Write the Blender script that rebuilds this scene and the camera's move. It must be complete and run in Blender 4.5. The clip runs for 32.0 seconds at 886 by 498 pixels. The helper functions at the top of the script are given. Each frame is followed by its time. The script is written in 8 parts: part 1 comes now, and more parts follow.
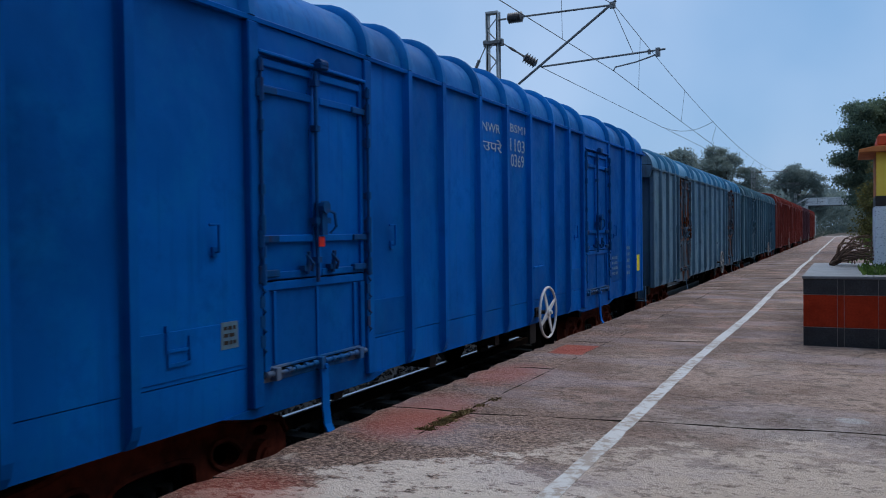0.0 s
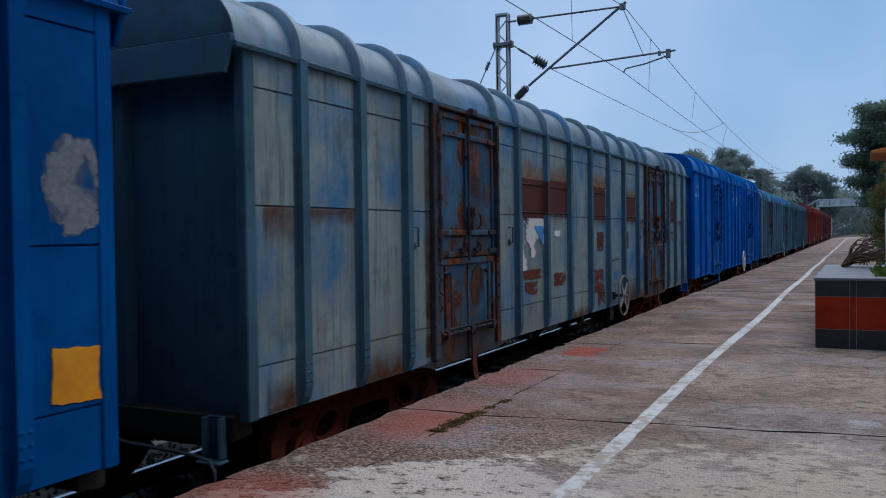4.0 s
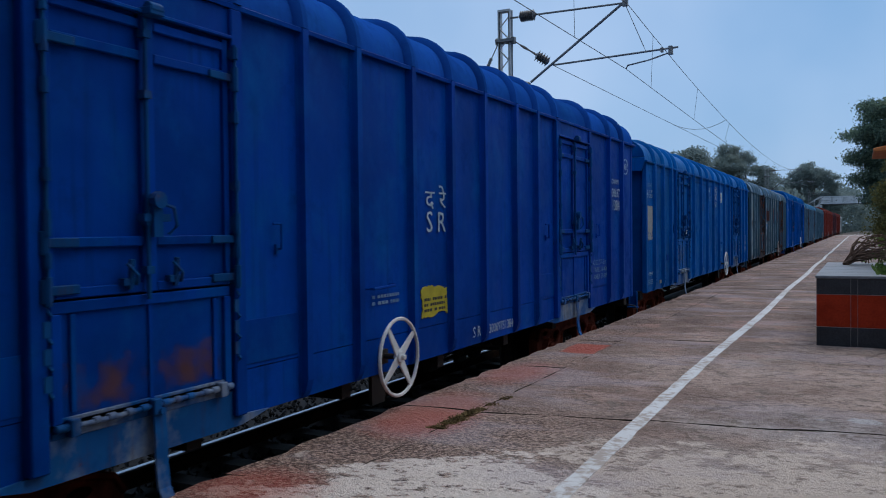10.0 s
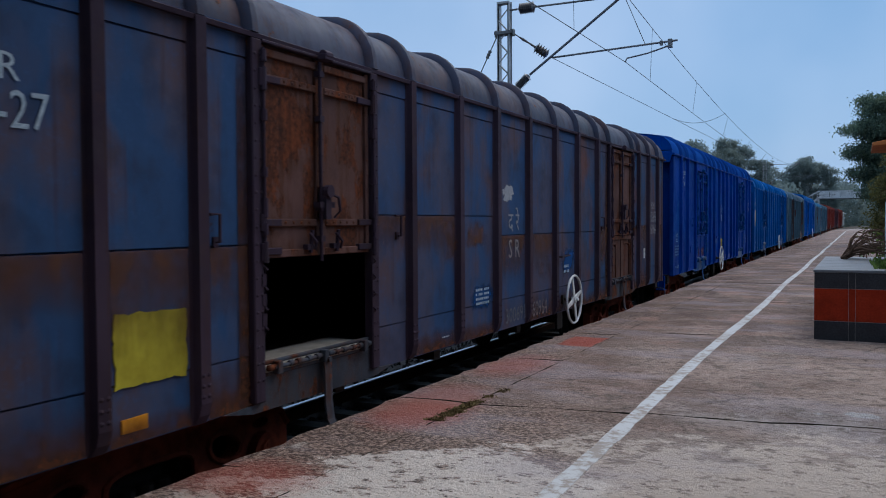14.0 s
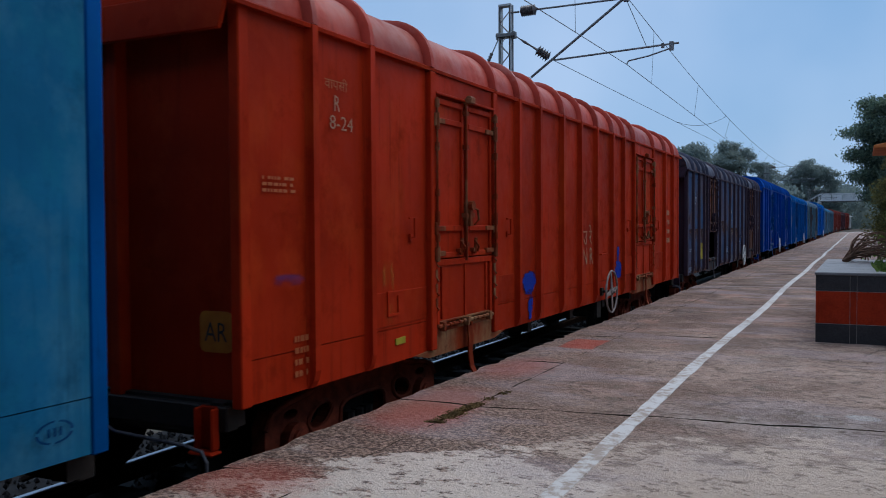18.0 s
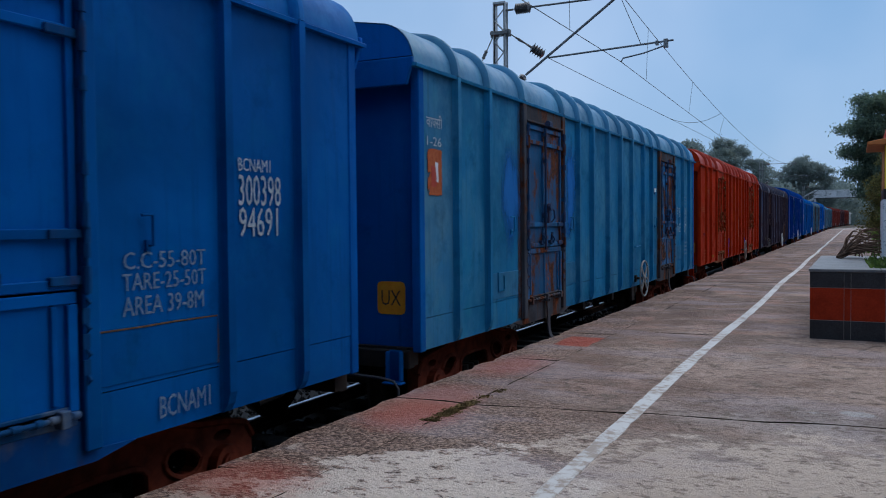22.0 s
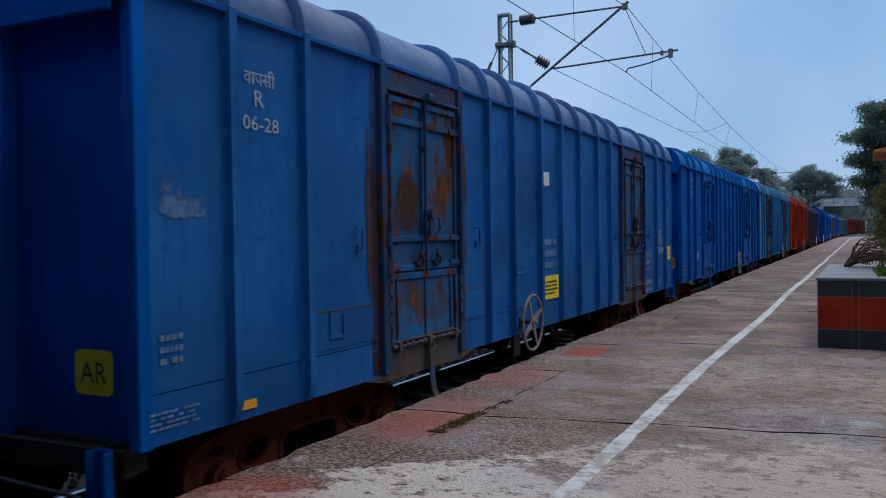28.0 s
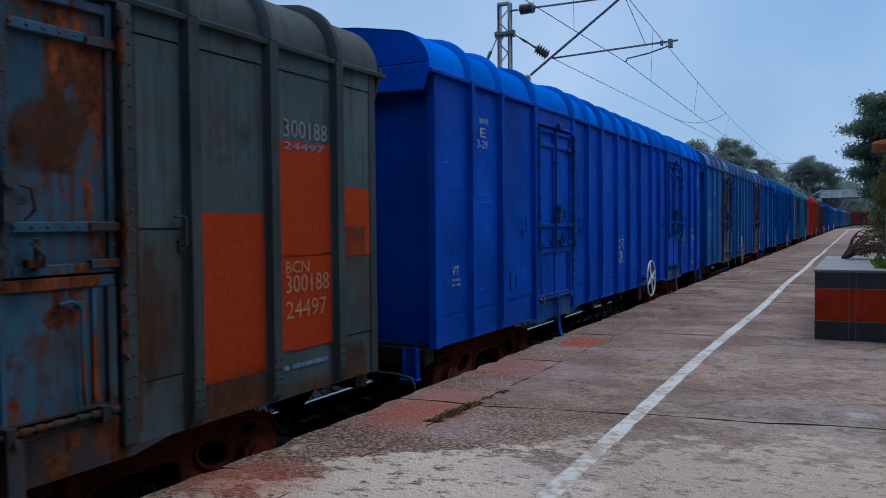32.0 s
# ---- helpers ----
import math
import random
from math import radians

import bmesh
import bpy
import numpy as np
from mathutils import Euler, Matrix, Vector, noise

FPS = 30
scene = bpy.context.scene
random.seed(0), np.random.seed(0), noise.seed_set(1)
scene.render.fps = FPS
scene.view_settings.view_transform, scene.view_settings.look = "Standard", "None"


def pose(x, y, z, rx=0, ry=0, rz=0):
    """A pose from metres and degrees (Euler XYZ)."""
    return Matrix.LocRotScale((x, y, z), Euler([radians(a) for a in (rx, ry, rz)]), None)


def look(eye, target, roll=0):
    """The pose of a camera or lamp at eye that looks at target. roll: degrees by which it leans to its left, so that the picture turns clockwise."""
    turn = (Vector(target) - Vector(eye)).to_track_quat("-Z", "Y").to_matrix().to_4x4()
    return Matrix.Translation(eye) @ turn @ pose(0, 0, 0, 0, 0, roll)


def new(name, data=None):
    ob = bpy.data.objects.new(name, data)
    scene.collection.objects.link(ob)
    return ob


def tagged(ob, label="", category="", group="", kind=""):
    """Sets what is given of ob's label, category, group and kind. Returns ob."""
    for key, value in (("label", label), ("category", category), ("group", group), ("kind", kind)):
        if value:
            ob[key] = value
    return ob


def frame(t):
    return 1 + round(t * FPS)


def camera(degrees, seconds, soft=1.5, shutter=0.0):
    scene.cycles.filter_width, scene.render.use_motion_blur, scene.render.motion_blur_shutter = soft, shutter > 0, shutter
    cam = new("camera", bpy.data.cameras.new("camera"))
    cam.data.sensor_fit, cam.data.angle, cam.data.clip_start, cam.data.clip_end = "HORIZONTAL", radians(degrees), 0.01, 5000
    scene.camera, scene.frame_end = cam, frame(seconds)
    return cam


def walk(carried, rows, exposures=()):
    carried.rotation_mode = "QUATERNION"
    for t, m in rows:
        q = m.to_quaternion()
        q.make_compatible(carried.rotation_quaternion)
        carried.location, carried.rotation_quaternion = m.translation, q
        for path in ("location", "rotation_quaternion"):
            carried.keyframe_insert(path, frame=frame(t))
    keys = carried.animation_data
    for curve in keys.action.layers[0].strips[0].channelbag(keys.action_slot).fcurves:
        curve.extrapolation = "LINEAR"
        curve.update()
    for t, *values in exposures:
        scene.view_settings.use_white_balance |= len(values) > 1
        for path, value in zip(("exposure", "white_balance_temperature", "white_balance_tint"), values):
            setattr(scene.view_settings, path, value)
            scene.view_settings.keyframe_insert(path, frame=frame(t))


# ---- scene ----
cam = camera(55.57, 32.0, soft=1.0, shutter=0.12)
PATH = [
    (0.0, pose(4.940, 0.000, 2.163, 88.808, 0.756, 25.665)),
    (0.5, pose(4.934, -0.004, 2.167, 88.837, 0.626, 25.796)),
    (1.0, pose(4.938, -0.009, 2.164, 88.747, 0.647, 26.108)),
    (1.5, pose(4.941, -0.004, 2.166, 88.848, 0.899, 26.048)),
    (2.0, pose(4.940, -0.008, 2.167, 88.809, 0.948, 26.180)),
    (2.5, pose(4.943, -0.013, 2.168, 88.893, 0.890, 26.171)),
    (3.0, pose(4.944, -0.009, 2.167, 88.894, 0.903, 26.336)),
    (3.5, pose(4.940, -0.011, 2.164, 88.948, 0.850, 26.296)),
    (5.5, pose(4.940, -0.012, 2.167, 88.855, 0.607, 26.592)),
    (6.0, pose(4.944, -0.007, 2.166, 88.874, 0.876, 26.898)),
    (6.5, pose(4.947, -0.005, 2.166, 88.806, 0.951, 26.892)),
    (7.0, pose(4.950, -0.002, 2.168, 89.010, 0.994, 26.916)),
    (7.5, pose(4.952, 0.000, 2.165, 89.152, 0.975, 26.925)),
    (8.0, pose(4.956, -0.001, 2.166, 89.058, 0.880, 26.852)),
    (8.5, pose(4.956, -0.009, 2.166, 89.135, 1.028, 26.648)),
    (9.0, pose(4.949, -0.002, 2.166, 88.911, 0.809, 26.640)),
    (9.5, pose(4.948, -0.004, 2.167, 88.765, 0.690, 26.537)),
    (10.0, pose(4.945, -0.011, 2.171, 88.678, 0.645, 26.455)),
    (10.5, pose(4.938, -0.002, 2.167, 88.484, 0.519, 26.472)),
    (11.0, pose(4.938, -0.002, 2.167, 88.491, 0.438, 26.230)),
    (11.5, pose(4.943, -0.004, 2.169, 88.524, 0.403, 26.146)),
    (12.0, pose(4.938, 0.002, 2.164, 88.545, 0.481, 26.235)),
    (12.5, pose(4.941, -0.003, 2.168, 88.447, 0.334, 26.305)),
    (13.0, pose(4.938, -0.004, 2.165, 88.419, 0.251, 26.263)),
    (13.5, pose(4.939, -0.001, 2.167, 88.231, 0.359, 26.314)),
    (14.0, pose(4.935, -0.001, 2.166, 88.176, 0.364, 26.309)),
    (14.5, pose(4.936, 0.006, 2.165, 88.114, 0.344, 26.271)),
    (16.5, pose(4.944, -0.002, 2.166, 88.412, 0.395, 26.280)),
    (17.0, pose(4.941, -0.001, 2.167, 88.337, 0.397, 26.291)),
    (17.5, pose(4.940, -0.001, 2.167, 88.430, 0.274, 26.417)),
    (18.0, pose(4.941, 0.001, 2.164, 88.341, 0.317, 26.422)),
    (18.5, pose(4.939, 0.002, 2.165, 88.211, 0.306, 26.434)),
    (19.0, pose(4.938, 0.005, 2.165, 88.226, 0.226, 26.247)),
    (19.5, pose(4.937, 0.004, 2.161, 88.126, 0.129, 26.045)),
    (20.0, pose(4.941, 0.005, 2.162, 88.212, 0.038, 26.229)),
    (20.5, pose(4.944, -0.000, 2.163, 88.102, 0.315, 26.039)),
    (21.0, pose(4.947, 0.003, 2.168, 88.112, 0.385, 25.983)),
    (21.5, pose(4.945, 0.005, 2.164, 88.178, 0.425, 26.192)),
    (22.0, pose(4.947, 0.002, 2.167, 88.192, 0.524, 26.111)),
    (22.5, pose(4.943, 0.001, 2.166, 88.232, 0.392, 26.067)),
    (23.0, pose(4.948, 0.002, 2.169, 88.369, 0.302, 26.092)),
    (23.5, pose(4.944, -0.000, 2.167, 88.414, 0.431, 25.944)),
    (24.0, pose(4.946, 0.003, 2.167, 88.495, 0.526, 25.978)),
    (24.5, pose(4.943, -0.004, 2.169, 88.557, 0.473, 26.081)),
    (25.0, pose(4.948, -0.000, 2.169, 88.727, 0.575, 26.233)),
    (25.5, pose(4.947, -0.015, 2.169, 89.152, 0.851, 26.072)),
    (27.5, pose(4.956, -0.008, 2.166, 89.186, 1.002, 26.676)),
    (28.0, pose(4.958, 0.003, 2.167, 88.957, 0.896, 26.560)),
    (28.5, pose(4.953, 0.002, 2.167, 88.762, 0.720, 26.447)),
    (29.0, pose(4.953, 0.006, 2.166, 88.561, 0.700, 26.293)),
    (29.5, pose(4.958, 0.002, 2.168, 88.617, 0.913, 26.267)),
    (30.0, pose(4.966, -0.002, 2.167, 88.774, 0.999, 26.417)),
    (30.5, pose(4.968, 0.003, 2.164, 88.493, 0.816, 26.437)),
    (31.0, pose(4.964, 0.006, 2.163, 88.500, 0.802, 26.486)),
    (31.5, pose(4.963, 0.009, 2.167, 88.408, 0.628, 26.609)),
    (32.0, pose(4.959, 0.010, 2.171, 88.224, 0.569, 26.452)),
]
walk(cam, PATH)

# ---- light: an overcast early morning, pale blue sky, soft light from high up ----
world = bpy.data.worlds.new("overcast_sky")
scene.world = world
world.use_nodes = True
wn = world.node_tree.nodes
wl = world.node_tree.links
wbg = wn["Background"]
sky = wn.new("ShaderNodeTexSky")
sky.sky_type = "NISHITA"
sky.sun_disc = False
sky.sun_elevation = radians(38)
sky.sun_rotation = radians(200)
sky.air_density, sky.dust_density, sky.ozone_density = 1.3, 2.0, 3.0
wgain = wn.new("ShaderNodeMix")
wgain.data_type, wgain.blend_type = "RGBA", "MULTIPLY"
wgain.inputs[0].default_value = 1.0
wgain.inputs[7].default_value = (0.075, 0.085, 0.10, 1)
wmix = wn.new("ShaderNodeMix")
wmix.data_type = "RGBA"
wmix.inputs[0].default_value = 0.80
wcoord = wn.new("ShaderNodeTexCoord")
wclouds = wn.new("ShaderNodeTexNoise")
wclouds.inputs["Scale"].default_value = 2.6
wclouds.inputs["Detail"].default_value = 4
wramp = wn.new("ShaderNodeValToRGB")
wramp.color_ramp.elements[0].position, wramp.color_ramp.elements[0].color = 0.30, (0.250, 0.465, 0.79, 1)
wramp.color_ramp.elements[1].position, wramp.color_ramp.elements[1].color = 0.70, (0.460, 0.642, 0.94, 1)
wl.new(wcoord.outputs["Generated"], wclouds.inputs["Vector"])
wl.new(wclouds.outputs["Fac"], wramp.inputs[0])
wl.new(sky.outputs[0], wgain.inputs[6])
wl.new(wgain.outputs[2], wmix.inputs[6])
wl.new(wramp.outputs[0], wmix.inputs[7])
wl.new(wmix.outputs[2], wbg.inputs[0])
wbg.inputs[1].default_value = 1.0

sun = new("sun", bpy.data.lights.new("sun", "SUN"))
sun.data.energy = 2.35
sun.data.angle = radians(70)
sun.data.color = (0.98, 0.94, 0.92)
sun.matrix_world = look((12, 24, 48), (0, 0, 0))

# ---- the line of the track: straight past the platform, then bending gently to the east ----
TRAIN = (15.250, 4.49928, -0.0113524, -0.0000374911, 0.00000715080)
GAP = 1.0


def train_front(t):
    """How far along the track the front of the first blue wagon is."""
    return sum(c * t ** i for i, c in enumerate(TRAIN))


def bend(y):
    """Sideways offset of the track at y."""
    return max(0.0, y - 120.0) ** 2 / 3000.0


def on_track(s, length):
    """The pose of a vehicle whose rear end is at s."""
    a, b = Vector((bend(s), s, 0)), Vector((bend(s + length), s + length, 0))
    turn = math.degrees(math.atan2(b.y - a.y, b.x - a.x)) - 90
    return pose(a.x, a.y, 0, 0, 0, turn)

# ---- materials ----
def nodes_of(name):
    m = bpy.data.materials.new(name)
    m.use_nodes = True
    n = m.node_tree.nodes
    return m, n, m.node_tree.links, n["Principled BSDF"]


def coords(n, l, scale=(1, 1, 1), shuffle=True, world_space=False):
    """Texture space that sticks to the thing, shifted for each object."""
    mp = n.new("ShaderNodeMapping")
    mp.inputs["Scale"].default_value = scale
    if world_space:
        g = n.new("ShaderNodeNewGeometry")
        l.new(g.outputs["Position"], mp.inputs["Vector"])
        return mp.outputs[0]
    tc = n.new("ShaderNodeTexCoord")
    if shuffle:
        info = n.new("ShaderNodeObjectInfo")
        mul = n.new("ShaderNodeMath")
        mul.operation = "MULTIPLY"
        mul.inputs[1].default_value = 37.0
        l.new(info.outputs["Random"], mul.inputs[0])
        add = n.new("ShaderNodeVectorMath")
        add.operation = "ADD"
        l.new(tc.outputs["Object"], add.inputs[0])
        l.new(mul.outputs[0], add.inputs[1])
        l.new(add.outputs[0], mp.inputs["Vector"])
    else:
        l.new(tc.outputs["Object"], mp.inputs["Vector"])
    return mp.outputs[0]


def noise_of(n, l, vec, scale, detail=3.0, rough=0.55):
    t = n.new("ShaderNodeTexNoise")
    t.inputs["Scale"].default_value = scale
    t.inputs["Detail"].default_value = detail
    t.inputs["Roughness"].default_value = rough
    l.new(vec, t.inputs["Vector"])
    return t.outputs["Fac"]


def ramp(n, l, fac, lo, hi, a=0.0, b=1.0):
    r = n.new("ShaderNodeMapRange")
    r.inputs[1].default_value, r.inputs[2].default_value = lo, hi
    r.inputs[3].default_value, r.inputs[4].default_value = a, b
    l.new(fac, r.inputs[0])
    return r.outputs[0]


def mix(n, l, fac, a, b, blend="MIX"):
    m = n.new("ShaderNodeMix")
    m.data_type, m.blend_type = "RGBA", blend
    for sock, v in ((m.inputs[0], fac), (m.inputs[6], a), (m.inputs[7], b)):
        if isinstance(v, (int, float)):
            sock.default_value = v
        elif isinstance(v, tuple):
            sock.default_value = (*v[:3], 1)
        else:
            l.new(v, sock)
    return m.outputs[2]


def times(n, l, a, b):
    m = n.new("ShaderNodeMath")
    m.operation = "MULTIPLY"
    for sock, v in ((m.inputs[0], a), (m.inputs[1], b)):
        if isinstance(v, (int, float)):
            sock.default_value = v
        else:
            l.new(v, sock)
    return m.outputs[0]


def bump(n, l, bsdf, height, strength, distance):
    b = n.new("ShaderNodeBump")
    b.inputs["Strength"].default_value = strength
    b.inputs["Distance"].default_value = distance
    l.new(height, b.inputs["Height"])
    l.new(b.outputs[0], bsdf.inputs["Normal"])


def paint(name, base, rust=0.1, grime=0.4, rough=0.45, other=None, other_amount=0.0, spec=0.04, dent=1.0, chalk=0.0):
    """Weathered paint on sheet steel: cloudy fading, soot, rain streaks, scuffs, rust with stained edges, shallow dents."""
    m, n, l, b = nodes_of(name)
    v = coords(n, l)
    vs = coords(n, l, (9.0, 9.0, 0.5))
    cloud = noise_of(n, l, v, 0.7, 4, 0.5)
    fleck = noise_of(n, l, v, 3.2, 7, 0.66)
    fine = noise_of(n, l, v, 26.0, 6, 0.68)
    streak = noise_of(n, l, vs, 1.6, 5, 0.62)
    soot = noise_of(n, l, v, 2.8, 8, 0.68)
    col = mix(n, l, ramp(n, l, cloud, 0.32, 0.66), tuple(c * 0.60 for c in base), tuple(min(1.0, c * 1.12) for c in base))
    pale = (base[0] * 1.15 + 0.001, min(1.0, base[1] * 1.35 + 0.004), min(1.0, base[2] * 0.98 + 0.004))
    col = mix(n, l, times(n, l, ramp(n, l, fleck, 0.50, 0.70), 0.35), col, pale)
    if other:
        e0 = 0.62 - 0.3 * other_amount
        col = mix(n, l, ramp(n, l, noise_of(n, l, coords(n, l, (1.0, 1.0, 0.75)), 1.5, 9, 0.66), e0 - 0.02, e0 + 0.16), col, other)
    dark = tuple(0.30 * c + 0.001 for c in base)
    col = mix(n, l, times(n, l, ramp(n, l, soot, 0.54, 0.74), min(0.75, 0.05 + grime)), col, dark)
    col = mix(n, l, times(n, l, times(n, l, ramp(n, l, streak, 0.52, 0.72), ramp(n, l, cloud, 0.40, 0.60)), 0.9 * grime), col, dark)
    col = mix(n, l, times(n, l, ramp(n, l, fine, 0.60, 0.72), 0.5 * grime), col, tuple(0.45 * c + 0.001 for c in base))
    spots = noise_of(n, l, v, 3.4, 9, 0.70)
    edge = 0.80 - 0.42 * rust
    stain = ramp(n, l, spots, edge - 0.09, edge + 0.02)
    col = mix(n, l, times(n, l, stain, 0.55), col, tuple(0.45 * c + k for c, k in zip(base, (0.035, 0.018, 0.010))))
    if rust > 0.12:
        drip = noise_of(n, l, coords(n, l, (16.0, 16.0, 0.55)), 1.1, 6, 0.62)
        col = mix(n, l, times(n, l, times(n, l, ramp(n, l, drip, 0.52, 0.66), ramp(n, l, soot, 0.42, 0.58)), min(0.8, 0.05 + 1.3 * rust)), col, (0.055, 0.026, 0.016))
    rmask = ramp(n, l, spots, edge, edge + 0.05)
    rcol = mix(n, l, ramp(n, l, fine, 0.35, 0.65), (0.030, 0.014, 0.010), (0.155, 0.050, 0.019))
    col = mix(n, l, rmask, col, rcol)
    l.new(col, b.inputs["Base Color"])
    r = mix(n, l, rmask, (rough, rough, rough), (0.9, 0.9, 0.9))
    l.new(mix(n, l, ramp(n, l, soot, 0.45, 0.70, 0.0, 0.8), r, (0.8, 0.8, 0.8)), b.inputs["Roughness"])
    b.inputs["Specular IOR Level"].default_value = spec
    top = max(base)
    tint = (0.12 + 0.88 * base[0] / top, 0.25 + 0.75 * base[1] / top, 0.25 + 0.75 * base[2] / top)
    b.inputs["Specular Tint"].default_value = (*(c + (1 - c) * chalk for c in tint), 1)
    dents = noise_of(n, l, v, 1.5, 3, 0.45)
    h = n.new("ShaderNodeMath")
    h.operation = "MULTIPLY_ADD"
    h.inputs[1].default_value = 0.012
    l.new(fine, h.inputs[0])
    l.new(dents, h.inputs[2])
    bump(n, l, b, h.outputs[0], 0.55 * dent, 0.07)
    return m


def worn_mark(name, a, b_, ragged=0.5, hole=0.0, scale=7.0, stretch=(1, 1, 1), rough=0.8, soft=0.05):
    """A thin coat on a flat patch: brushed or torn away towards its edges, bare steel paint showing through."""
    m, n, l, b = nodes_of(name)
    tc = n.new("ShaderNodeTexCoord")
    off = n.new("ShaderNodeVectorMath")
    off.operation = "SUBTRACT"
    off.inputs[1].default_value = (0.5, 0.5, 0.5)
    l.new(tc.outputs["Generated"], off.inputs[0])
    ab = n.new("ShaderNodeVectorMath")
    ab.operation = "ABSOLUTE"
    l.new(off.outputs[0], ab.inputs[0])
    sp = n.new("ShaderNodeSeparateXYZ")
    l.new(ab.outputs[0], sp.inputs[0])
    far = n.new("ShaderNodeMath")
    far.operation = "MAXIMUM"
    l.new(sp.outputs[1], far.inputs[0])
    l.new(sp.outputs[2], far.inputs[1])
    if ragged > 0.5:
        flat = n.new("ShaderNodeCombineXYZ")
        l.new(sp.outputs[1], flat.inputs[0])
        l.new(sp.outputs[2], flat.inputs[1])
        ln = n.new("ShaderNodeVectorMath")
        ln.operation = "LENGTH"
        l.new(flat.outputs[0], ln.inputs[0])
        wide = n.new("ShaderNodeMath")
        wide.operation = "MAXIMUM"
        l.new(sp.outputs[1], wide.inputs[0])
        l.new(sp.outputs[2], wide.inputs[1])
        far.operation = "MULTIPLY_ADD"
        l.new(ln.outputs["Value"], far.inputs[0])
        far.inputs[1].default_value = 0.35
        l.new(times(n, l, wide.outputs[0], 0.65), far.inputs[2])
    v = coords(n, l, stretch)
    torn = noise_of(n, l, v, scale, 9, 0.68)
    big = noise_of(n, l, v, scale * 0.45, 5, 0.6)
    inner = ramp(n, l, far.outputs[0], 0.5, 0.5 - 0.5 * ragged)
    add = n.new("ShaderNodeMath")
    add.operation = "MULTIPLY_ADD"
    add.inputs[1].default_value = -1.7 if ragged > 0.5 else -1.0
    l.new(torn, add.inputs[0])
    l.new(inner, add.inputs[2])
    edge = -0.42 if ragged > 0.5 else -0.24
    mask = ramp(n, l, add.outputs[0], edge, edge + soft)
    if hole > 0:
        mask = times(n, l, mask, ramp(n, l, big, 0.5 - 0.25 * (1 - hole) + 0.02, 0.5 - 0.25 * (1 - hole) + 0.02 + soft))
    fine = noise_of(n, l, v, 30, 5, 0.65)
    l.new(mix(n, l, ramp(n, l, fine, 0.3, 0.7), tuple(a), tuple(b_)), b.inputs["Base Color"])
    b.inputs["Roughness"].default_value = rough
    b.inputs["Specular IOR Level"].default_value = 0.1
    clear = n.new("ShaderNodeBsdfTransparent")
    ms = n.new("ShaderNodeMixShader")
    l.new(mask, ms.inputs[0])
    l.new(clear.outputs[0], ms.inputs[1])
    l.new(b.outputs[0], ms.inputs[2])
    l.new(ms.outputs[0], n["Material Output"].inputs["Surface"])
    return m


def rusted(name, base, cover, glow=0.6, scale=1.7, rough=0.8):
    """Old paint eaten by rust: ragged scabs from near black to orange, brown halos, runs below them, soot."""
    m, n, l, b = nodes_of(name)
    v = coords(n, l)
    tall = coords(n, l, (1.5, 1.5, 0.8))
    runs = coords(n, l, (15.0, 15.0, 0.6))
    cloud = noise_of(n, l, v, 1.1, 4, 0.5)
    fine = noise_of(n, l, v, 24.0, 6, 0.68)
    scab = noise_of(n, l, tall, scale, 11, 0.66)
    heat = noise_of(n, l, tall, 3.3, 8, 0.66)
    soot = noise_of(n, l, v, 3.1, 8, 0.68)
    drip = noise_of(n, l, runs, 1.2, 6, 0.62)
    col = mix(n, l, ramp(n, l, cloud, 0.34, 0.64), tuple(c * 0.55 for c in base), tuple(min(1.0, c * 1.25 + 0.004) for c in base))
    col = mix(n, l, times(n, l, ramp(n, l, soot, 0.52, 0.68), 0.6), col, tuple(0.25 * c + 0.002 for c in base))
    edge = 0.5 + (0.5 - cover) * 0.55
    col = mix(n, l, times(n, l, ramp(n, l, scab, edge - 0.10, edge + 0.01), 0.6), col, tuple(0.4 * c + k for c, k in zip(base, (0.050, 0.022, 0.011))))
    col = mix(n, l, times(n, l, times(n, l, ramp(n, l, drip, 0.52, 0.64), ramp(n, l, scab, edge - 0.16, edge)), 0.75), col, (0.070, 0.026, 0.013))
    scar = ramp(n, l, scab, edge, edge + 0.035)
    rcol = mix(n, l, ramp(n, l, fine, 0.35, 0.65), (0.028, 0.012, 0.009), (0.125, 0.038, 0.017))
    rcol = mix(n, l, times(n, l, ramp(n, l, heat, 0.52, 0.64), glow), rcol, (0.36, 0.082, 0.018))
    rcol = mix(n, l, times(n, l, ramp(n, l, drip, 0.55, 0.66), 0.5), rcol, (0.024, 0.011, 0.009))
    col = mix(n, l, scar, col, rcol)
    l.new(col, b.inputs["Base Color"])
    b.inputs["Roughness"].default_value = rough
    b.inputs["Specular IOR Level"].default_value = 0.10
    h = n.new("ShaderNodeMath")
    h.operation = "MULTIPLY_ADD"
    h.inputs[1].default_value = 0.20
    l.new(fine, h.inputs[0])
    l.new(times(n, l, scar, 0.12), h.inputs[2])
    bump(n, l, b, h.outputs[0], 0.5, 0.03)
    return m


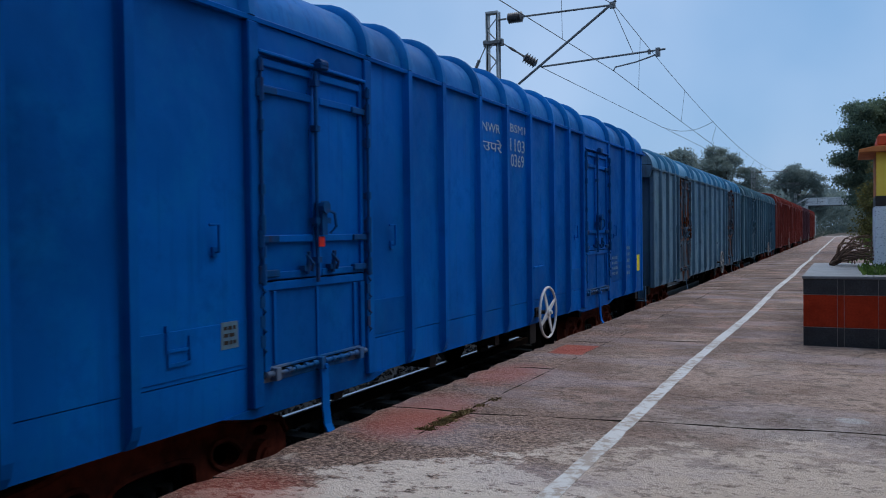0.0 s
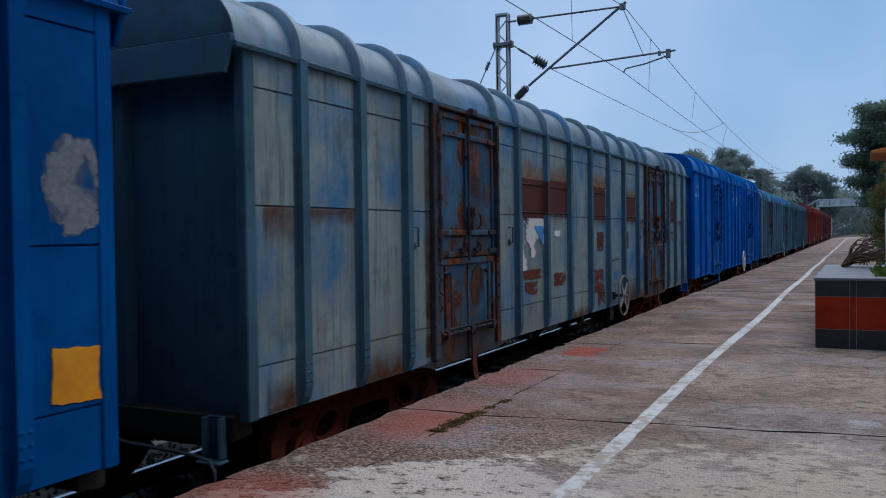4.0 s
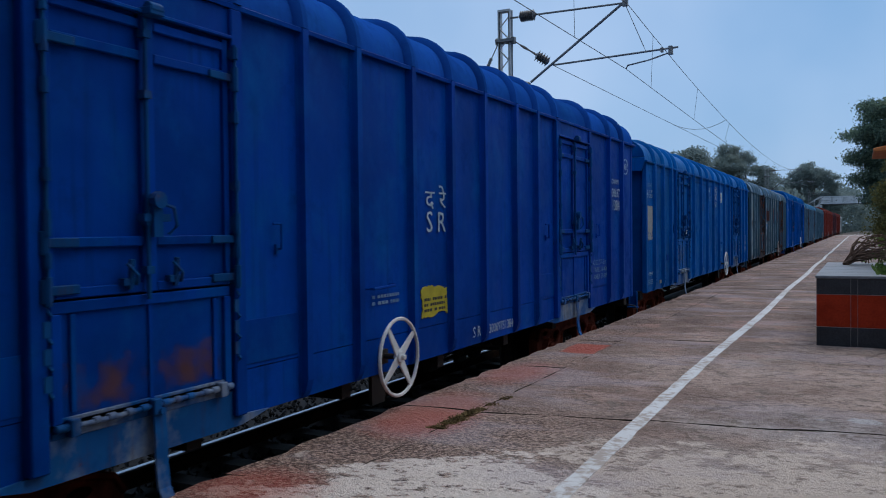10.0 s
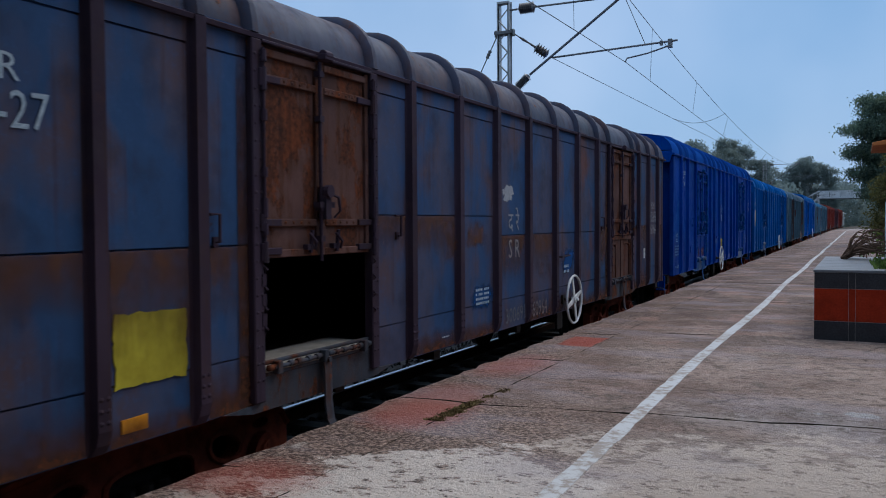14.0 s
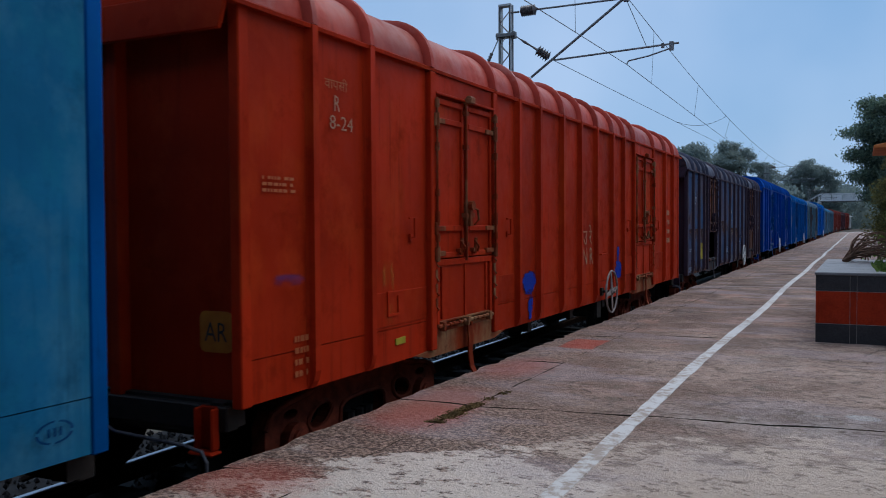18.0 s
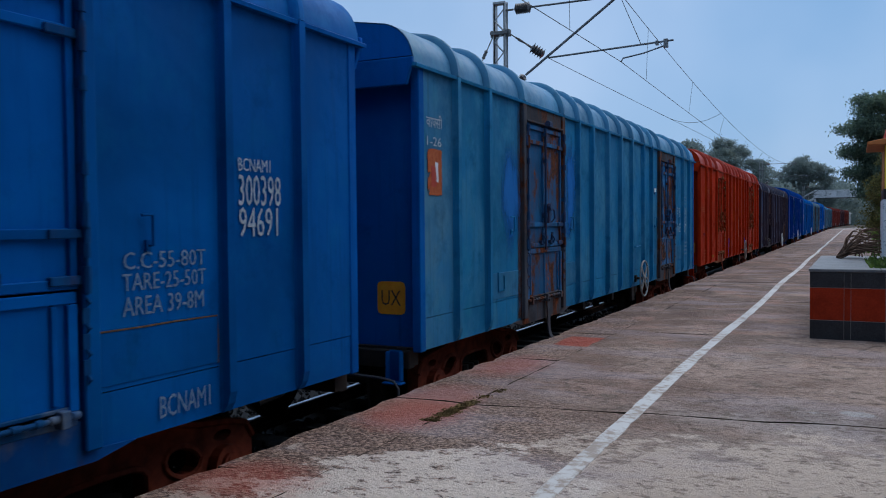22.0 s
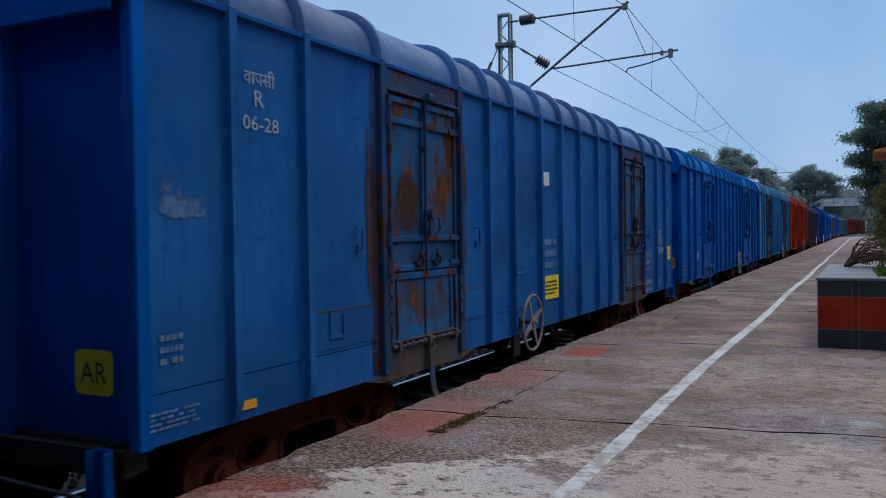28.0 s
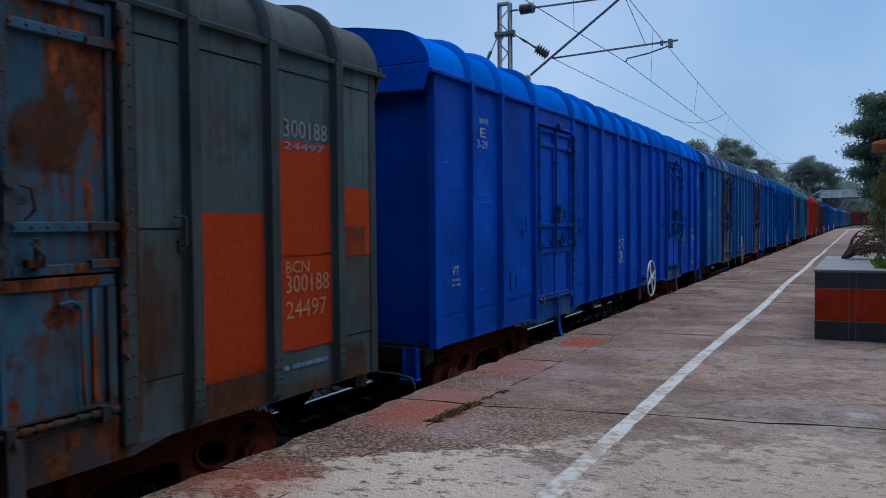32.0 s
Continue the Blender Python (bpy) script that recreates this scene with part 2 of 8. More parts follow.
def patched(name, blue, brown, red, share=0.5, rough=0.6, spec=0.08):
    """Thin old paint over rust: broad soft fields of blue, brown and red-brown, runs, soot and orange scabs."""
    m, n, l, b = nodes_of(name)
    v = coords(n, l)
    tall = coords(n, l, (1.0, 1.0, 0.55))
    field = noise_of(n, l, tall, 1.7, 6, 0.52)
    bloom = noise_of(n, l, tall, 2.1, 5, 0.50)
    fine = noise_of(n, l, v, 24.0, 6, 0.68)
    soot = noise_of(n, l, v, 3.0, 8, 0.66)
    drip = noise_of(n, l, coords(n, l, (14.0, 14.0, 0.5)), 1.1, 6, 0.62)
    spots = noise_of(n, l, v, 3.6, 10, 0.70)
    k = 0.13 * (0.5 - share)
    col = mix(n, l, ramp(n, l, field, 0.44 + k, 0.58 + k), tuple(blue), tuple(brown))
    col = mix(n, l, times(n, l, ramp(n, l, bloom, 0.50 + k, 0.64 + k), 0.85), col, tuple(red))
    col = mix(n, l, times(n, l, ramp(n, l, fine, 0.52, 0.70), 0.35), col, tuple(1.5 * c for c in blue))
    col = mix(n, l, times(n, l, ramp(n, l, soot, 0.50, 0.70), 0.6), col, tuple(0.35 * c for c in brown))
    col = mix(n, l, times(n, l, times(n, l, ramp(n, l, drip, 0.52, 0.66), ramp(n, l, bloom, 0.42, 0.58)), 0.45), col, (0.050, 0.020, 0.012))
    edge = 0.72 - 0.12 * share
    scab = ramp(n, l, spots, edge, edge + 0.05)
    col = mix(n, l, scab, col, mix(n, l, ramp(n, l, fine, 0.35, 0.65), (0.030, 0.014, 0.010), (0.170, 0.055, 0.019)))
    l.new(col, b.inputs["Base Color"])
    l.new(mix(n, l, scab, (rough, rough, rough), (0.9, 0.9, 0.9)), b.inputs["Roughness"])
    b.inputs["Specular IOR Level"].default_value = spec
    h = n.new("ShaderNodeMath")
    h.operation = "MULTIPLY_ADD"
    h.inputs[1].default_value = 0.03
    l.new(fine, h.inputs[0])
    l.new(noise_of(n, l, v, 1.5, 3, 0.45), h.inputs[2])
    bump(n, l, b, h.outputs[0], 0.55, 0.06)
    return m


def fade_mark(name, a, b_, up=True, reach=0.75, streak=0.8, amount=0.9):
    """A stain that is dense along one edge of its patch and runs out in streaks towards the other."""
    m, n, l, b = nodes_of(name)
    tc = n.new("ShaderNodeTexCoord")
    sp = n.new("ShaderNodeSeparateXYZ")
    l.new(tc.outputs["Generated"], sp.inputs[0])
    run = noise_of(n, l, coords(n, l, (9.0, 9.0, 0.9)), 1.0, 7, 0.64)
    blot = noise_of(n, l, coords(n, l), 6.0, 9, 0.68)
    fine = noise_of(n, l, coords(n, l), 30, 5, 0.65)
    add = n.new("ShaderNodeMath")
    add.operation = "MULTIPLY_ADD"
    add.inputs[1].default_value = streak if up else -streak
    l.new(run, add.inputs[0])
    l.new(sp.outputs[2], add.inputs[2])
    if up:
        mask = ramp(n, l, add.outputs[0], reach + 0.5 * streak, 0.10 + 0.5 * streak)
    else:
        mask = ramp(n, l, add.outputs[0], 1.0 - reach - 0.5 * streak, 0.90 - 0.5 * streak)
    mask = times(n, l, times(n, l, mask, ramp(n, l, blot, 0.34, 0.56, 0.35, 1.0)), amount)
    l.new(mix(n, l, ramp(n, l, fine, 0.3, 0.7), tuple(a), tuple(b_)), b.inputs["Base Color"])
    b.inputs["Roughness"].default_value = 0.85
    b.inputs["Specular IOR Level"].default_value = 0.08
    clear = n.new("ShaderNodeBsdfTransparent")
    ms = n.new("ShaderNodeMixShader")
    l.new(mask, ms.inputs[0])
    l.new(clear.outputs[0], ms.inputs[1])
    l.new(b.outputs[0], ms.inputs[2])
    l.new(ms.outputs[0], n["Material Output"].inputs["Surface"])
    return m


def plain(name, a, b_, scale=12.0, rough=0.6, metal=0.0, relief=0.15, depth=0.01, world_space=False, stretch=(1, 1, 1), spec=0.3):
    m, n, l, b = nodes_of(name)
    v = coords(n, l, stretch, world_space=world_space)
    f1 = noise_of(n, l, v, scale, 6, 0.6)
    f2 = noise_of(n, l, v, scale * 0.13, 3)
    col = mix(n, l, ramp(n, l, f1, 0.3, 0.7), tuple(a), tuple(b_))
    col = mix(n, l, times(n, l, ramp(n, l, f2, 0.42, 0.7), 0.5), col, tuple(c * 0.55 for c in a))
    l.new(col, b.inputs["Base Color"])
    b.inputs["Roughness"].default_value = rough
    b.inputs["Metallic"].default_value = metal
    b.inputs["Specular IOR Level"].default_value = spec
    bump(n, l, b, f1, relief, depth)
    return m


iron = plain("dark_oily_iron", (0.009, 0.008, 0.007), (0.028, 0.019, 0.015), 14, 0.7)
rusty_iron = plain("rusty_cast_iron", (0.14, 0.030, 0.018), (0.36, 0.070, 0.035), 9, 0.85, relief=0.4, spec=0.1)
lever_iron = plain("dull_grey_lever_rod", (0.030, 0.035, 0.050), (0.075, 0.080, 0.095), 14, 0.7)
rail_head = plain("worn_rail_steel", (0.35, 0.36, 0.38), (0.52, 0.53, 0.55), 30, 0.28, 0.9)
rail_web = plain("rusty_rail_side", (0.045, 0.022, 0.014), (0.10, 0.05, 0.03), 20, 0.9)
galv = plain("galvanised_steel", (0.30, 0.32, 0.33), (0.46, 0.48, 0.49), 18, 0.55, 0.4)
dark_galv = plain("weathered_steel_tube", (0.10, 0.105, 0.11), (0.20, 0.205, 0.21), 18, 0.55, 0.5)
porcelain = plain("brown_grey_porcelain", (0.07, 0.065, 0.065), (0.13, 0.12, 0.12), 20, 0.3)
copper = plain("dark_wire", (0.03, 0.032, 0.035), (0.06, 0.06, 0.06), 20, 0.6, 0.5)
white_paint = plain("chipped_white_paint", (0.50, 0.51, 0.50), (0.68, 0.68, 0.66), 16, 0.55)
letter_white = plain("stencilled_white_paint", (0.19, 0.27, 0.35), (0.45, 0.53, 0.59), 34, 0.6)
letter_faint = plain("faded_stencil_paint", (0.03, 0.12, 0.28), (0.20, 0.30, 0.40), 38, 0.6)
letter_dark = plain("black_stencil_paint", (0.02, 0.02, 0.02), (0.05, 0.05, 0.04), 25, 0.6)
yellow_paint = plain("yellow_plate_paint", (0.74, 0.59, 0.008), (0.86, 0.70, 0.02), 14, 0.55)
orange_dirty = plain("grimy_orange_plate_paint", (0.42, 0.125, 0.008), (0.56, 0.20, 0.012), 12, 0.6)
orange_paint = plain("orange_plate_paint", (0.72, 0.26, 0.01), (0.82, 0.36, 0.02), 14, 0.55)
# sleeper concrete darkened to carry the shade under the train
sleeper_conc = plain("shade_darkened_sleeper", (0.022, 0.020, 0.018), (0.055, 0.050, 0.045), 10, 0.9)

# ---- mesh helpers ----
CACHE = {}


def link_part(name, me, material, parent, m=None, label=""):
    """One mesh object under a thing or under a part; its material sits on the object, so meshes can be shared."""
    if not me.materials:
        me.materials.append(None)
    ob = new(name, me)
    ob.material_slots[0].link = "OBJECT"
    ob.material_slots[0].material = material
    if parent is not None:
        ob.parent = parent
    if m is not None:
        ob.matrix_basis = m
    if label:
        tagged(ob, label)
    return ob


def shape(key, build, bevel=0.0, smooth=False):
    """A mesh built once for each key."""
    if key not in CACHE:
        bm = bmesh.new()
        build(bm)
        if bevel:
            bmesh.ops.bevel(bm, geom=list(bm.edges), offset=bevel, segments=1, affect="EDGES", profile=0.7)
        bmesh.ops.recalc_face_normals(bm, faces=list(bm.faces))
        me = bpy.data.meshes.new(key if isinstance(key, str) else "_".join(str(k) for k in key))
        bm.to_mesh(me)
        bm.free()
        if smooth:
            me.polygons.foreach_set("use_smooth", [True] * len(me.polygons))
            me.set_sharp_from_angle(angle=radians(38))
        CACHE[key] = me
    return CACHE[key]


def part(name, build, material, parent, label="", m=None, bevel=0.0, smooth=False, key=None):
    """A bmesh builder as one mesh object under a thing or a part."""
    k = key if key is not None else (name, len(CACHE))
    return link_part(name, shape(k, build, bevel, smooth), material, parent, m, label)


def box(bm, x0, x1, y0, y1, z0, z1):
    v = [bm.verts.new((x, y, z)) for x in (x0, x1) for y in (y0, y1) for z in (z0, z1)]
    for f in ((0, 1, 3, 2), (4, 6, 7, 5), (0, 4, 5, 1), (2, 3, 7, 6), (0, 2, 6, 4), (1, 5, 7, 3)):
        bm.faces.new([v[i] for i in f])


def prism(bm, pts, a, b, axis="y"):
    """A polygon swept from a to b. axis y: points are x, z; axis x: y, z; axis z: x, y."""
    def at(p, s):
        return {"y": (p[0], s, p[1]), "x": (s, p[0], p[1]), "z": (p[0], p[1], s)}[axis]
    lo = [bm.verts.new(at(p, a)) for p in pts]
    hi = [bm.verts.new(at(p, b)) for p in pts]
    n = len(pts)
    bm.faces.new(lo)
    bm.faces.new(hi[::-1])
    for i in range(n):
        bm.faces.new((lo[i], lo[(i + 1) % n], hi[(i + 1) % n], hi[i]))


def tube(bm, pts, r, n=8, caps=True):
    """A round bar along points."""
    pts = [Vector(p) for p in pts]
    rings = []
    for i, p in enumerate(pts):
        d = (pts[min(i + 1, len(pts) - 1)] - pts[max(i - 1, 0)]).normalized()
        u = d.cross(Vector((0.31, 0.17, 0.93)))
        if u.length < 1e-3:
            u = d.cross(Vector((1, 0, 0)))
        u.normalize()
        w = d.cross(u)
        rr = r[i] if isinstance(r, (list, tuple)) else r
        rings.append([bm.verts.new(p + (u * math.cos(2 * math.pi * k / n) + w * math.sin(2 * math.pi * k / n)) * rr) for k in range(n)])
    for a, b in zip(rings, rings[1:]):
        for k in range(n):
            bm.faces.new((a[k], a[(k + 1) % n], b[(k + 1) % n], b[k]))
    if caps:
        bm.faces.new(rings[0][::-1])
        bm.faces.new(rings[-1])


def disc(bm, centre, axis, r, h, n=16):
    """A short cylinder."""
    c, a = Vector(centre), Vector(axis).normalized()
    tube(bm, [c - a * h / 2, c + a * h / 2], r, n)


def rivet(bm, x, y, z, r=0.013, h=0.008):
    """A low dome on a side wall."""
    base = [bm.verts.new((x, y + r * math.cos(k * math.pi / 3), z + r * math.sin(k * math.pi / 3))) for k in range(6)]
    top = bm.verts.new((x + h, y, z))
    for k in range(6):
        bm.faces.new((base[k], base[(k + 1) % 6], top))

# ---- covered goods wagons ----
# Two kinds: "a", welded and taller, with a plate over its doors; "n", longer and lower, with riveted posts.
SIDE = 1.60
KIND = {
    "a": dict(length=13.54, eave=3.53, sill=1.06, rise=0.47, seams=(1.34,), door=(2.52, 3.80), door_z=(1.10, 1.27, 1.86, 2.13, 3.08, 3.29),
              ribs=(0.73, 1.47, 4.53, 5.19, 6.03, 6.77), rib_w=0.058, wheel=7.78),
    "n": dict(length=14.50, eave=3.345, sill=1.035, rise=0.44, seams=(1.36, 2.16, 3.17), door=(2.54, 3.83), door_z=(1.08, 1.26, 1.94, 2.17, 3.07, 3.27),
              ribs=(0.56, 1.30, 2.01, 4.50, 5.43, 6.33, 7.25), rib_w=0.075, wheel=8.50),
}
for spec_ in KIND.values():
    half = [r for r in spec_["ribs"]]
    full = sorted(set(half + [round(spec_["length"] - r, 3) for r in half]))
    spec_["all_ribs"] = full
    d0, d1 = spec_["door"]
    spec_["doors"] = [(d0, d1), (spec_["length"] - d1, spec_["length"] - d0)]


def roof_line(k, off=0.0, n=7):
    """Half section of the roof from the eave up to the middle, as x, z."""
    r, e = 0.36, k["eave"]
    pts = [(SIDE + 0.005 + off, e - 0.02)]
    for i in range(n):
        a = radians(8 + 68 * i / (n - 1))
        pts.append((SIDE - r + (r + off) * math.cos(a), e + (r + off) * math.sin(a) * 0.98))
    x1, z1 = pts[-1]
    top = e + k["rise"] + off
    for i in range(1, 4):
        u = i / 3
        pts.append((x1 * (1 - u), z1 + (top - z1) * (1 - (1 - u) ** 2)))
    return pts


def roof_strip(bm, k, y0, y1, off, thick):
    """A shell over the whole width."""
    def full(o):
        h = roof_line(k, o)
        return h + [(-x, z) for x, z in h[-2::-1]]
    outer, inner = full(off), full(off - thick)
    rows = []
    for line in (outer, inner):
        rows.append([[bm.verts.new((x, y, z)) for x, z in line] for y in (y0, y1)])
    n = len(outer)
    for i in range(n - 1):
        (oa, ob_), (ia, ib) = rows
        bm.faces.new((oa[i], oa[i + 1], ob_[i + 1], ob_[i]))
        bm.faces.new((ia[i], ib[i], ib[i + 1], ia[i + 1]))
        bm.faces.new((oa[i], ia[i], ia[i + 1], oa[i + 1]))
        bm.faces.new((ob_[i], ob_[i + 1], ib[i + 1], ib[i]))
    for i in (0, n - 1):
        (oa, ob_), (ia, ib) = rows
        bm.faces.new((oa[i], ob_[i], ib[i], ia[i]))


def roof_hoop(bm, k):
    """A pressed hoop, rounded over and tapering to the roof plate."""
    low = roof_line(k, -0.004)

    def full(o):
        high = roof_line(k, o)
        grow = [0.92, 0.95, 1.0, 1.0] + [1.0] * len(low)
        h = [(a[0] + (b[0] - a[0]) * g, a[1] + (b[1] - a[1]) * g) for a, b, g in zip(low, high, grow)]
        return h + [(-x, z) for x, z in h[-2::-1]]
    rows = [[bm.verts.new((x, y, z)) for x, z in full(o)] for y, o in ((-0.066, -0.004), (-0.054, 0.034), (-0.026, 0.060), (0.026, 0.060), (0.054, 0.034), (0.066, -0.004))]
    for a, b in zip(rows, rows[1:] + rows[:1]):
        for i in range(len(a) - 1):
            bm.faces.new((a[i], a[i + 1], b[i + 1], b[i]))
    bm.faces.new([r[0] for r in rows])
    bm.faces.new([r[-1] for r in rows][::-1])


def rib_mesh(bm, k, x, zt, zb):
    """A pressed hat-section rib, drawn out to the wall at its foot."""
    w = k["rib_w"]
    levels = [(zb, 0.012, 1.0), (zb + 0.05, 0.042, 1.0), (zb + 0.12, 0.060, 1.0), (zt, 0.060, 1.0)]
    rings = []
    for z, d, s in levels:
        rings.append([bm.verts.new((x + dx, dy * s, z)) for dx, dy in ((-0.005, -w), (d * 0.30, -w * 0.74), (d, -w * 0.55), (d, w * 0.55), (d * 0.30, w * 0.74), (-0.005, w))])
    for a, b in zip(rings, rings[1:]):
        for i in range(5):
            bm.faces.new((a[i], a[i + 1], b[i + 1], b[i]))
        bm.faces.new((a[5], a[0], b[0], b[5]))
    bm.faces.new(rings[0][::-1])
    bm.faces.new(rings[-1])


def wall_bay(bm, seams, width, zt, zb):
    """Lapped side plates of one bay; y runs from 0 to width."""
    zs = [zb] + [s for s in seams if zb + 0.05 < s < zt - 0.05] + [zt]
    pts = []
    for i, (a, b) in enumerate(zip(zs, zs[1:])):
        x = SIDE + 0.003 * i
        pts += [(x, a), (x, b)]
        if i < len(zs) - 2:
            g = 0.012 if len(zs) > 3 else 0.007
            pts[-1:] = [(x, b - g), (x - 0.012, b - g + 0.002), (x - 0.012, b)]
    pts += [(SIDE - 0.012, zt), (SIDE - 0.012, zb)]
    prism(bm, pts, 0, width)


def door(wagon, kind, y0, y1, paint_door, paint_frame, hard, open_flap=False, gap=0.0, posts=None, worn=None, foot=None):
    """A pair of upper leaves and one drop flap, with its posts and ironwork."""
    k = KIND[kind]
    w = y1 - y0
    zb, zh, z1, z2, z3, zt = k["door_z"]
    posts, worn = posts or paint_frame, worn or hard
    here = pose(0, y0, 0)
    x = SIDE
    for y in (-0.045, w + 0.045):
        j = part("door_post", lambda bm: box(bm, x - 0.02, x + 0.055, -0.05, 0.05, zb - 0.02, k["eave"] - 0.055), posts, wagon, m=pose(0, y0 + y, 0), bevel=0.008, key=("post", kind))
        if kind == "n":
            tagged(part("riveting", lambda bm: [rivet(bm, x + 0.055, dy, zb + 0.12 + 0.105 * i) for i in range(20) for dy in (-0.022, 0.024)], posts, j, key=("post_rivets", kind)), kind="stuff")
    part("lintel", lambda bm: box(bm, x - 0.02, x + 0.03, 0.0, w, zt + 0.012, k["eave"] - 0.05), posts, wagon, m=here, bevel=0.006, key=("lintel", kind))
    part("lintel_flange", lambda bm: box(bm, x + 0.028, x + 0.062, 0.0, w, zt + 0.004, zt + 0.024), posts, wagon, m=here, bevel=0.004, key=("lintel_flange", kind))
    part("door_catch", lambda bm: (box(bm, x, x + 0.12, -0.05, 0.05, zt - 0.005, zt + 0.035), disc(bm, (x + 0.09, 0, zt + 0.03), (0, 1, 0), 0.035, 0.09, 8)), hard, wagon, m=pose(0, (y0 + y1) / 2, 0), bevel=0.004, key=("catch", kind))
    lw = w / 2 - 0.02 - gap / 2

    def leaf(bm):
        box(bm, x - 0.01, x + 0.012, 0.0, lw, z1 + 0.006, zt + 0.006)

    def stile(bm):
        box(bm, x + 0.004, x + 0.034, 0, 0.045, z1 + 0.006, zt)

    def rail(bm):
        box(bm, x + 0.004, x + 0.038, 0.045, lw - 0.045, -0.025, 0.025)
    for side, ya in ((0, 0.015), (1, w - lw - 0.015)):
        lf = part("door_leaf", leaf, paint_door, wagon, m=pose(0, y0 + ya, 0), key=("leaf", kind, round(gap, 2)))
        for a in (0, lw - 0.045):
            part("stile", stile, paint_door, lf, m=pose(0, a, 0), key=("stile", kind), bevel=0.004)
        for z in (z1 + 0.032, z2, z3, zt - 0.045):
            part("rail", rail, paint_door, lf, m=pose(0, 0, z), key=("rail", kind, round(gap, 2)), bevel=0.005)
        if kind == "n":
            tagged(part("riveting", lambda bm: [rivet(bm, x + 0.038, 0.06 + 0.085 * j, z) for z in (z3, z2) for j in range(6)] + [rivet(bm, x + 0.034, ys_, z1 + 0.14 + 0.11 * j, 0.011) for ys_ in (0.022, lw - 0.022) for j in range(9)], paint_door, lf, key=("leaf_rivets", round(gap, 2))), kind="stuff")
        for z in (z3 - 0.01, z2 + 0.0, z1 + 0.05):
            def hinge(bm):
                box(bm, x + 0.02, x + 0.055, -0.015, 0.17, -0.022, 0.022)
                disc(bm, (x + 0.055, -0.03, 0), (0, 0, 1), 0.024, 0.11, 8)
            turn = pose(0, 0, z) if side == 0 else Matrix.Translation((0, lw, z)) @ Matrix.Diagonal((1, -1, 1, 1))
            part("hinge", hinge, hard, lf, m=turn, key=("hinge", kind), bevel=0.004)
    # locking rods, bolts and hasp at the meeting edge

    def rods(bm):
        tube(bm, [(x + 0.06, -0.035, z1 - 0.03), (x + 0.06, -0.035, zt - 0.02)], 0.013, 8)
        for z in (z1 + 0.12, z2 + 0.10, z3 - 0.2, zt - 0.1):
            box(bm, x + 0.03, x + 0.078, -0.06, -0.01, z - 0.02, z + 0.02)
    part("locking_rod", rods, hard, wagon, m=pose(0, (y0 + y1) / 2, 0), key=("rods", kind))

    def hasp(bm):
        box(bm, x + 0.03, x + 0.085, -0.08, 0.10, z2 + 0.10, z2 + 0.14)
        box(bm, x + 0.03, x + 0.10, -0.03, 0.03, z2 + 0.02, z2 + 0.24)
        disc(bm, (x + 0.10, 0.0, z2 + 0.21), (1, 0, 0), 0.045, 0.04, 10)
        tube(bm, [(x + 0.09, 0.02, z2 + 0.20), (x + 0.12, 0.09, z2 + 0.17), (x + 0.12, 0.11, z2 + 0.08), (x + 0.09, 0.08, z2 + 0.03)], 0.011, 6)
    part("hasp", hasp, hard, wagon, m=pose(0, (y0 + y1) / 2, 0), key=("hasp", kind))
    for dy in (-0.16, 0.15):
        def bolt(bm):
            tube(bm, [(x + 0.06, 0, z1 + 0.03), (x + 0.075, 0, z1 + 0.18)], 0.016, 6)
            box(bm, x + 0.03, x + 0.07, -0.045, 0.045, z1 + 0.05, z1 + 0.085)
            tube(bm, [(x + 0.075, -0.03, z1 + 0.16), (x + 0.095, 0.02, z1 + 0.10), (x + 0.075, 0.03, z1 + 0.05)], 0.010, 6)
        part("bolt", bolt, hard, wagon, m=pose(0, (y0 + y1) / 2 + dy, 0), key=("bolt", kind))
    # hinge pins with their knuckles beside the leaves, hooks and a chain beside the flap

    def pin(bm):
        tube(bm, [(x + 0.068, 0, z1 - 0.02), (x + 0.068, 0, zt - 0.03)], 0.011, 6)
        for z, h in ((z1 + 0.05, 0.13), (z1 + 0.19, 0.07), (z2 + 0.09, 0.12), (z2 + 0.31, 0.06), (z3 - 0.24, 0.07), (z3 - 0.02, 0.14), (zt - 0.08, 0.07)):
            disc(bm, (x + 0.068, 0, z), (0, 0, 1), 0.022, h, 8)
            box(bm, x + 0.02, x + 0.066, -0.016, 0.016, z - 0.35 * h, z + 0.35 * h)

    def chain(bm):
        for j in range(7):
            zc = z1 - 0.06 - 0.062 * j
            if j % 2:
                box(bm, x + 0.050, x + 0.060, -0.020, 0.020, zc - 0.036, zc + 0.036)
            else:
                tube(bm, [(x + 0.040, 0.006, zc + 0.034), (x + 0.072, 0.012, zc), (x + 0.044, 0.006, zc - 0.034)], 0.009, 5)

    def hook(bm):
        tube(bm, [(x + 0.03, -0.10, z1 - 0.13), (x + 0.050, -0.05, z1 - 0.12), (x + 0.052, 0, z1 - 0.14), (x + 0.052, 0.004, zh + 0.12), (x + 0.045, 0.02, zh + 0.06)], 0.010, 6)
        disc(bm, (x + 0.045, 0.0, z1 - 0.14), (1, 0, 0), 0.020, 0.03, 8)
    for y in (-0.004, w + 0.004):
        part("hinge_pin", pin, hard, wagon, m=pose(0, y0 + y, 0), key=("hinge_pin", kind))
        part("flap_chain", chain, hard, wagon, m=pose(0, y0 + y, 0), key=("flap_chain", kind))
    for y in (0.22, w - 0.25):
        if kind == "n" and not open_flap:
            part("flap_hook", hook, paint_door, wagon, m=pose(0, y0 + y, 0), key=("flap_hook", kind))
    # drop flap

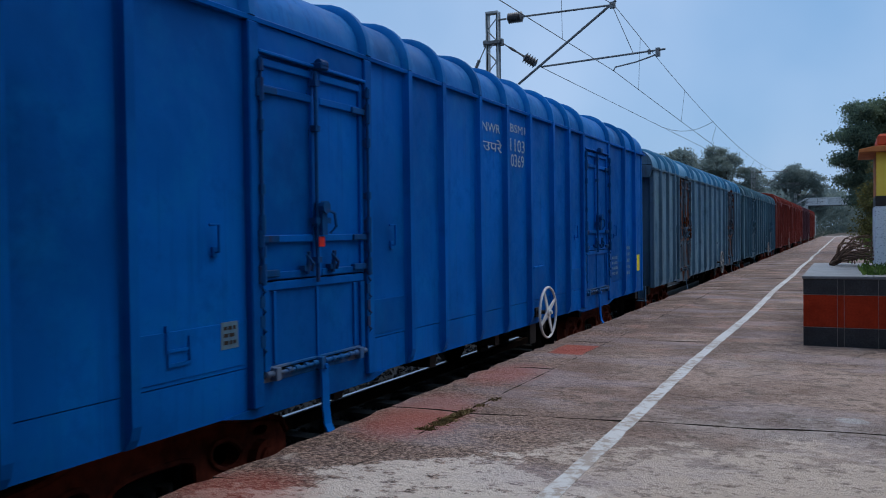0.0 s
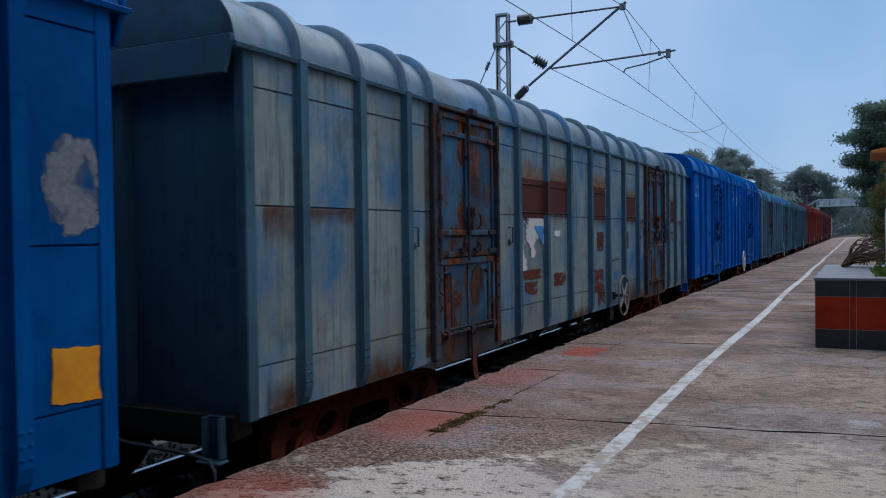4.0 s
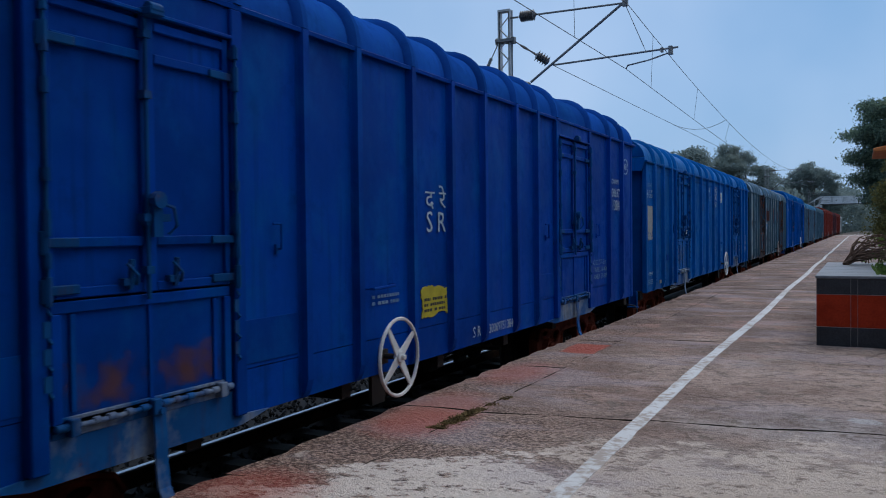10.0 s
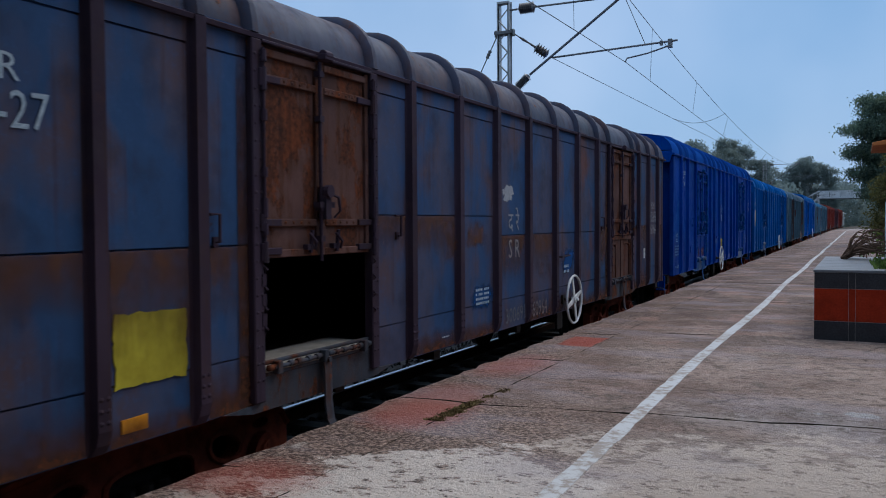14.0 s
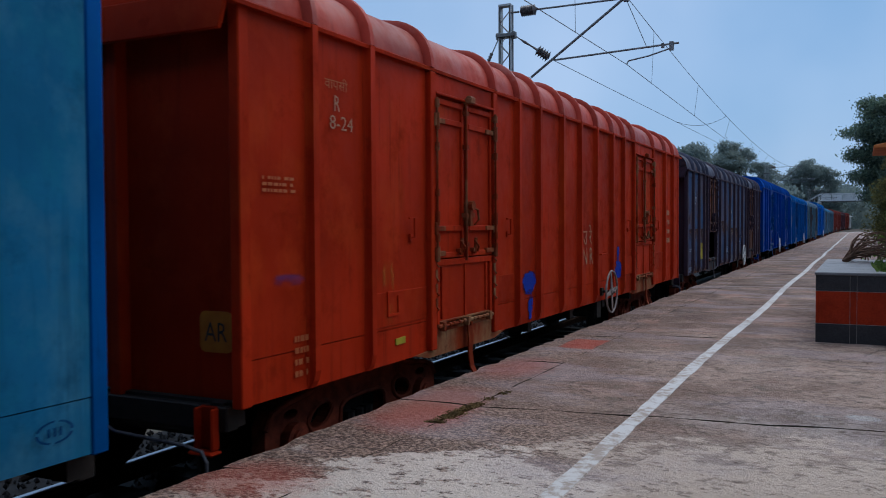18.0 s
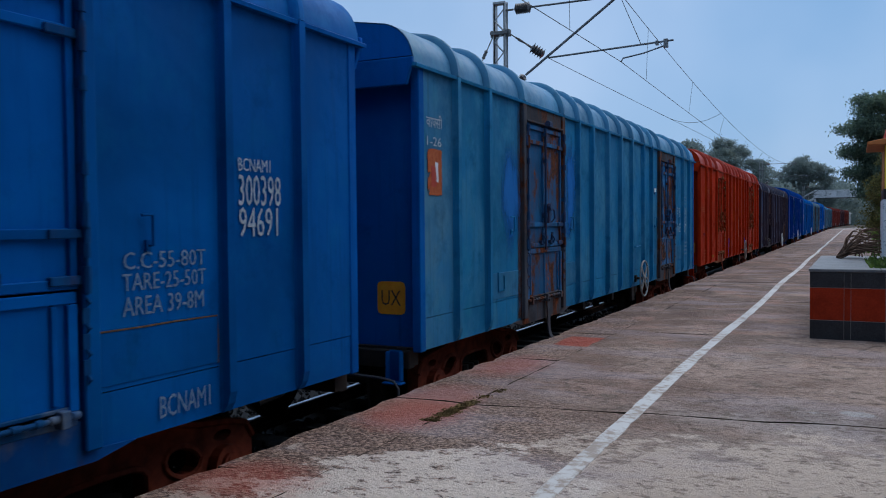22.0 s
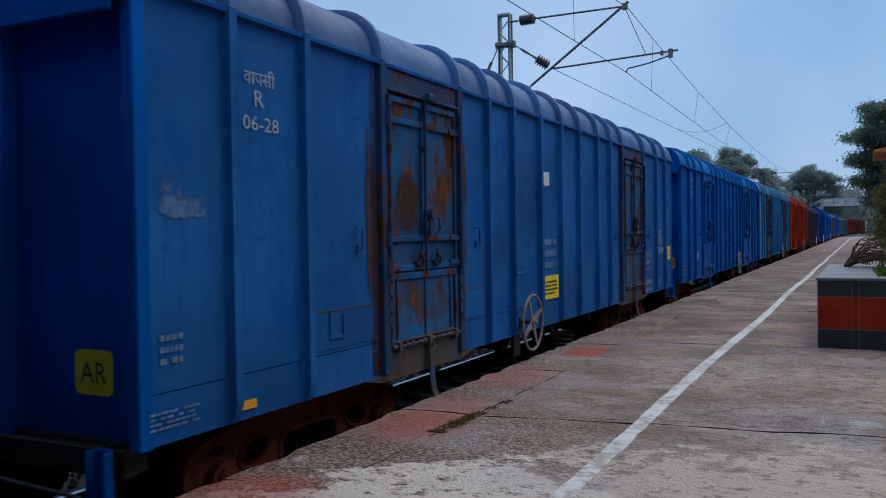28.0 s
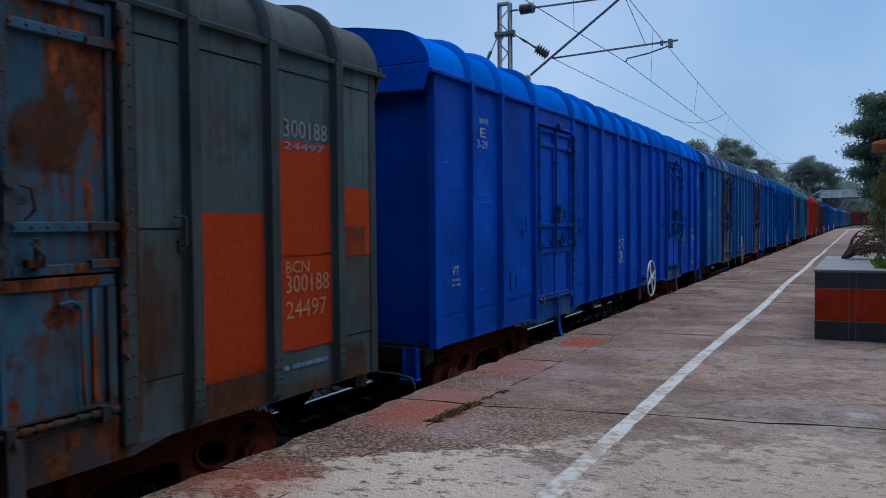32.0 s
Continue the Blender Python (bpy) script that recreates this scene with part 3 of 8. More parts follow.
    def flap(bm):
        box(bm, x - 0.008, x + 0.018, 0.03, w - 0.03, zh + 0.02, z1 - 0.004)
    if not open_flap:
        fl = part("drop_flap", flap, paint_door, wagon, m=here, key=("flap", kind), bevel=0.004)
        for a in (0.03, w - 0.085):
            part("flap_stile", lambda bm: box(bm, x + 0.004, x + 0.042, 0, 0.055, zh + 0.02, z1 - 0.062), paint_door, fl, m=pose(0, a, 0), key=("flap_stile", kind), bevel=0.004)
        for a in (0.14, w - 0.17):
            part("flap_batten", lambda bm: box(bm, x + 0.004, x + 0.034, 0, 0.03, zh + 0.06, z1 - 0.065), paint_door, fl, m=pose(0, a, 0), key=("flap_batten", kind), bevel=0.004)
        part("flap_rail", lambda bm: box(bm, x + 0.004, x + 0.036, 0.03, w - 0.03, z1 - 0.06, z1 - 0.004), paint_door, fl, key=("flap_rail", kind), bevel=0.004)
        part("flap_strap", lambda bm: box(bm, x + 0.018, x + 0.03, -0.012, 0.012, zh + 0.03, z1 - 0.03), paint_door, wagon, m=pose(0, (y0 + y1) / 2, 0), key=("flap_strap", kind))
    else:
        part("door_ledge", lambda bm: box(bm, x - 0.35, x + 0.03, 0.02, w - 0.02, zh - 0.03, zh + 0.02), plain_floor, wagon, m=here, bevel=0.006, label="pale dusty ledge in the open hatch")

    def bar(bm):
        tube(bm, [(x + 0.045, 0.03, zh), (x + 0.045, w * 0.3, zh - 0.004), (x + 0.045, w * 0.6, zh + 0.003), (x + 0.045, w - 0.03, zh)], 0.014, 8)
        for a, h in ((0.06, 0.05), (0.13, 0.09), (0.27, 0.04), (0.36, 0.05), (0.47, 0.04), (w / 2 - 0.07, 0.05), (w / 2 + 0.08, 0.06), (0.80, 0.04), (0.90, 0.05), (1.02, 0.04), (w - 0.16, 0.09), (w - 0.06, 0.05)):
            disc(bm, (x + 0.045, a, zh + 0.002), (0, 1, 0), 0.021, h, 8)
        for a in (0.13, w / 2, w - 0.13):
            box(bm, x, x + 0.075, a - 0.026, a + 0.026, zh - 0.045, zh + 0.038)
        box(bm, x, x + 0.026, 0.03, w - 0.03, zh - 0.052, zh - 0.018)
        box(bm, x, x + 0.030, 0.03, w - 0.03, zh + 0.024, zh + 0.044)
    part("hinge_bar", bar, worn, wagon, m=here, key=("hinge_bar", kind), bevel=0.004)

    def sill(bm):
        prism(bm, [(-0.34, k["sill"] + 0.005), (-0.08, zb - 0.085), (w + 0.08, zb - 0.085), (w + 0.34, k["sill"] + 0.005), (w + 0.02, k["sill"] + 0.02), (w, zh - 0.04), (0, zh - 0.04), (-0.02, k["sill"] + 0.02)], x - 0.012, x + 0.02, "x")
    part("sill_plate", sill, foot or worn, wagon, m=here, key=("door_sill", kind))

    def strap(bm):
        pts = [(x + 0.05, zh - 0.02), (x + 0.06, zb + 0.0), (x + 0.06, zb - 0.14), (x + 0.075, zb - 0.26), (x + 0.13, zb - 0.36)]
        for (xa, za), (xb, zb_) in zip(pts, pts[1:]):
            lo = [bm.verts.new((xx, yy, zz)) for xx, zz in ((xa, za), (xb, zb_)) for yy in (-0.042, 0.042)]
            hi = [bm.verts.new((xx + 0.014, yy, zz)) for xx, zz in ((xa, za), (xb, zb_)) for yy in (-0.042, 0.042)]
            for f in ((lo[0], lo[1], lo[3], lo[2]), (hi[0], hi[2], hi[3], hi[1]), (lo[0], lo[2], hi[2], hi[0]), (lo[1], hi[1], hi[3], lo[3])):
                bm.faces.new(f)
        tube(bm, [(x + 0.04, 0, zh - 0.03), (x + 0.09, 0, zh - 0.03)], 0.02, 8)
    part("step_strap", strap, foot or worn, wagon, m=pose(0, (y0 + y1) / 2 + 0.02, 0), key=("strap", kind))


def bogie(wagon, y):
    """A three-piece cast bogie with two wheelsets."""
    def bolster(bm):
        box(bm, -1.05, 1.05, -0.22, 0.22, 0.46, 0.72)
        disc(bm, (0, 0, 0.76), (0, 0, 1), 0.22, 0.1, 14)
        box(bm, -0.9, 0.9, -0.05, 0.05, 0.40, 0.47)
    b = part("bogie", bolster, iron, wagon, m=pose(0, y, 0.09), key="bolster")

    def frame_(bm):
        half = [(0.0, 0.905), (0.40, 0.905), (0.58, 0.87), (0.78, 0.82), (1.05, 0.79), (1.24, 0.74), (1.31, 0.64), (1.31, 0.36), (1.16, 0.36), (1.13, 0.57), (0.88, 0.57), (0.84, 0.44), (0.66, 0.26), (0.0, 0.24)]
        outer = half[:-1] + [half[-1]] + [(-y_, z_) for y_, z_ in half[-2:0:-1]]
        oval = [(math.cos(2 * math.pi * i / 16), math.sin(2 * math.pi * i / 16)) for i in range(16)]
        holes = [[(0.36 * (abs(c) ** 0.5) * (1 if c > 0 else -1), 0.50 + 0.17 * (abs(d) ** 0.5) * (1 if d > 0 else -1)) for c, d in oval]]
        for q in (-1, 1):
            holes.append([(q * 0.64 + 0.15 * c - q * 0.05 * d, 0.60 + 0.105 * d) for c, d in oval])
            holes.append([(q * 1.01 + 0.085 * c, 0.685 + 0.035 * d) for c, d in oval])
        edges = []
        for loop in [outer] + holes:
            vs = [bm.verts.new((0.06, y_, z_)) for y_, z_ in loop]
            edges += [bm.edges.new((vs[i], vs[(i + 1) % len(vs)])) for i in range(len(vs))]
        flat = bmesh.ops.triangle_fill(bm, use_beauty=True, edges=edges)
        grown = bmesh.ops.extrude_face_region(bm, geom=[g for g in flat["geom"] if isinstance(g, bmesh.types.BMFace)])
        bmesh.ops.translate(bm, verts=[g for g in grown["geom"] if isinstance(g, bmesh.types.BMVert)], vec=(-0.12, 0, 0))
        for loop in holes[:2] + holes[3:4]:
            tube(bm, [(0.062, y_, z_) for y_, z_ in loop + loop[:1]], 0.022, 6, False)
        tube(bm, [(0.06, y_, z_ - 0.02) for y_, z_ in [(-q_[0], q_[1]) for q_ in half[6:0:-1]] + half[:7]], 0.026, 6)
        for q in (-1, 1):
            disc(bm, (0.03, q * 1.0, 0.50), (1, 0, 0), 0.13, 0.20, 14)
            disc(bm, (0.13, q * 1.0, 0.50), (1, 0, 0), 0.085, 0.05, 12)
            for da in range(3):
                disc(bm, (0.14, q * 1.0 + 0.05 * math.cos(da * 2.1), 0.50 + 0.05 * math.sin(da * 2.1)), (1, 0, 0), 0.014, 0.04, 6)
    for s in (-1, 1):
        part("side_frame", frame_, rusty_iron, b, m=pose(s * 1.13, 0, 0) if s > 0 else pose(-1.13, 0, 0, 0, 0, 180), key="side_frame", label="rust-red cast side frame")
    for s in (-1, 1):
        for dy in (-0.14, 0.0, 0.14):
            part("spring", lambda bm: disc(bm, (0, 0, 0.43), (0, 0, 1), 0.055, 0.2, 8), iron, b, m=pose(s * 1.13, dy, 0), key="spring")
    sets = []
    for s in (-1, 1):
        def wheels(bm):
            tube(bm, [(-1.1, 0, 0), (1.1, 0, 0)], 0.075, 10)
            for e in (-1, 1):
                prof = [(0.0, 0.10), (0.05, 0.40), (0.0, 0.42), (0.0, 0.53), (0.03, 0.53), (0.045, 0.50), (0.135, 0.495), (0.135, 0.42), (0.08, 0.40), (0.13, 0.12)]
                rings = []
                for i in range(24):
                    a = 2 * math.pi * i / 24
                    rings.append([bm.verts.new((e * (0.745 + px), pr * math.cos(a), pr * math.sin(a))) for px, pr in prof])
                for i in range(24):
                    a, c = rings[i], rings[(i + 1) % 24]
                    for j in range(len(prof) - 1):
                        bm.faces.new((a[j], a[j + 1], c[j + 1], c[j]))
                for h in range(4):
                    t = h * math.pi / 2
                    disc(bm, (e * 0.83, 0.26 * math.cos(t), 0.26 * math.sin(t)), (1, 0, 0), 0.05, 0.05, 8)
        ws = part("wheelset", wheels, iron, b, m=pose(0, s * 1.0, 0.5), key="wheelset")
        sets.append((ws, s * 1.0))
    return sets


def hand_wheel(wagon, kind, y, turn, material):
    k = KIND[kind]
    z, r = 1.195, 0.295

    def rim(bm):
        n = 36
        rings = []
        for i in range(n):
            a = 2 * math.pi * i / n
            c = Vector((0, r * math.cos(a), r * math.sin(a)))
            o = c.normalized()
            rings.append([bm.verts.new(c + o * 0.0145 * math.cos(t) + Vector((0.015 * math.sin(t), 0, 0))) for t in (j * math.pi / 3 for j in range(6))])
        for i in range(n):
            a, b = rings[i], rings[(i + 1) % n]
            for j in range(6):
                bm.faces.new((a[j], a[(j + 1) % 6], b[(j + 1) % 6], b[j]))
    w = part("hand_brake_wheel", rim, material, wagon, m=pose(SIDE + 0.16, y, z, turn, 0, 0), key="wheel_rim", smooth=True)

    def spoke(bm):
        prism(bm, [(-0.040, 0.03), (-0.020, r - 0.005), (0.020, r - 0.005), (0.040, 0.03)], -0.007, 0.007, "x")
    for i in range(4):
        part("spoke", spoke, material, w, m=pose(0, 0, 0, 90 * i, 0, 0), key="wheel_spoke", bevel=0.004)
    part("hub", lambda bm: (disc(bm, (0.0, 0, 0), (1, 0, 0), 0.05, 0.05, 12), disc(bm, (0.035, 0, 0), (1, 0, 0), 0.024, 0.04, 6)), material, w, key="wheel_hub", bevel=0.006)
    part("wheel_bracket", lambda bm: (tube(bm, [(SIDE - 0.5, 0, z), (SIDE + 0.16, 0, z)], 0.022, 8), box(bm, SIDE - 0.06, SIDE - 0.03, -0.10, 0.10, 0.82, 1.12), box(bm, SIDE - 0.08, SIDE + 0.03, -0.05, 0.05, z - 0.06, z + 0.05)), iron, wagon, m=pose(0, y, 0), key="wheel_bracket")


def underframe(wagon, kind, frame_paint):
    k = KIND[kind]
    L = k["length"]

    def sole(bm):
        box(bm, -0.22, 0.22, 0.0, L, 0.78, 1.10)
        for y in (0.1, 3.6, 5.2, L / 2, L - 5.2, L - 3.6, L - 0.1):
            box(bm, -1.5, 1.5, y - 0.06, y + 0.06, 0.92, k["sill"] + 0.02)
        for x in (-1.46, 1.36):
            box(bm, x, x + 0.10, 0.0, L, 1.02, k["sill"] + 0.02)
    part("underframe", sole, iron, wagon, key=("underframe", kind))
    part("floor", lambda bm: box(bm, -SIDE + 0.06, SIDE - 0.03, 0.14, L - 0.14, k["sill"] + 0.03, k["sill"] + 0.09), plain_floor, wagon, key=("floor", kind))

    def brake(bm):
        disc(bm, (0.52, L / 2 + 2.0, 0.84), (0, 1, 0), 0.16, 0.80, 14)
        disc(bm, (0.62, L / 2 + 0.7, 0.88), (0, 1, 0), 0.12, 0.40, 12)
        tube(bm, [(0.35, 2.8, 0.78), (0.35, L - 2.8, 0.78)], 0.022, 6)
        tube(bm, [(0.85, 3.2, 0.95), (0.85, L - 3.2, 0.95)], 0.018, 6)
        for y in (L / 2 + 0.6, L / 2 + 1.3):
            box(bm, 1.0, 1.06, y, y + 0.2, 0.74, 1.0)
            tube(bm, [(1.05, y, 0.80), (1.4, y + 0.1, 0.95)], 0.02, 6)
    part("brake_gear", brake, iron, wagon, key=("brake", kind))

    def coupler(bm):
        box(bm, -0.09, 0.09, -0.28, 0.05, 0.98, 1.14)
        prism(bm, [(-0.16, -0.26), (0.06, -0.26), (0.16, -0.36), (0.14, -0.5), (-0.04, -0.5), (-0.06, -0.40), (-0.16, -0.44)], 0.92, 1.20, "z")
    hose = [(0.45, 0.0, 1.0), (0.46, -0.2, 0.9), (0.40, -0.36, 0.66), (0.28, -0.50, 0.60)]
    lever = [(0.16, -0.12, 1.05), (0.70, -0.14, 0.86), (1.30, -0.16, 0.84), (1.44, -0.17, 0.82), (1.48, -0.17, 0.76), (1.48, -0.17, 0.52)]
    for end, m in (("rear", pose(0, 0, 0)), ("front", Matrix.Translation((0, L, 0)) @ Matrix.Rotation(math.pi, 4, "Z"))):
        part("coupler", coupler, rusty_iron, wagon, m=m, key="coupler", bevel=0.01)
        part("brake_hose", lambda bm: tube(bm, hose, 0.028, 8), iron, wagon, m=m, key="hose")
        part("uncoupling_lever", lambda bm: tube(bm, lever, 0.012, 8), lever_iron, wagon, m=m, key="lever")
        part("lever_bracket", lambda bm: (prism(bm, [(1.32, 1.07), (1.45, 1.07), (1.46, 0.80), (1.31, 0.80)], -0.045, -0.030), box(bm, 1.31, 1.33, -0.10, -0.03, 0.80, 1.06), box(bm, 1.44, 1.46, -0.10, -0.03, 0.80, 1.06), box(bm, 1.29, 1.48, -0.13, -0.03, 0.775, 0.80)), frame_paint, wagon, m=m, key="lever_bracket", bevel=0.01)
        part("headstock", lambda bm: box(bm, -1.5, 1.5, -0.012, 0.10, 0.90, 1.06), iron, wagon, m=m, key="headstock", bevel=0.01)


def end_wall(wagon, kind, paint_end, m):
    k = KIND[kind]
    e, s = k["eave"], k["sill"]
    part("end_wall", lambda bm: box(bm, -SIDE + 0.02, SIDE - 0.012, 0.10, 0.13, s, e), paint_end, wagon, m=m, key=("end", kind))

    def gable(bm):
        h = roof_line(k, -0.004)[1:]
        line = h + [(-x, z) for x, z in h[-2::-1]]
        prism(bm, line, -0.06, 0.12)
    part("gable", gable, paint_end, wagon, m=m, key=("gable", kind))

    def fascia(bm):
        prism(bm, [(-1.61, e + 0.03), (-1.61, e - 0.02), (-1.55, e - 0.20), (1.55, e - 0.20), (1.61, e - 0.02), (1.61, e + 0.03)], -0.11, -0.07)
        prism(bm, [(-1.52, e - 0.03), (1.52, e - 0.03), (1.44, e - 0.12), (-1.44, e - 0.12)], -0.07, 0.10)
    part("end_fascia", fascia, paint_end, wagon, m=m, key=("fascia", kind), bevel=0.006)
    for x in (-0.55, 0.55):
        part("end_post", lambda bm: box(bm, -0.05, 0.05, 0.0, 0.10, s - 0.05, e - 0.05), paint_end, wagon, m=m @ pose(x, 0, 0), key=("end_post", kind), bevel=0.008)
    for x in (-1, 1):
        def post(bm):
            box(bm, SIDE - 0.07, SIDE + 0.012, 0.0, 0.10, s - 0.01, e)
        part("corner_post", post, paint_end, wagon, m=m @ (Matrix.Identity(4) if x > 0 else Matrix.Diagonal((-1, 1, 1, 1))), key=("corner", kind), bevel=0.008)


def wagon(kind, label, body, doors, frame_, roof, ends, wheel_turn, wheel_mat, hard=None, open_flap=False, gap=0.0, under=None, wheel_y=None, posts=None, worn=None, foot=None, fore=None, fore_from=0.0, weld=None, seams=None):
    """One covered wagon; its origin is on the rail under its rear end."""
    k = KIND[kind]
    L, e, s = k["length"], k["eave"], k["sill"]
    root = tagged(new("covered_wagon"), label, "goods wagon", "wagons of the train")
    root.empty_display_size = 0.5
    hard = hard or frame_
    ribs, dd = k["all_ribs"], k["doors"]
    # side plates between the ribs, leaving the doorways open
    marks = sorted(set([0.10, L - 0.10] + ribs + [v for d in dd for v in d]))
    for a, b in zip(marks, marks[1:]):
        if any(abs(a - d[0]) < 0.01 for d in dd) or b - a < 0.03:
            continue
        w = round(b - a, 3)
        lines = seams(a) if seams else k["seams"]
        part("side_panel", lambda bm: wall_bay(bm, lines, w - 0.002, e, s), fore if fore and a > fore_from else body, root, m=pose(0, a, 0), key=("bay", kind, w, lines))
    for y in ribs:
        zt = e - 0.024
        part("rib", lambda bm: rib_mesh(bm, k, SIDE, zt, s + 0.0), frame_, root, m=pose(0, y, 0), key=("rib", kind))
        if kind == "n":
            tagged(part("riveting", lambda bm: [rivet(bm, SIDE + 0.060, dy, s + 0.16 + 0.06 * i, 0.015) for i in range(3) for dy in (-0.022, 0.022)], frame_, root, m=pose(0, y, 0), key="rib_rivets"), kind="stuff")
    # repair plates welded on beside the doors
    if kind == "a":
        for d in dd:
            for a, b in ((max(r for r in ribs if r < d[0] - 0.1) + 0.066, d[0] - 0.10), (d[1] + 0.10, min(r for r in ribs if r > d[1] + 0.1) - 0.066)):
                w = round(b - a, 3)
                part("repair_plate", lambda bm: prism(bm, [(SIDE, 1.362), (SIDE + 0.0085, 1.366), (SIDE + 0.0085, 1.632), (SIDE, 1.636)], 0, w), body, root, m=pose(0, a, 0), key=("repair", w))
                if weld:
                    part("weld_bead", lambda bm: tube(bm, [(SIDE + 0.005, 0.006, 1.638), (SIDE + 0.006, w * 0.35, 1.636), (SIDE + 0.005, w * 0.6, 1.640), (SIDE + 0.005, w - 0.005, 1.637), (SIDE + 0.006, w - 0.003, 1.50), (SIDE + 0.005, w - 0.004, 1.36)], 0.0065, 5), weld, root, m=pose(0, a, 0), key=("weld", w))
    # roof plates with hoops over the ribs
    hoops = [y for y in ribs if all(not (d[0] - 0.2 < y < d[0] or d[1] < y < d[1] + 0.2) for d in dd)] if kind == "a" else list(ribs)
    hoops = sorted(hoops + [d[0] - 0.06 for d in dd] + [d[1] + 0.06 for d in dd])
    tops = [-0.06] + hoops + [L + 0.06]
    for a, b in zip(tops, tops[1:]):
        w = round(b - a, 3)
        part("roof_panel", lambda bm: roof_strip(bm, k, 0.0, w - 0.002, 0.0, 0.012), roof, root, m=pose(0, a, 0), key=("roof", kind, w), smooth=True)
    for y in hoops:
        part("roof_hoop", lambda bm: roof_hoop(bm, k), roof, root, m=pose(0, y, 0), key=("hoop", kind), smooth=True)

    def drip(bm):
        for sx in (-1, 1):
            prism(bm, [(sx * (SIDE - 0.01), e - 0.050), (sx * (SIDE + 0.040), e - 0.046), (sx * (SIDE + 0.048), e - 0.052), (sx * (SIDE + 0.052), e - 0.026), (sx * (SIDE + 0.044), e - 0.020), (sx * (SIDE - 0.01), e - 0.012)], -0.10, L + 0.10)
    part("eave_rail", drip, frame_, root, key=("drip", kind))
    # the side away from the platform, never seen near

    def far_side(bm):
        box(bm, -SIDE, -SIDE + 0.03, 0.02, L - 0.02, s, e)
        for y in ribs:
            prism(bm, [(-SIDE, y - 0.07), (-SIDE - 0.05, y - 0.035), (-SIDE - 0.05, y + 0.035), (-SIDE, y + 0.07)], s, e - 0.02, "z")
        for d in dd:
            box(bm, -SIDE - 0.03, -SIDE, d[0], d[1], s, e - 0.26)
    part("far_side_wall", far_side, body, root, key=("far_side", kind))
    end_wall(root, kind, ends, Matrix.Identity(4))
    end_wall(root, kind, ends, Matrix.Translation((0, L, 0)) @ Matrix.Rotation(math.pi, 4, "Z"))
    for i, d in enumerate(dd):
        door(root, kind, d[0], d[1], doors, frame_, hard, open_flap and i == 0, gap, posts, worn, foot)
    underframe(root, kind, under or ends)
    wheel_y = wheel_y or k["wheel"]
    hand_wheel(root, kind, wheel_y, wheel_turn, wheel_mat)
    # lamp irons, grab handle and label clips
    hy = wheel_y - 0.05
    part("grab_handle", lambda bm: tube(bm, [(SIDE, -0.17, 1.73), (SIDE + 0.07, -0.16, 1.73), (SIDE + 0.07, 0.16, 1.74), (SIDE, 0.17, 1.74)], 0.011, 6), frame_, root, m=pose(0, hy, 0), key="grab")
    for y in (k["door"][0] - 0.42, k["door"][1] + 0.42, L - k["door"][1] - 0.42, L - k["door"][0] + 0.42):
        part("door_stay", lambda bm: (tube(bm, [(SIDE, 0.03, 2.06), (SIDE + 0.05, 0.03, 2.06), (SIDE + 0.05, 0.03, 2.22), (SIDE + 0.03, -0.03, 2.22)], 0.010, 6), box(bm, SIDE, SIDE + 0.02, 0.01, 0.05, 2.03, 2.09)), frame_, root, m=pose(0, y, 0), key="stay")
    y = k["ribs"][1] + 0.36
    if kind == "a":
        part("label_clip", lambda bm: (box(bm, SIDE + 0.004, SIDE + 0.02, -0.09, 0.09, 1.44, 1.46), box(bm, SIDE + 0.004, SIDE + 0.02, -0.09, -0.075, 1.46, 1.64), box(bm, SIDE + 0.004, SIDE + 0.02, 0.075, 0.09, 1.46, 1.60)), frame_, root, m=pose(0, y, 0), key="clip")
    sets = []
    for yb in (2.05, L - 2.05):
        sets += bogie(root, yb)
    return root, sets


plain_floor = plain("worn_wagon_floor", (0.20, 0.17, 0.14), (0.38, 0.34, 0.29), 8, 0.9)

# ---- ground, ballast, track, platform ----
earth = plain("trackside_earth", (0.055, 0.050, 0.038), (0.11, 0.10, 0.075), 1.5, 0.95, world_space=True, relief=0.5, depth=0.05)
# stone colour near black: the shade under the wagons is painted into it
stone_mat = plain("shade_darkened_ballast", (0.005, 0.005, 0.006), (0.024, 0.0235, 0.024), 9, 0.9, relief=0.5)


def sheet(name, xs, ys, z, mat, kind="structure", bendy=True, label=""):
    bm = bmesh.new()
    rows = [[bm.verts.new((x + (bend(y) if bendy else 0), y, z)) for x in xs] for y in ys]
    for a, b in zip(rows, rows[1:]):
        for i in range(len(xs) - 1):
            bm.faces.new((a[i], a[i + 1], b[i + 1], b[i]))
    me = bpy.data.meshes.new(name)
    bm.to_mesh(me)
    bm.free()
    me.materials.append(mat)
    return tagged(new(name, me), label, "", "", kind)


sheet("ground", (-1500, -60, 0, 60, 1500), (-1500, -60, 100, 300, 2500), -0.62, earth, bendy=False, label="dark bare earth along the railway")


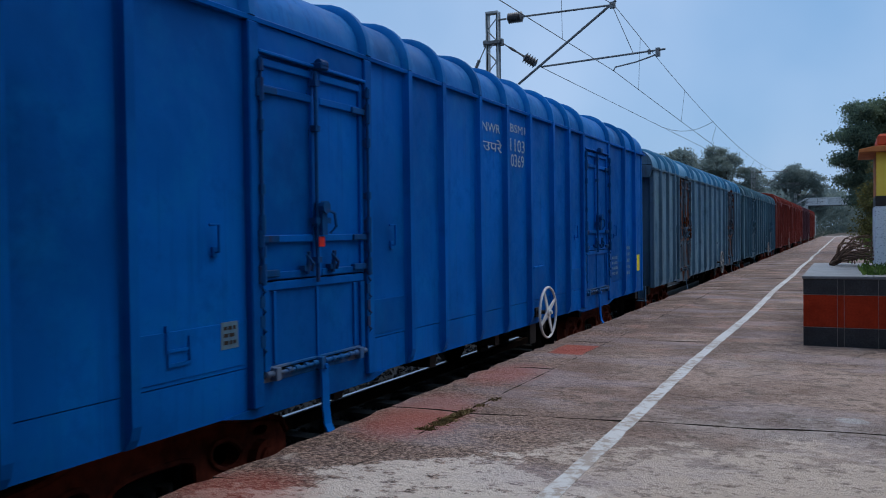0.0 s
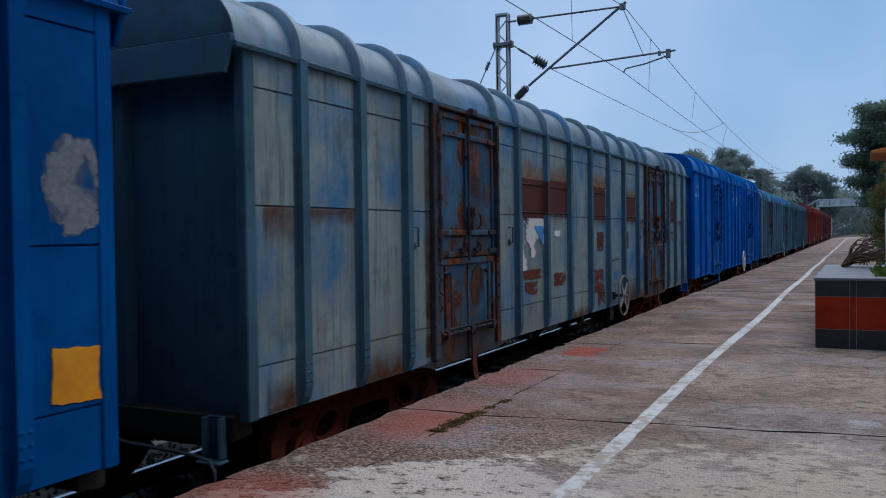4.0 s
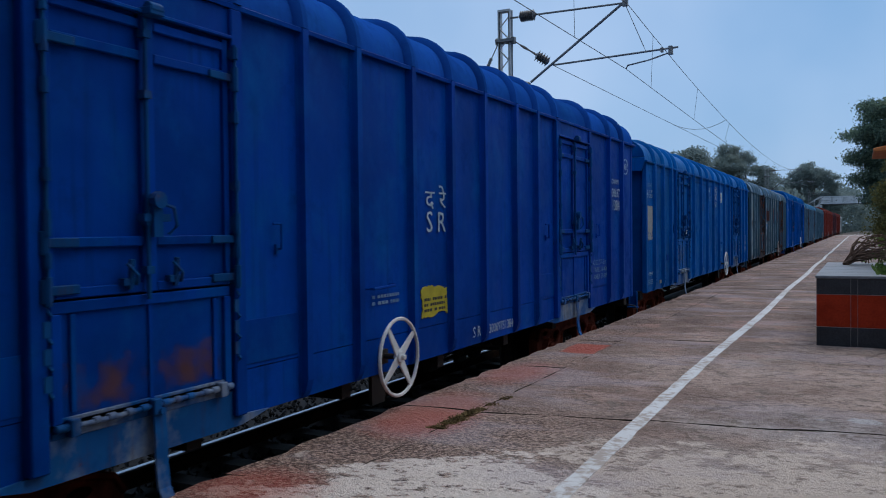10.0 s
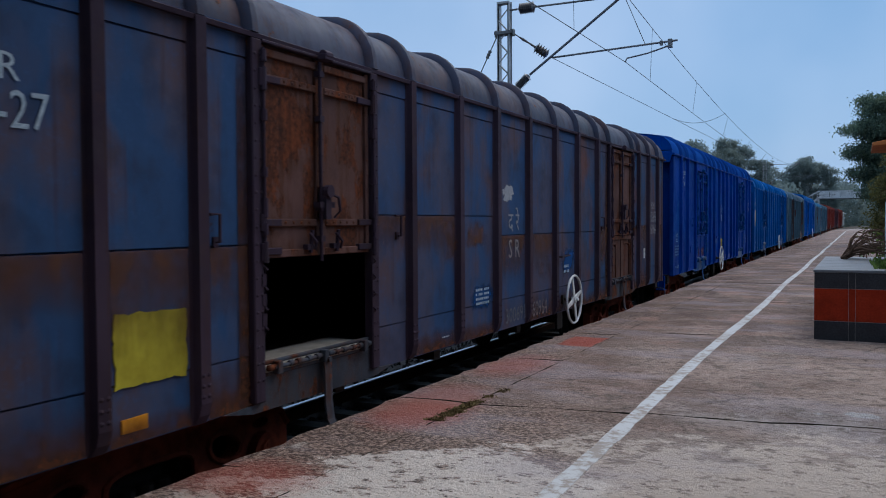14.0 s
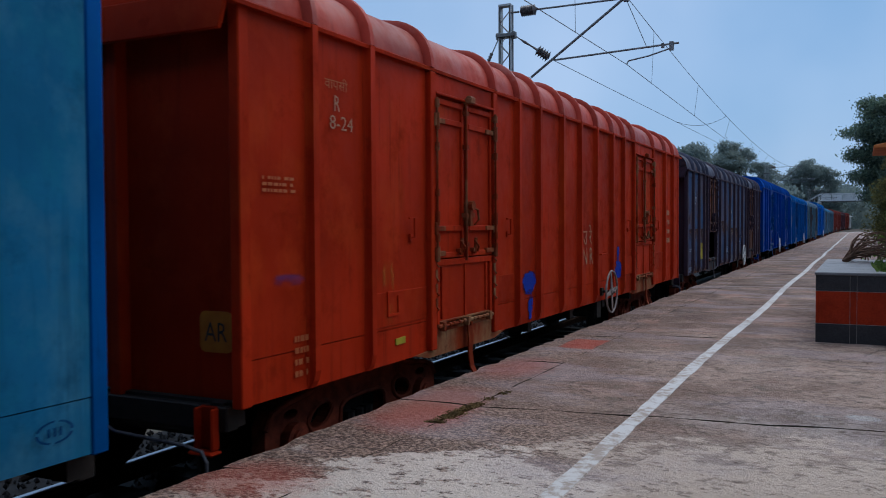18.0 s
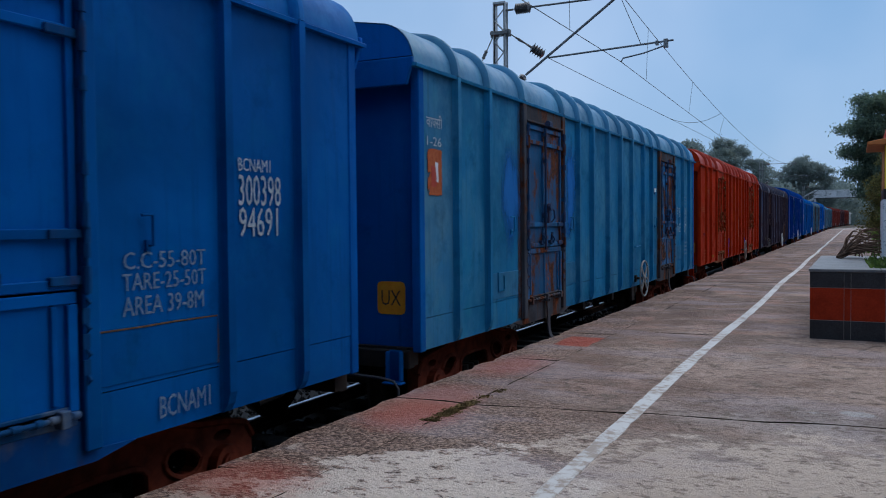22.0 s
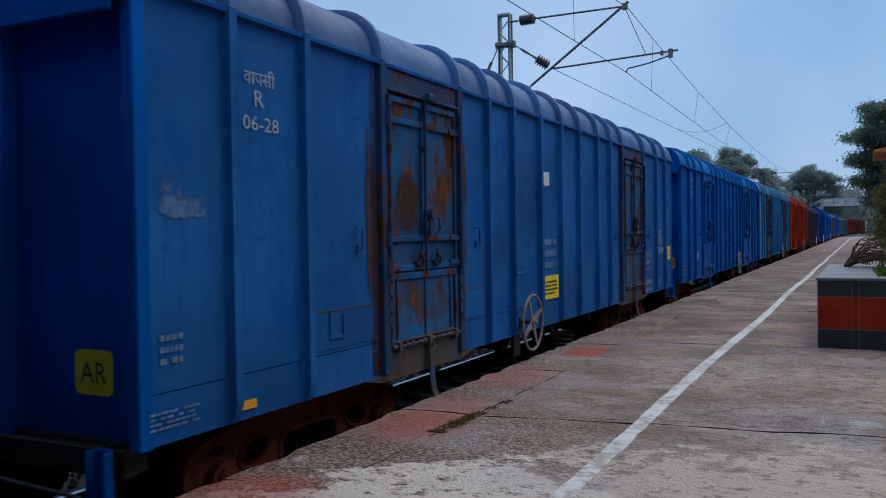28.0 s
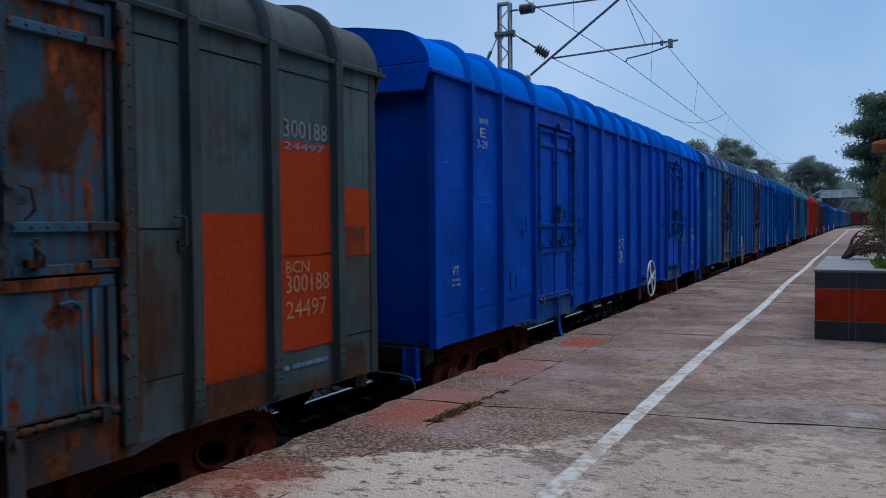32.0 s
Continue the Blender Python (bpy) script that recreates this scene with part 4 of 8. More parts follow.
def swept(name, profile, ys, mat, parent=None, x=0.0, z=0.0, kind="", label=""):
    """A profile of x, z points drawn along the track."""
    bm = bmesh.new()
    rows = [[bm.verts.new((x + px + bend(y), y, z + pz)) for px, pz in profile] for y in ys]
    n = len(profile)
    for a, b in zip(rows, rows[1:]):
        for i in range(n):
            bm.faces.new((a[i], b[i], b[(i + 1) % n], a[(i + 1) % n]))
    bm.faces.new(rows[0])
    bm.faces.new(rows[-1][::-1])
    bmesh.ops.recalc_face_normals(bm, faces=list(bm.faces))
    me = bpy.data.meshes.new(name)
    bm.to_mesh(me)
    bm.free()
    me.materials.append(mat)
    ob = new(name, me)
    ob.parent = parent
    if label or kind:
        tagged(ob, label, kind=kind)
    return ob


ALONG = [-60, -30, 0, 10, 20, 30, 45, 60, 80, 100, 120, 140, 160, 180, 200, 230, 260, 300, 340]
swept("ballast_bed", [(-3.2, -0.60), (-2.1, -0.15), (1.55, -0.15), (1.69, -0.28), (1.69, -0.60)], ALONG, stone_mat, kind="structure", label="bed of crushed stone under the track, coloured near black for shade")

track = tagged(new("railway_track"), "broad-gauge steel rails on concrete sleepers in ballast, stone and concrete darkened for shade", "railway track", kind="structure")
for rx in (-0.873, 0.803):
    rl = swept("rail", [(-0.03, -0.155), (-0.03, -0.045), (0.005, -0.035), (0.005, -0.012), (0.065, -0.012), (0.065, -0.035), (0.10, -0.045), (0.10, -0.155)], ALONG, rail_web, track, x=rx, z=0.09)
    swept("rail_head", [(0.0, -0.02), (0.0, -0.004), (0.010, 0.0), (0.060, 0.0), (0.070, -0.004), (0.070, -0.02)], ALONG, rail_head, rl, x=rx, z=0.09)


def sleeper(bm):
    prism(bm, [(-0.14, -0.40), (-0.11, -0.165), (0.11, -0.165), (0.14, -0.40)], -1.37, 1.37, "x")


for i in range(34):
    y = -4 + 0.65 * i
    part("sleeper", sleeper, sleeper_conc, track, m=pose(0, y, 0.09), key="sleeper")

rng = np.random.RandomState(4)


def stones(name, n, xr, yr, z, size, mat):
    """Loose crushed stone as one joined mesh."""
    base = np.array([(1, 0, 0), (-1, 0, 0), (0, 1, 0), (0, -1, 0), (0, 0, 1), (0, 0, -1)], float)
    tri = np.array([(0, 2, 4), (2, 1, 4), (1, 3, 4), (3, 0, 4), (2, 0, 5), (1, 2, 5), (3, 1, 5), (0, 3, 5)])
    c = np.stack([rng.uniform(*xr, n), rng.uniform(*yr, n), z + rng.uniform(-0.02, 0.03, n)], 1)
    s = size * rng.uniform(0.6, 1.3, (n, 1, 3)) * rng.uniform(0.7, 1.2, (n, 6, 1))
    a = rng.uniform(0, 6.28, n)
    v = base[None] * s
    ca, sa = np.cos(a)[:, None], np.sin(a)[:, None]
    tilt = rng.uniform(-0.6, 0.6, n)[:, None]
    v = np.stack([v[..., 0] * ca - v[..., 1] * sa, v[..., 0] * sa + v[..., 1] * ca, v[..., 2] + tilt * v[..., 0]], -1) + c[:, None]
    f = (tri[None] + 6 * np.arange(n)[:, None, None]).reshape(-1, 3)
    me = bpy.data.meshes.new(name)
    me.from_pydata(v.reshape(-1, 3).tolist(), [], f.tolist())
    me.materials.append(mat)
    return tagged(new(name, me), "loose crushed stones between and beside the rails, coloured near black for shade", "ballast", kind="stuff")


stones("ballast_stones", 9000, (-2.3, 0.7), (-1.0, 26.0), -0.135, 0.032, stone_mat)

PLAT = 0.80


def concrete(name):
    """Old platform concrete: grit, foot-worn streaks, reddish dust and spilt paint, a pale mortar skim with a broken edge."""
    m, n, l, b = nodes_of(name)
    v = coords(n, l, world_space=True)
    crust = noise_of(n, l, coords(n, l, (1.0, 1.15, 1.0), world_space=True), 24, 7, 0.72)
    grit = noise_of(n, l, coords(n, l, (1.0, 1.05, 1.0), world_space=True), 42, 8, 0.70)
    speck = noise_of(n, l, v, 150, 2, 0.5)
    mid = noise_of(n, l, v, 1.7, 8, 0.62)
    big = noise_of(n, l, v, 0.33, 3)
    drag = noise_of(n, l, coords(n, l, (0.85, 1.15, 1.0), world_space=True), 3.4, 9, 0.66)
    edge = noise_of(n, l, coords(n, l, (0.8, 1.2, 1.0), world_space=True), 2.3, 13, 0.74)
    holes = noise_of(n, l, coords(n, l, (0.9, 1.2, 1.0), world_space=True), 6.0, 10, 0.70)
    cast = noise_of(n, l, coords(n, l, (0.6, 1.3, 1.0), world_space=True), 1.1, 6, 0.6)
    info = n.new("ShaderNodeObjectInfo")
    col = mix(n, l, ramp(n, l, mid, 0.34, 0.66), (0.345, 0.222, 0.175), (0.590, 0.415, 0.330))
    col = mix(n, l, times(n, l, ramp(n, l, big, 0.40, 0.62), 0.55), col, (0.280, 0.164, 0.128))
    col = mix(n, l, times(n, l, ramp(n, l, drag, 0.47, 0.33), 0.45), col, (0.400, 0.352, 0.308))
    col = mix(n, l, times(n, l, ramp(n, l, drag, 0.53, 0.68), 0.55), col, (0.104, 0.084, 0.070))
    col = mix(n, l, times(n, l, info.outputs["Random"], 0.30), col, (0.160, 0.128, 0.108))

    def blot(x, y, rx, ry, soft, colour, amount, rough_edge, square=False, ragged=None):
        nonlocal col
        mp = n.new("ShaderNodeMapping")
        mp.inputs["Location"].default_value = (-x / rx, -y / ry, 0)
        mp.inputs["Scale"].default_value = (1 / rx, 1 / ry, 0)
        g = n.new("ShaderNodeNewGeometry")
        l.new(g.outputs["Position"], mp.inputs["Vector"])
        if square:
            ab = n.new("ShaderNodeVectorMath")
            ab.operation = "ABSOLUTE"
            l.new(mp.outputs[0], ab.inputs[0])
            sp = n.new("ShaderNodeSeparateXYZ")
            l.new(ab.outputs[0], sp.inputs[0])
            ln = n.new("ShaderNodeMath")
            ln.operation = "MAXIMUM"
            l.new(sp.outputs[0], ln.inputs[0])
            l.new(sp.outputs[1], ln.inputs[1])
        else:
            ln = n.new("ShaderNodeVectorMath")
            ln.operation = "LENGTH"
            l.new(mp.outputs[0], ln.inputs[0])
        add = n.new("ShaderNodeMath")
        add.operation = "MULTIPLY_ADD"
        add.inputs[1].default_value = rough_edge
        l.new(ragged or mid, add.inputs[0])
        l.new(ln.outputs["Value"], add.inputs[2])
        mask = ramp(n, l, add.outputs[0], 1.0 + rough_edge * 0.5 + soft, 1.0 + rough_edge * 0.5 - soft)
        if colour is None:
            return mask
        col = mix(n, l, times(n, l, mask, amount), col, colour)
    # the coping is redder and dirtier than the slabs, the slab before it paler
    blot(2.02, 55.0, 0.325, 75.0, 0.04, (0.330, 0.155, 0.115), 0.50, 0.10, True)
    blot(4.6, 8.2, 3.2, 3.6, 0.45, (0.580, 0.440, 0.360), 0.45, 1.0)
    blot(2.75, 4.7, 1.0, 1.5, 0.40, (0.215, 0.130, 0.098), 0.60, 0.9)
    blot(2.6, 6.7, 0.8, 0.9, 0.5, (0.320, 0.176, 0.144), 0.40, 1.0)
    blot(2.3, 13.0, 0.7, 2.6, 0.5, (0.288, 0.136, 0.104), 0.30, 1.0)
    blot(4.9, 6.15, 1.1, 0.55, 0.40, (0.320, 0.308, 0.316), 0.65, 1.2)
    blot(4.97, 6.52, 0.10, 0.08, 0.1, (0.528, 0.528, 0.528), 0.85, 3.0, False, holes)
    blot(4.72, 6.45, 0.07, 0.04, 0.1, (0.528, 0.528, 0.528), 0.8, 3.0, False, holes)
    blot(3.95, 8.75, 0.16, 0.14, 0.2, (0.400, 0.368, 0.320), 0.35, 1.2)
    # pale dusty streaks far along
    blot(4.3, 50.0, 1.2, 1.2, 0.3, (0.440, 0.432, 0.432), 0.5, 1.2)
    blot(3.6, 88.0, 2.2, 7.0, 0.3, (0.480, 0.480, 0.496), 0.6, 1.0)
    blot(4.0, 125.0, 2.5, 9.0, 0.3, (0.480, 0.480, 0.496), 0.5, 1.0)
    lines = noise_of(n, l, coords(n, l, (0.7, 1.5, 1.0), world_space=True), 9.0, 9, 0.74)
    col = mix(n, l, times(n, l, ramp(n, l, holes, 0.57, 0.63), 0.55), col, (0.088, 0.069, 0.056))
    col = mix(n, l, times(n, l, ramp(n, l, lines, 0.53, 0.61), 0.72), col, (0.068, 0.053, 0.042))
    col = mix(n, l, times(n, l, ramp(n, l, lines, 0.44, 0.36), 0.28), col, (0.400, 0.344, 0.296))
    # damp brown stains along the edge and underfoot
    for sx, sy, rx, ry in ((2.2, 12.5, 0.5, 3.0), (2.3, 22.0, 0.8, 11.0), (2.6, 42.0, 1.4, 14.0), (3.1, 12.5, 0.7, 0.9), (4.0, 15.0, 1.1, 1.2), (2.9, 17.5, 0.9, 1.3), (4.4, 21.0, 1.0, 2.4), (3.2, 28.0, 1.4, 3.0), (4.6, 36.0, 1.2, 5.0), (3.6, 60.0, 2.6, 9.0), (4.4, 9.3, 0.8, 0.5)):
        blot(sx, sy, rx, ry, 0.55, (0.132, 0.080, 0.064), 0.72 if sy > 10 else 0.45, 1.4, False, drag)
    blot(3.4, 24.0, 3.2, 9.0, 0.5, (0.118, 0.082, 0.066), 0.50, 1.6, False, drag)
    blot(3.6, 70.0, 5.0, 46.0, 0.35, (0.105, 0.078, 0.068), 0.60, 1.2, False, drag)
    patchy = noise_of(n, l, coords(n, l, (1.0, 0.8, 1.0), world_space=True), 0.62, 9, 0.68)
    col = mix(n, l, times(n, l, ramp(n, l, patchy, 0.51, 0.59), 0.55), col, (0.130, 0.078, 0.058))
    col = mix(n, l, times(n, l, ramp(n, l, patchy, 0.44, 0.36), 0.40), col, (0.56, 0.43, 0.35))
    crackle = n.new("ShaderNodeTexVoronoi")
    crackle.feature = "DISTANCE_TO_EDGE"
    crackle.inputs["Scale"].default_value = 0.55
    warp = n.new("ShaderNodeVectorMath")
    warp.operation = "MULTIPLY_ADD"
    warp.inputs[1].default_value = (0.8, 0.8, 0.8)
    l.new(mid, warp.inputs[0])
    l.new(v, warp.inputs[2])
    l.new(warp.outputs[0], crackle.inputs["Vector"])
    col = mix(n, l, times(n, l, ramp(n, l, crackle.outputs["Distance"], 0.010, 0.004), times(n, l, ramp(n, l, big, 0.46, 0.52), 0.8)), col, (0.045, 0.034, 0.028))
    damp = noise_of(n, l, coords(n, l, (0.6, 0.9, 1.0), world_space=True), 1.0, 8, 0.68)
    col = mix(n, l, times(n, l, ramp(n, l, damp, 0.48, 0.62), 0.68), col, (0.150, 0.088, 0.068))
    col = mix(n, l, times(n, l, ramp(n, l, damp, 0.42, 0.30), 0.40), col, (0.496, 0.400, 0.336))
    # pale mortar skim: thin and beige to the side, thick and white nearer the track, worn through in islands
    blot(5.2, 3.05, 3.05, 2.65, 0.16, (0.448, 0.380, 0.328), 0.75, 1.1, False, edge)
    blot(5.2, 2.95, 2.95, 2.42, 0.018, (0.620, 0.515, 0.430), 0.82, 2.0, False, edge)
    blot(3.05, 3.45, 0.85, 1.25, 0.03, (0.740, 0.655, 0.580), 0.92, 1.9, False, edge)
    col = mix(n, l, times(n, l, ramp(n, l, holes, 0.56, 0.60), 0.65), col, (0.160, 0.124, 0.100))
    pits = noise_of(n, l, coords(n, l, (0.9, 1.2, 1.0), world_space=True), 13.0, 9, 0.72)
    col = mix(n, l, times(n, l, ramp(n, l, pits, 0.565, 0.61), 0.62), col, (0.170, 0.125, 0.100))
    thin = n.new("ShaderNodeRGBToBW")
    l.new(col, thin.inputs[0])
    near_raw = blot(2.5, 4.3, 1.15, 1.75, 0.35, None, 1.0, 0.8)
    edge_raw = blot(2.02, 55.0, 0.33, 75.0, 0.05, None, 1.0, 0.2, True)
    far_raw = blot(3.6, 60.0, 6.0, 47.0, 0.10, None, 1.0, 0.2)
    most = n.new("ShaderNodeMath")
    most.operation = "MAXIMUM"
    l.new(near_raw, most.inputs[0])
    l.new(times(n, l, edge_raw, 0.8), most.inputs[1])
    more = n.new("ShaderNodeMath")
    more.operation = "MAXIMUM"
    l.new(most.outputs[0], more.inputs[0])
    l.new(times(n, l, far_raw, 0.55), more.inputs[1])
    rawness = times(n, l, ramp(n, l, thin.outputs[0], 0.52, 0.34, 0.15, 1.0), ramp(n, l, more.outputs[0], 0.0, 1.0, 0.34, 1.0))
    col = mix(n, l, times(n, l, times(n, l, ramp(n, l, crust, 0.50, 0.57), 0.72), rawness), col, (0.085, 0.050, 0.037))
    col = mix(n, l, times(n, l, times(n, l, ramp(n, l, crust, 0.47, 0.40), 0.42), rawness), col, (0.560, 0.410, 0.325))
    col = mix(n, l, times(n, l, times(n, l, ramp(n, l, grit, 0.52, 0.59), 0.62), rawness), col, (0.095, 0.058, 0.044))
    col = mix(n, l, times(n, l, ramp(n, l, grit, 0.44, 0.36), 0.34), col, (0.560, 0.430, 0.350))
    col = mix(n, l, times(n, l, ramp(n, l, speck, 0.68, 0.74), 0.6), col, (0.048, 0.040, 0.036))
    raw = times(n, l, most.outputs[0], ramp(n, l, thin.outputs[0], 0.44, 0.32))
    chips = noise_of(n, l, coords(n, l, (0.7, 1.25, 1.0), world_space=True), 46, 6, 0.74)
    col = mix(n, l, times(n, l, times(n, l, ramp(n, l, chips, 0.50, 0.56), 0.90), raw), col, (0.045, 0.025, 0.018))
    col = mix(n, l, times(n, l, times(n, l, ramp(n, l, chips, 0.48, 0.42), 0.72), raw), col, (0.640, 0.450, 0.350))
    farther = blot(3.6, 62.0, 9.0, 53.0, 0.06, None, 1.0, 0.2)
    blotch = noise_of(n, l, coords(n, l, (1.0, 0.9, 1.0), world_space=True), 1.5, 9, 0.72)
    col = mix(n, l, times(n, l, times(n, l, ramp(n, l, blotch, 0.51, 0.57), 0.60), farther), col, (0.105, 0.062, 0.048))
    col = mix(n, l, times(n, l, times(n, l, ramp(n, l, blotch, 0.47, 0.41), 0.50), farther), col, (0.400, 0.225, 0.170))
    col = mix(n, l, times(n, l, ramp(n, l, cast, 0.50, 0.62), 0.30), col, (0.420, 0.365, 0.400))
    # red oxide paint spills along the edge
    red = (0.42, 0.062, 0.034)
    blot(2.13, 9.25, 0.20, 0.36, 0.10, red, 0.72, 0.6, True)
    blot(2.0, 7.45, 0.30, 0.55, 0.45, red, 0.42, 1.6, False, crust)
    blot(2.12, 5.25, 0.32, 0.42, 0.40, red, 0.50, 1.6, False, crust)
    blot(2.02, 5.75, 0.34, 0.60, 0.40, (0.40, 0.13, 0.095), 0.55, 1.2, False, drag)
    blot(2.0, 3.55, 0.35, 0.30, 0.4, red, 0.50, 1.6, False, crust)
    l.new(col, b.inputs["Base Color"])
    l.new(ramp(n, l, mid, 0.3, 0.7, 0.72, 0.92), b.inputs["Roughness"])
    b.inputs["Specular IOR Level"].default_value = 0.3
    h = n.new("ShaderNodeMath")
    h.operation = "MULTIPLY_ADD"
    h.inputs[1].default_value = 0.9
    l.new(crust, h.inputs[0])
    l.new(drag, h.inputs[2])
    bump(n, l, b, h.outputs[0], 1.0, 0.045)
    return m


slab_mat = concrete("old_platform_concrete")
wall_conc = plain("stained_platform_wall", (0.10, 0.085, 0.07), (0.22, 0.19, 0.165), 5, 0.9, world_space=True, relief=0.4)
joint_mat = plain("soil_in_joints", (0.035, 0.028, 0.02), (0.07, 0.055, 0.04), 20, 0.95, world_space=True)

PALONG = [-14, 0, 10, 20, 30, 45, 60, 80, 100, 120, 140, 160, 200]
platform = swept("platform", [(1.74, -0.60), (1.74, PLAT - 0.03), (9.2, PLAT - 0.03), (9.2, -0.60)], PALONG, wall_conc, kind="structure", label="old concrete station platform with a stained edge")
swept("joint_soil", [(1.76, PLAT - 0.04), (1.76, PLAT - 0.014), (9.1, PLAT - 0.014), (9.1, PLAT - 0.04)], PALONG, joint_mat, platform)


def slab(x0, x1, y0, y1, seed, jag=0.012, coping=False):
    """One cast slab with uneven, chipped edges; the one along the track has a worn nose."""
    r = random.Random(seed)
    bm = bmesh.new()
    nx, ny = max(2, int((x1 - x0) / (0.18 if y1 < 13 else 0.8))), max(3, int((y1 - y0) / (0.16 if y1 < 13 else 0.35)))
    grid = []
    for j in range(ny + 1):
        row = []
        for i in range(nx + 1):
            x = x0 + (x1 - x0) * i / nx
            y = y0 + (y1 - y0) * j / ny
            y += 0.0 if coping else 0.13 * (x - 3.6)
            y += 0.055 * noise.noise(Vector((x * 1.9, round(y0 if j < ny / 2 else y1, 1), 0.5))) + 0.022 * noise.noise(Vector((x * 8.0, round(y0 if j < ny / 2 else y1, 1), 2.5)))
            if i in (0, nx):
                x += r.uniform(-jag, jag) * (2.2 if coping and i == 0 else 1)
            if j in (0, ny):
                y += r.uniform(-jag, jag) * 0.7
            z = PLAT + r.uniform(-0.003, 0.003) - (0.012 if coping and i == 0 else 0)
            row.append(bm.verts.new((x + bend(y), y, z)))
        grid.append(row)
    for a, b in zip(grid, grid[1:]):
        for i in range(nx):
            bm.faces.new((a[i], a[i + 1], b[i + 1], b[i]))
    rim = [grid[0][i] for i in range(nx + 1)] + [grid[j][nx] for j in range(1, ny + 1)] + [grid[ny][i] for i in range(nx - 1, -1, -1)] + [grid[j][0] for j in range(ny - 1, 0, -1)]
    low = [bm.verts.new((v.co.x, v.co.y, PLAT - (0.12 if coping else 0.03))) for v in rim]
    m = len(rim)
    for i in range(m):
        f = bm.faces.new((rim[i], low[i], low[(i + 1) % m], rim[(i + 1) % m]))
        f.material_index = 0 if coping and i > m - ny - 1 else 1
    me = bpy.data.meshes.new("slab")
    bm.to_mesh(me)
    bm.free()
    return me


def white_line():
    """A hand-painted stripe, wavering and worn."""
    m, n, l, b = nodes_of("worn_white_line_paint")
    v = coords(n, l, world_space=True)
    wear = noise_of(n, l, v, 14, 8, 0.7)
    big = noise_of(n, l, v, 1.5, 4)
    add = n.new("ShaderNodeMath")
    add.operation = "MULTIPLY_ADD"
    add.inputs[1].default_value = 0.6
    l.new(big, add.inputs[0])
    l.new(wear, add.inputs[2])
    col = mix(n, l, ramp(n, l, add.outputs[0], 0.78, 0.92), (0.47, 0.475, 0.47), (0.27, 0.225, 0.19))
    l.new(col, b.inputs["Base Color"])
    b.inputs["Roughness"].default_value = 0.7
    bump(n, l, b, wear, 0.4, 0.005)
    r = random.Random(8)
    bm = bmesh.new()
    rows = []
    y = -12.0
    while y < 150:
        w = 0.054 + r.uniform(-0.006, 0.006)
        c = 3.545 + 0.02 * math.sin(y * 0.55) + r.uniform(-0.004, 0.004) + bend(y)
        if y > 110:
            c += (y - 110) ** 2 * 0.0010
        rows.append([bm.verts.new((c - w, y, PLAT + 0.0045)), bm.verts.new((c + w, y, PLAT + 0.0045)), bm.verts.new((c + w + 0.002, y, PLAT - 0.002)), bm.verts.new((c - w - 0.002, y, PLAT - 0.002))])
        y += 0.22 if y < 20 else 1.5
    for a, b_ in zip(rows, rows[1:]):
        for i in range(4):
            bm.faces.new((a[i], a[(i + 1) % 4], b_[(i + 1) % 4], b_[i]))
    me = bpy.data.meshes.new("white_line")
    bm.to_mesh(me)
    bm.free()
    me.materials.append(m)
    return tagged(new("safety_line", me), "worn hand-painted white line along the platform", "painted line", kind="structure")


white_line()


def weeds():
    """Dry brown weeds rooted in a joint of the platform."""
    r = np.random.RandomState(9)
    n = 3600
    u = np.clip(r.choice([0.03, 0.16, 0.27, 0.36, 0.44, 0.56, 0.74, 0.95], n, p=[0.16, 0.14, 0.22, 0.18, 0.14, 0.08, 0.05, 0.03]) + r.normal(0, 0.030, n), 0, 1.05)
    c = np.stack([2.335 + 0.05 * (u - 0.3) + r.normal(0, 0.028, n), 5.12 + 1.20 * u, np.full(n, PLAT - 0.004)], 1)
    d = np.stack([r.normal(0, 0.5, n), r.normal(0, 0.5, n), r.uniform(0.2, 0.8, n)], 1) * r.uniform(0.008, 0.026, (n, 1))
    w = r.normal(0, 0.007, (n, 3))
    v = np.stack([c - w, c + w, c + d], 1).reshape(-1, 3)
    me = bpy.data.meshes.new("weeds")
    me.from_pydata(v.tolist(), [], (3 * np.arange(n)[:, None] + np.array([[0, 1, 2]])).tolist())
    me.materials.append(plain("dry_weed", (0.10, 0.070, 0.028), (0.24, 0.17, 0.065), 20, 0.9))
    tagged(new("joint_weeds", me), "dry brown weeds growing in a platform joint", "weeds", kind="stuff")


weeds()

# ---- planter with its kiosk ----
black_gran = plain("speckled_black_granite", (0.016, 0.017, 0.020), (0.045, 0.047, 0.052), 60, 0.35)
red_gran = plain("red_granite", (0.27, 0.020, 0.007), (0.36, 0.035, 0.011), 50, 0.35, spec=0.1)
top_stone = plain("dusty_grey_slab", (0.12, 0.125, 0.13), (0.21, 0.215, 0.22), 6, 0.5)
yellow_wall = plain("yellow_distemper", (0.80, 0.50, 0.06), (0.88, 0.60, 0.10), 3, 0.85, spec=0.1)
brown_trim = plain("orange_brown_trim_paint", (0.42, 0.12, 0.03), (0.54, 0.18, 0.05), 6, 0.7)
orange_trim = plain("orange_red_parapet_paint", (0.50, 0.055, 0.018), (0.62, 0.085, 0.025), 6, 0.7)
black_band = plain("black_band_paint", (0.018, 0.014, 0.012), (0.035, 0.028, 0.024), 12, 0.5)


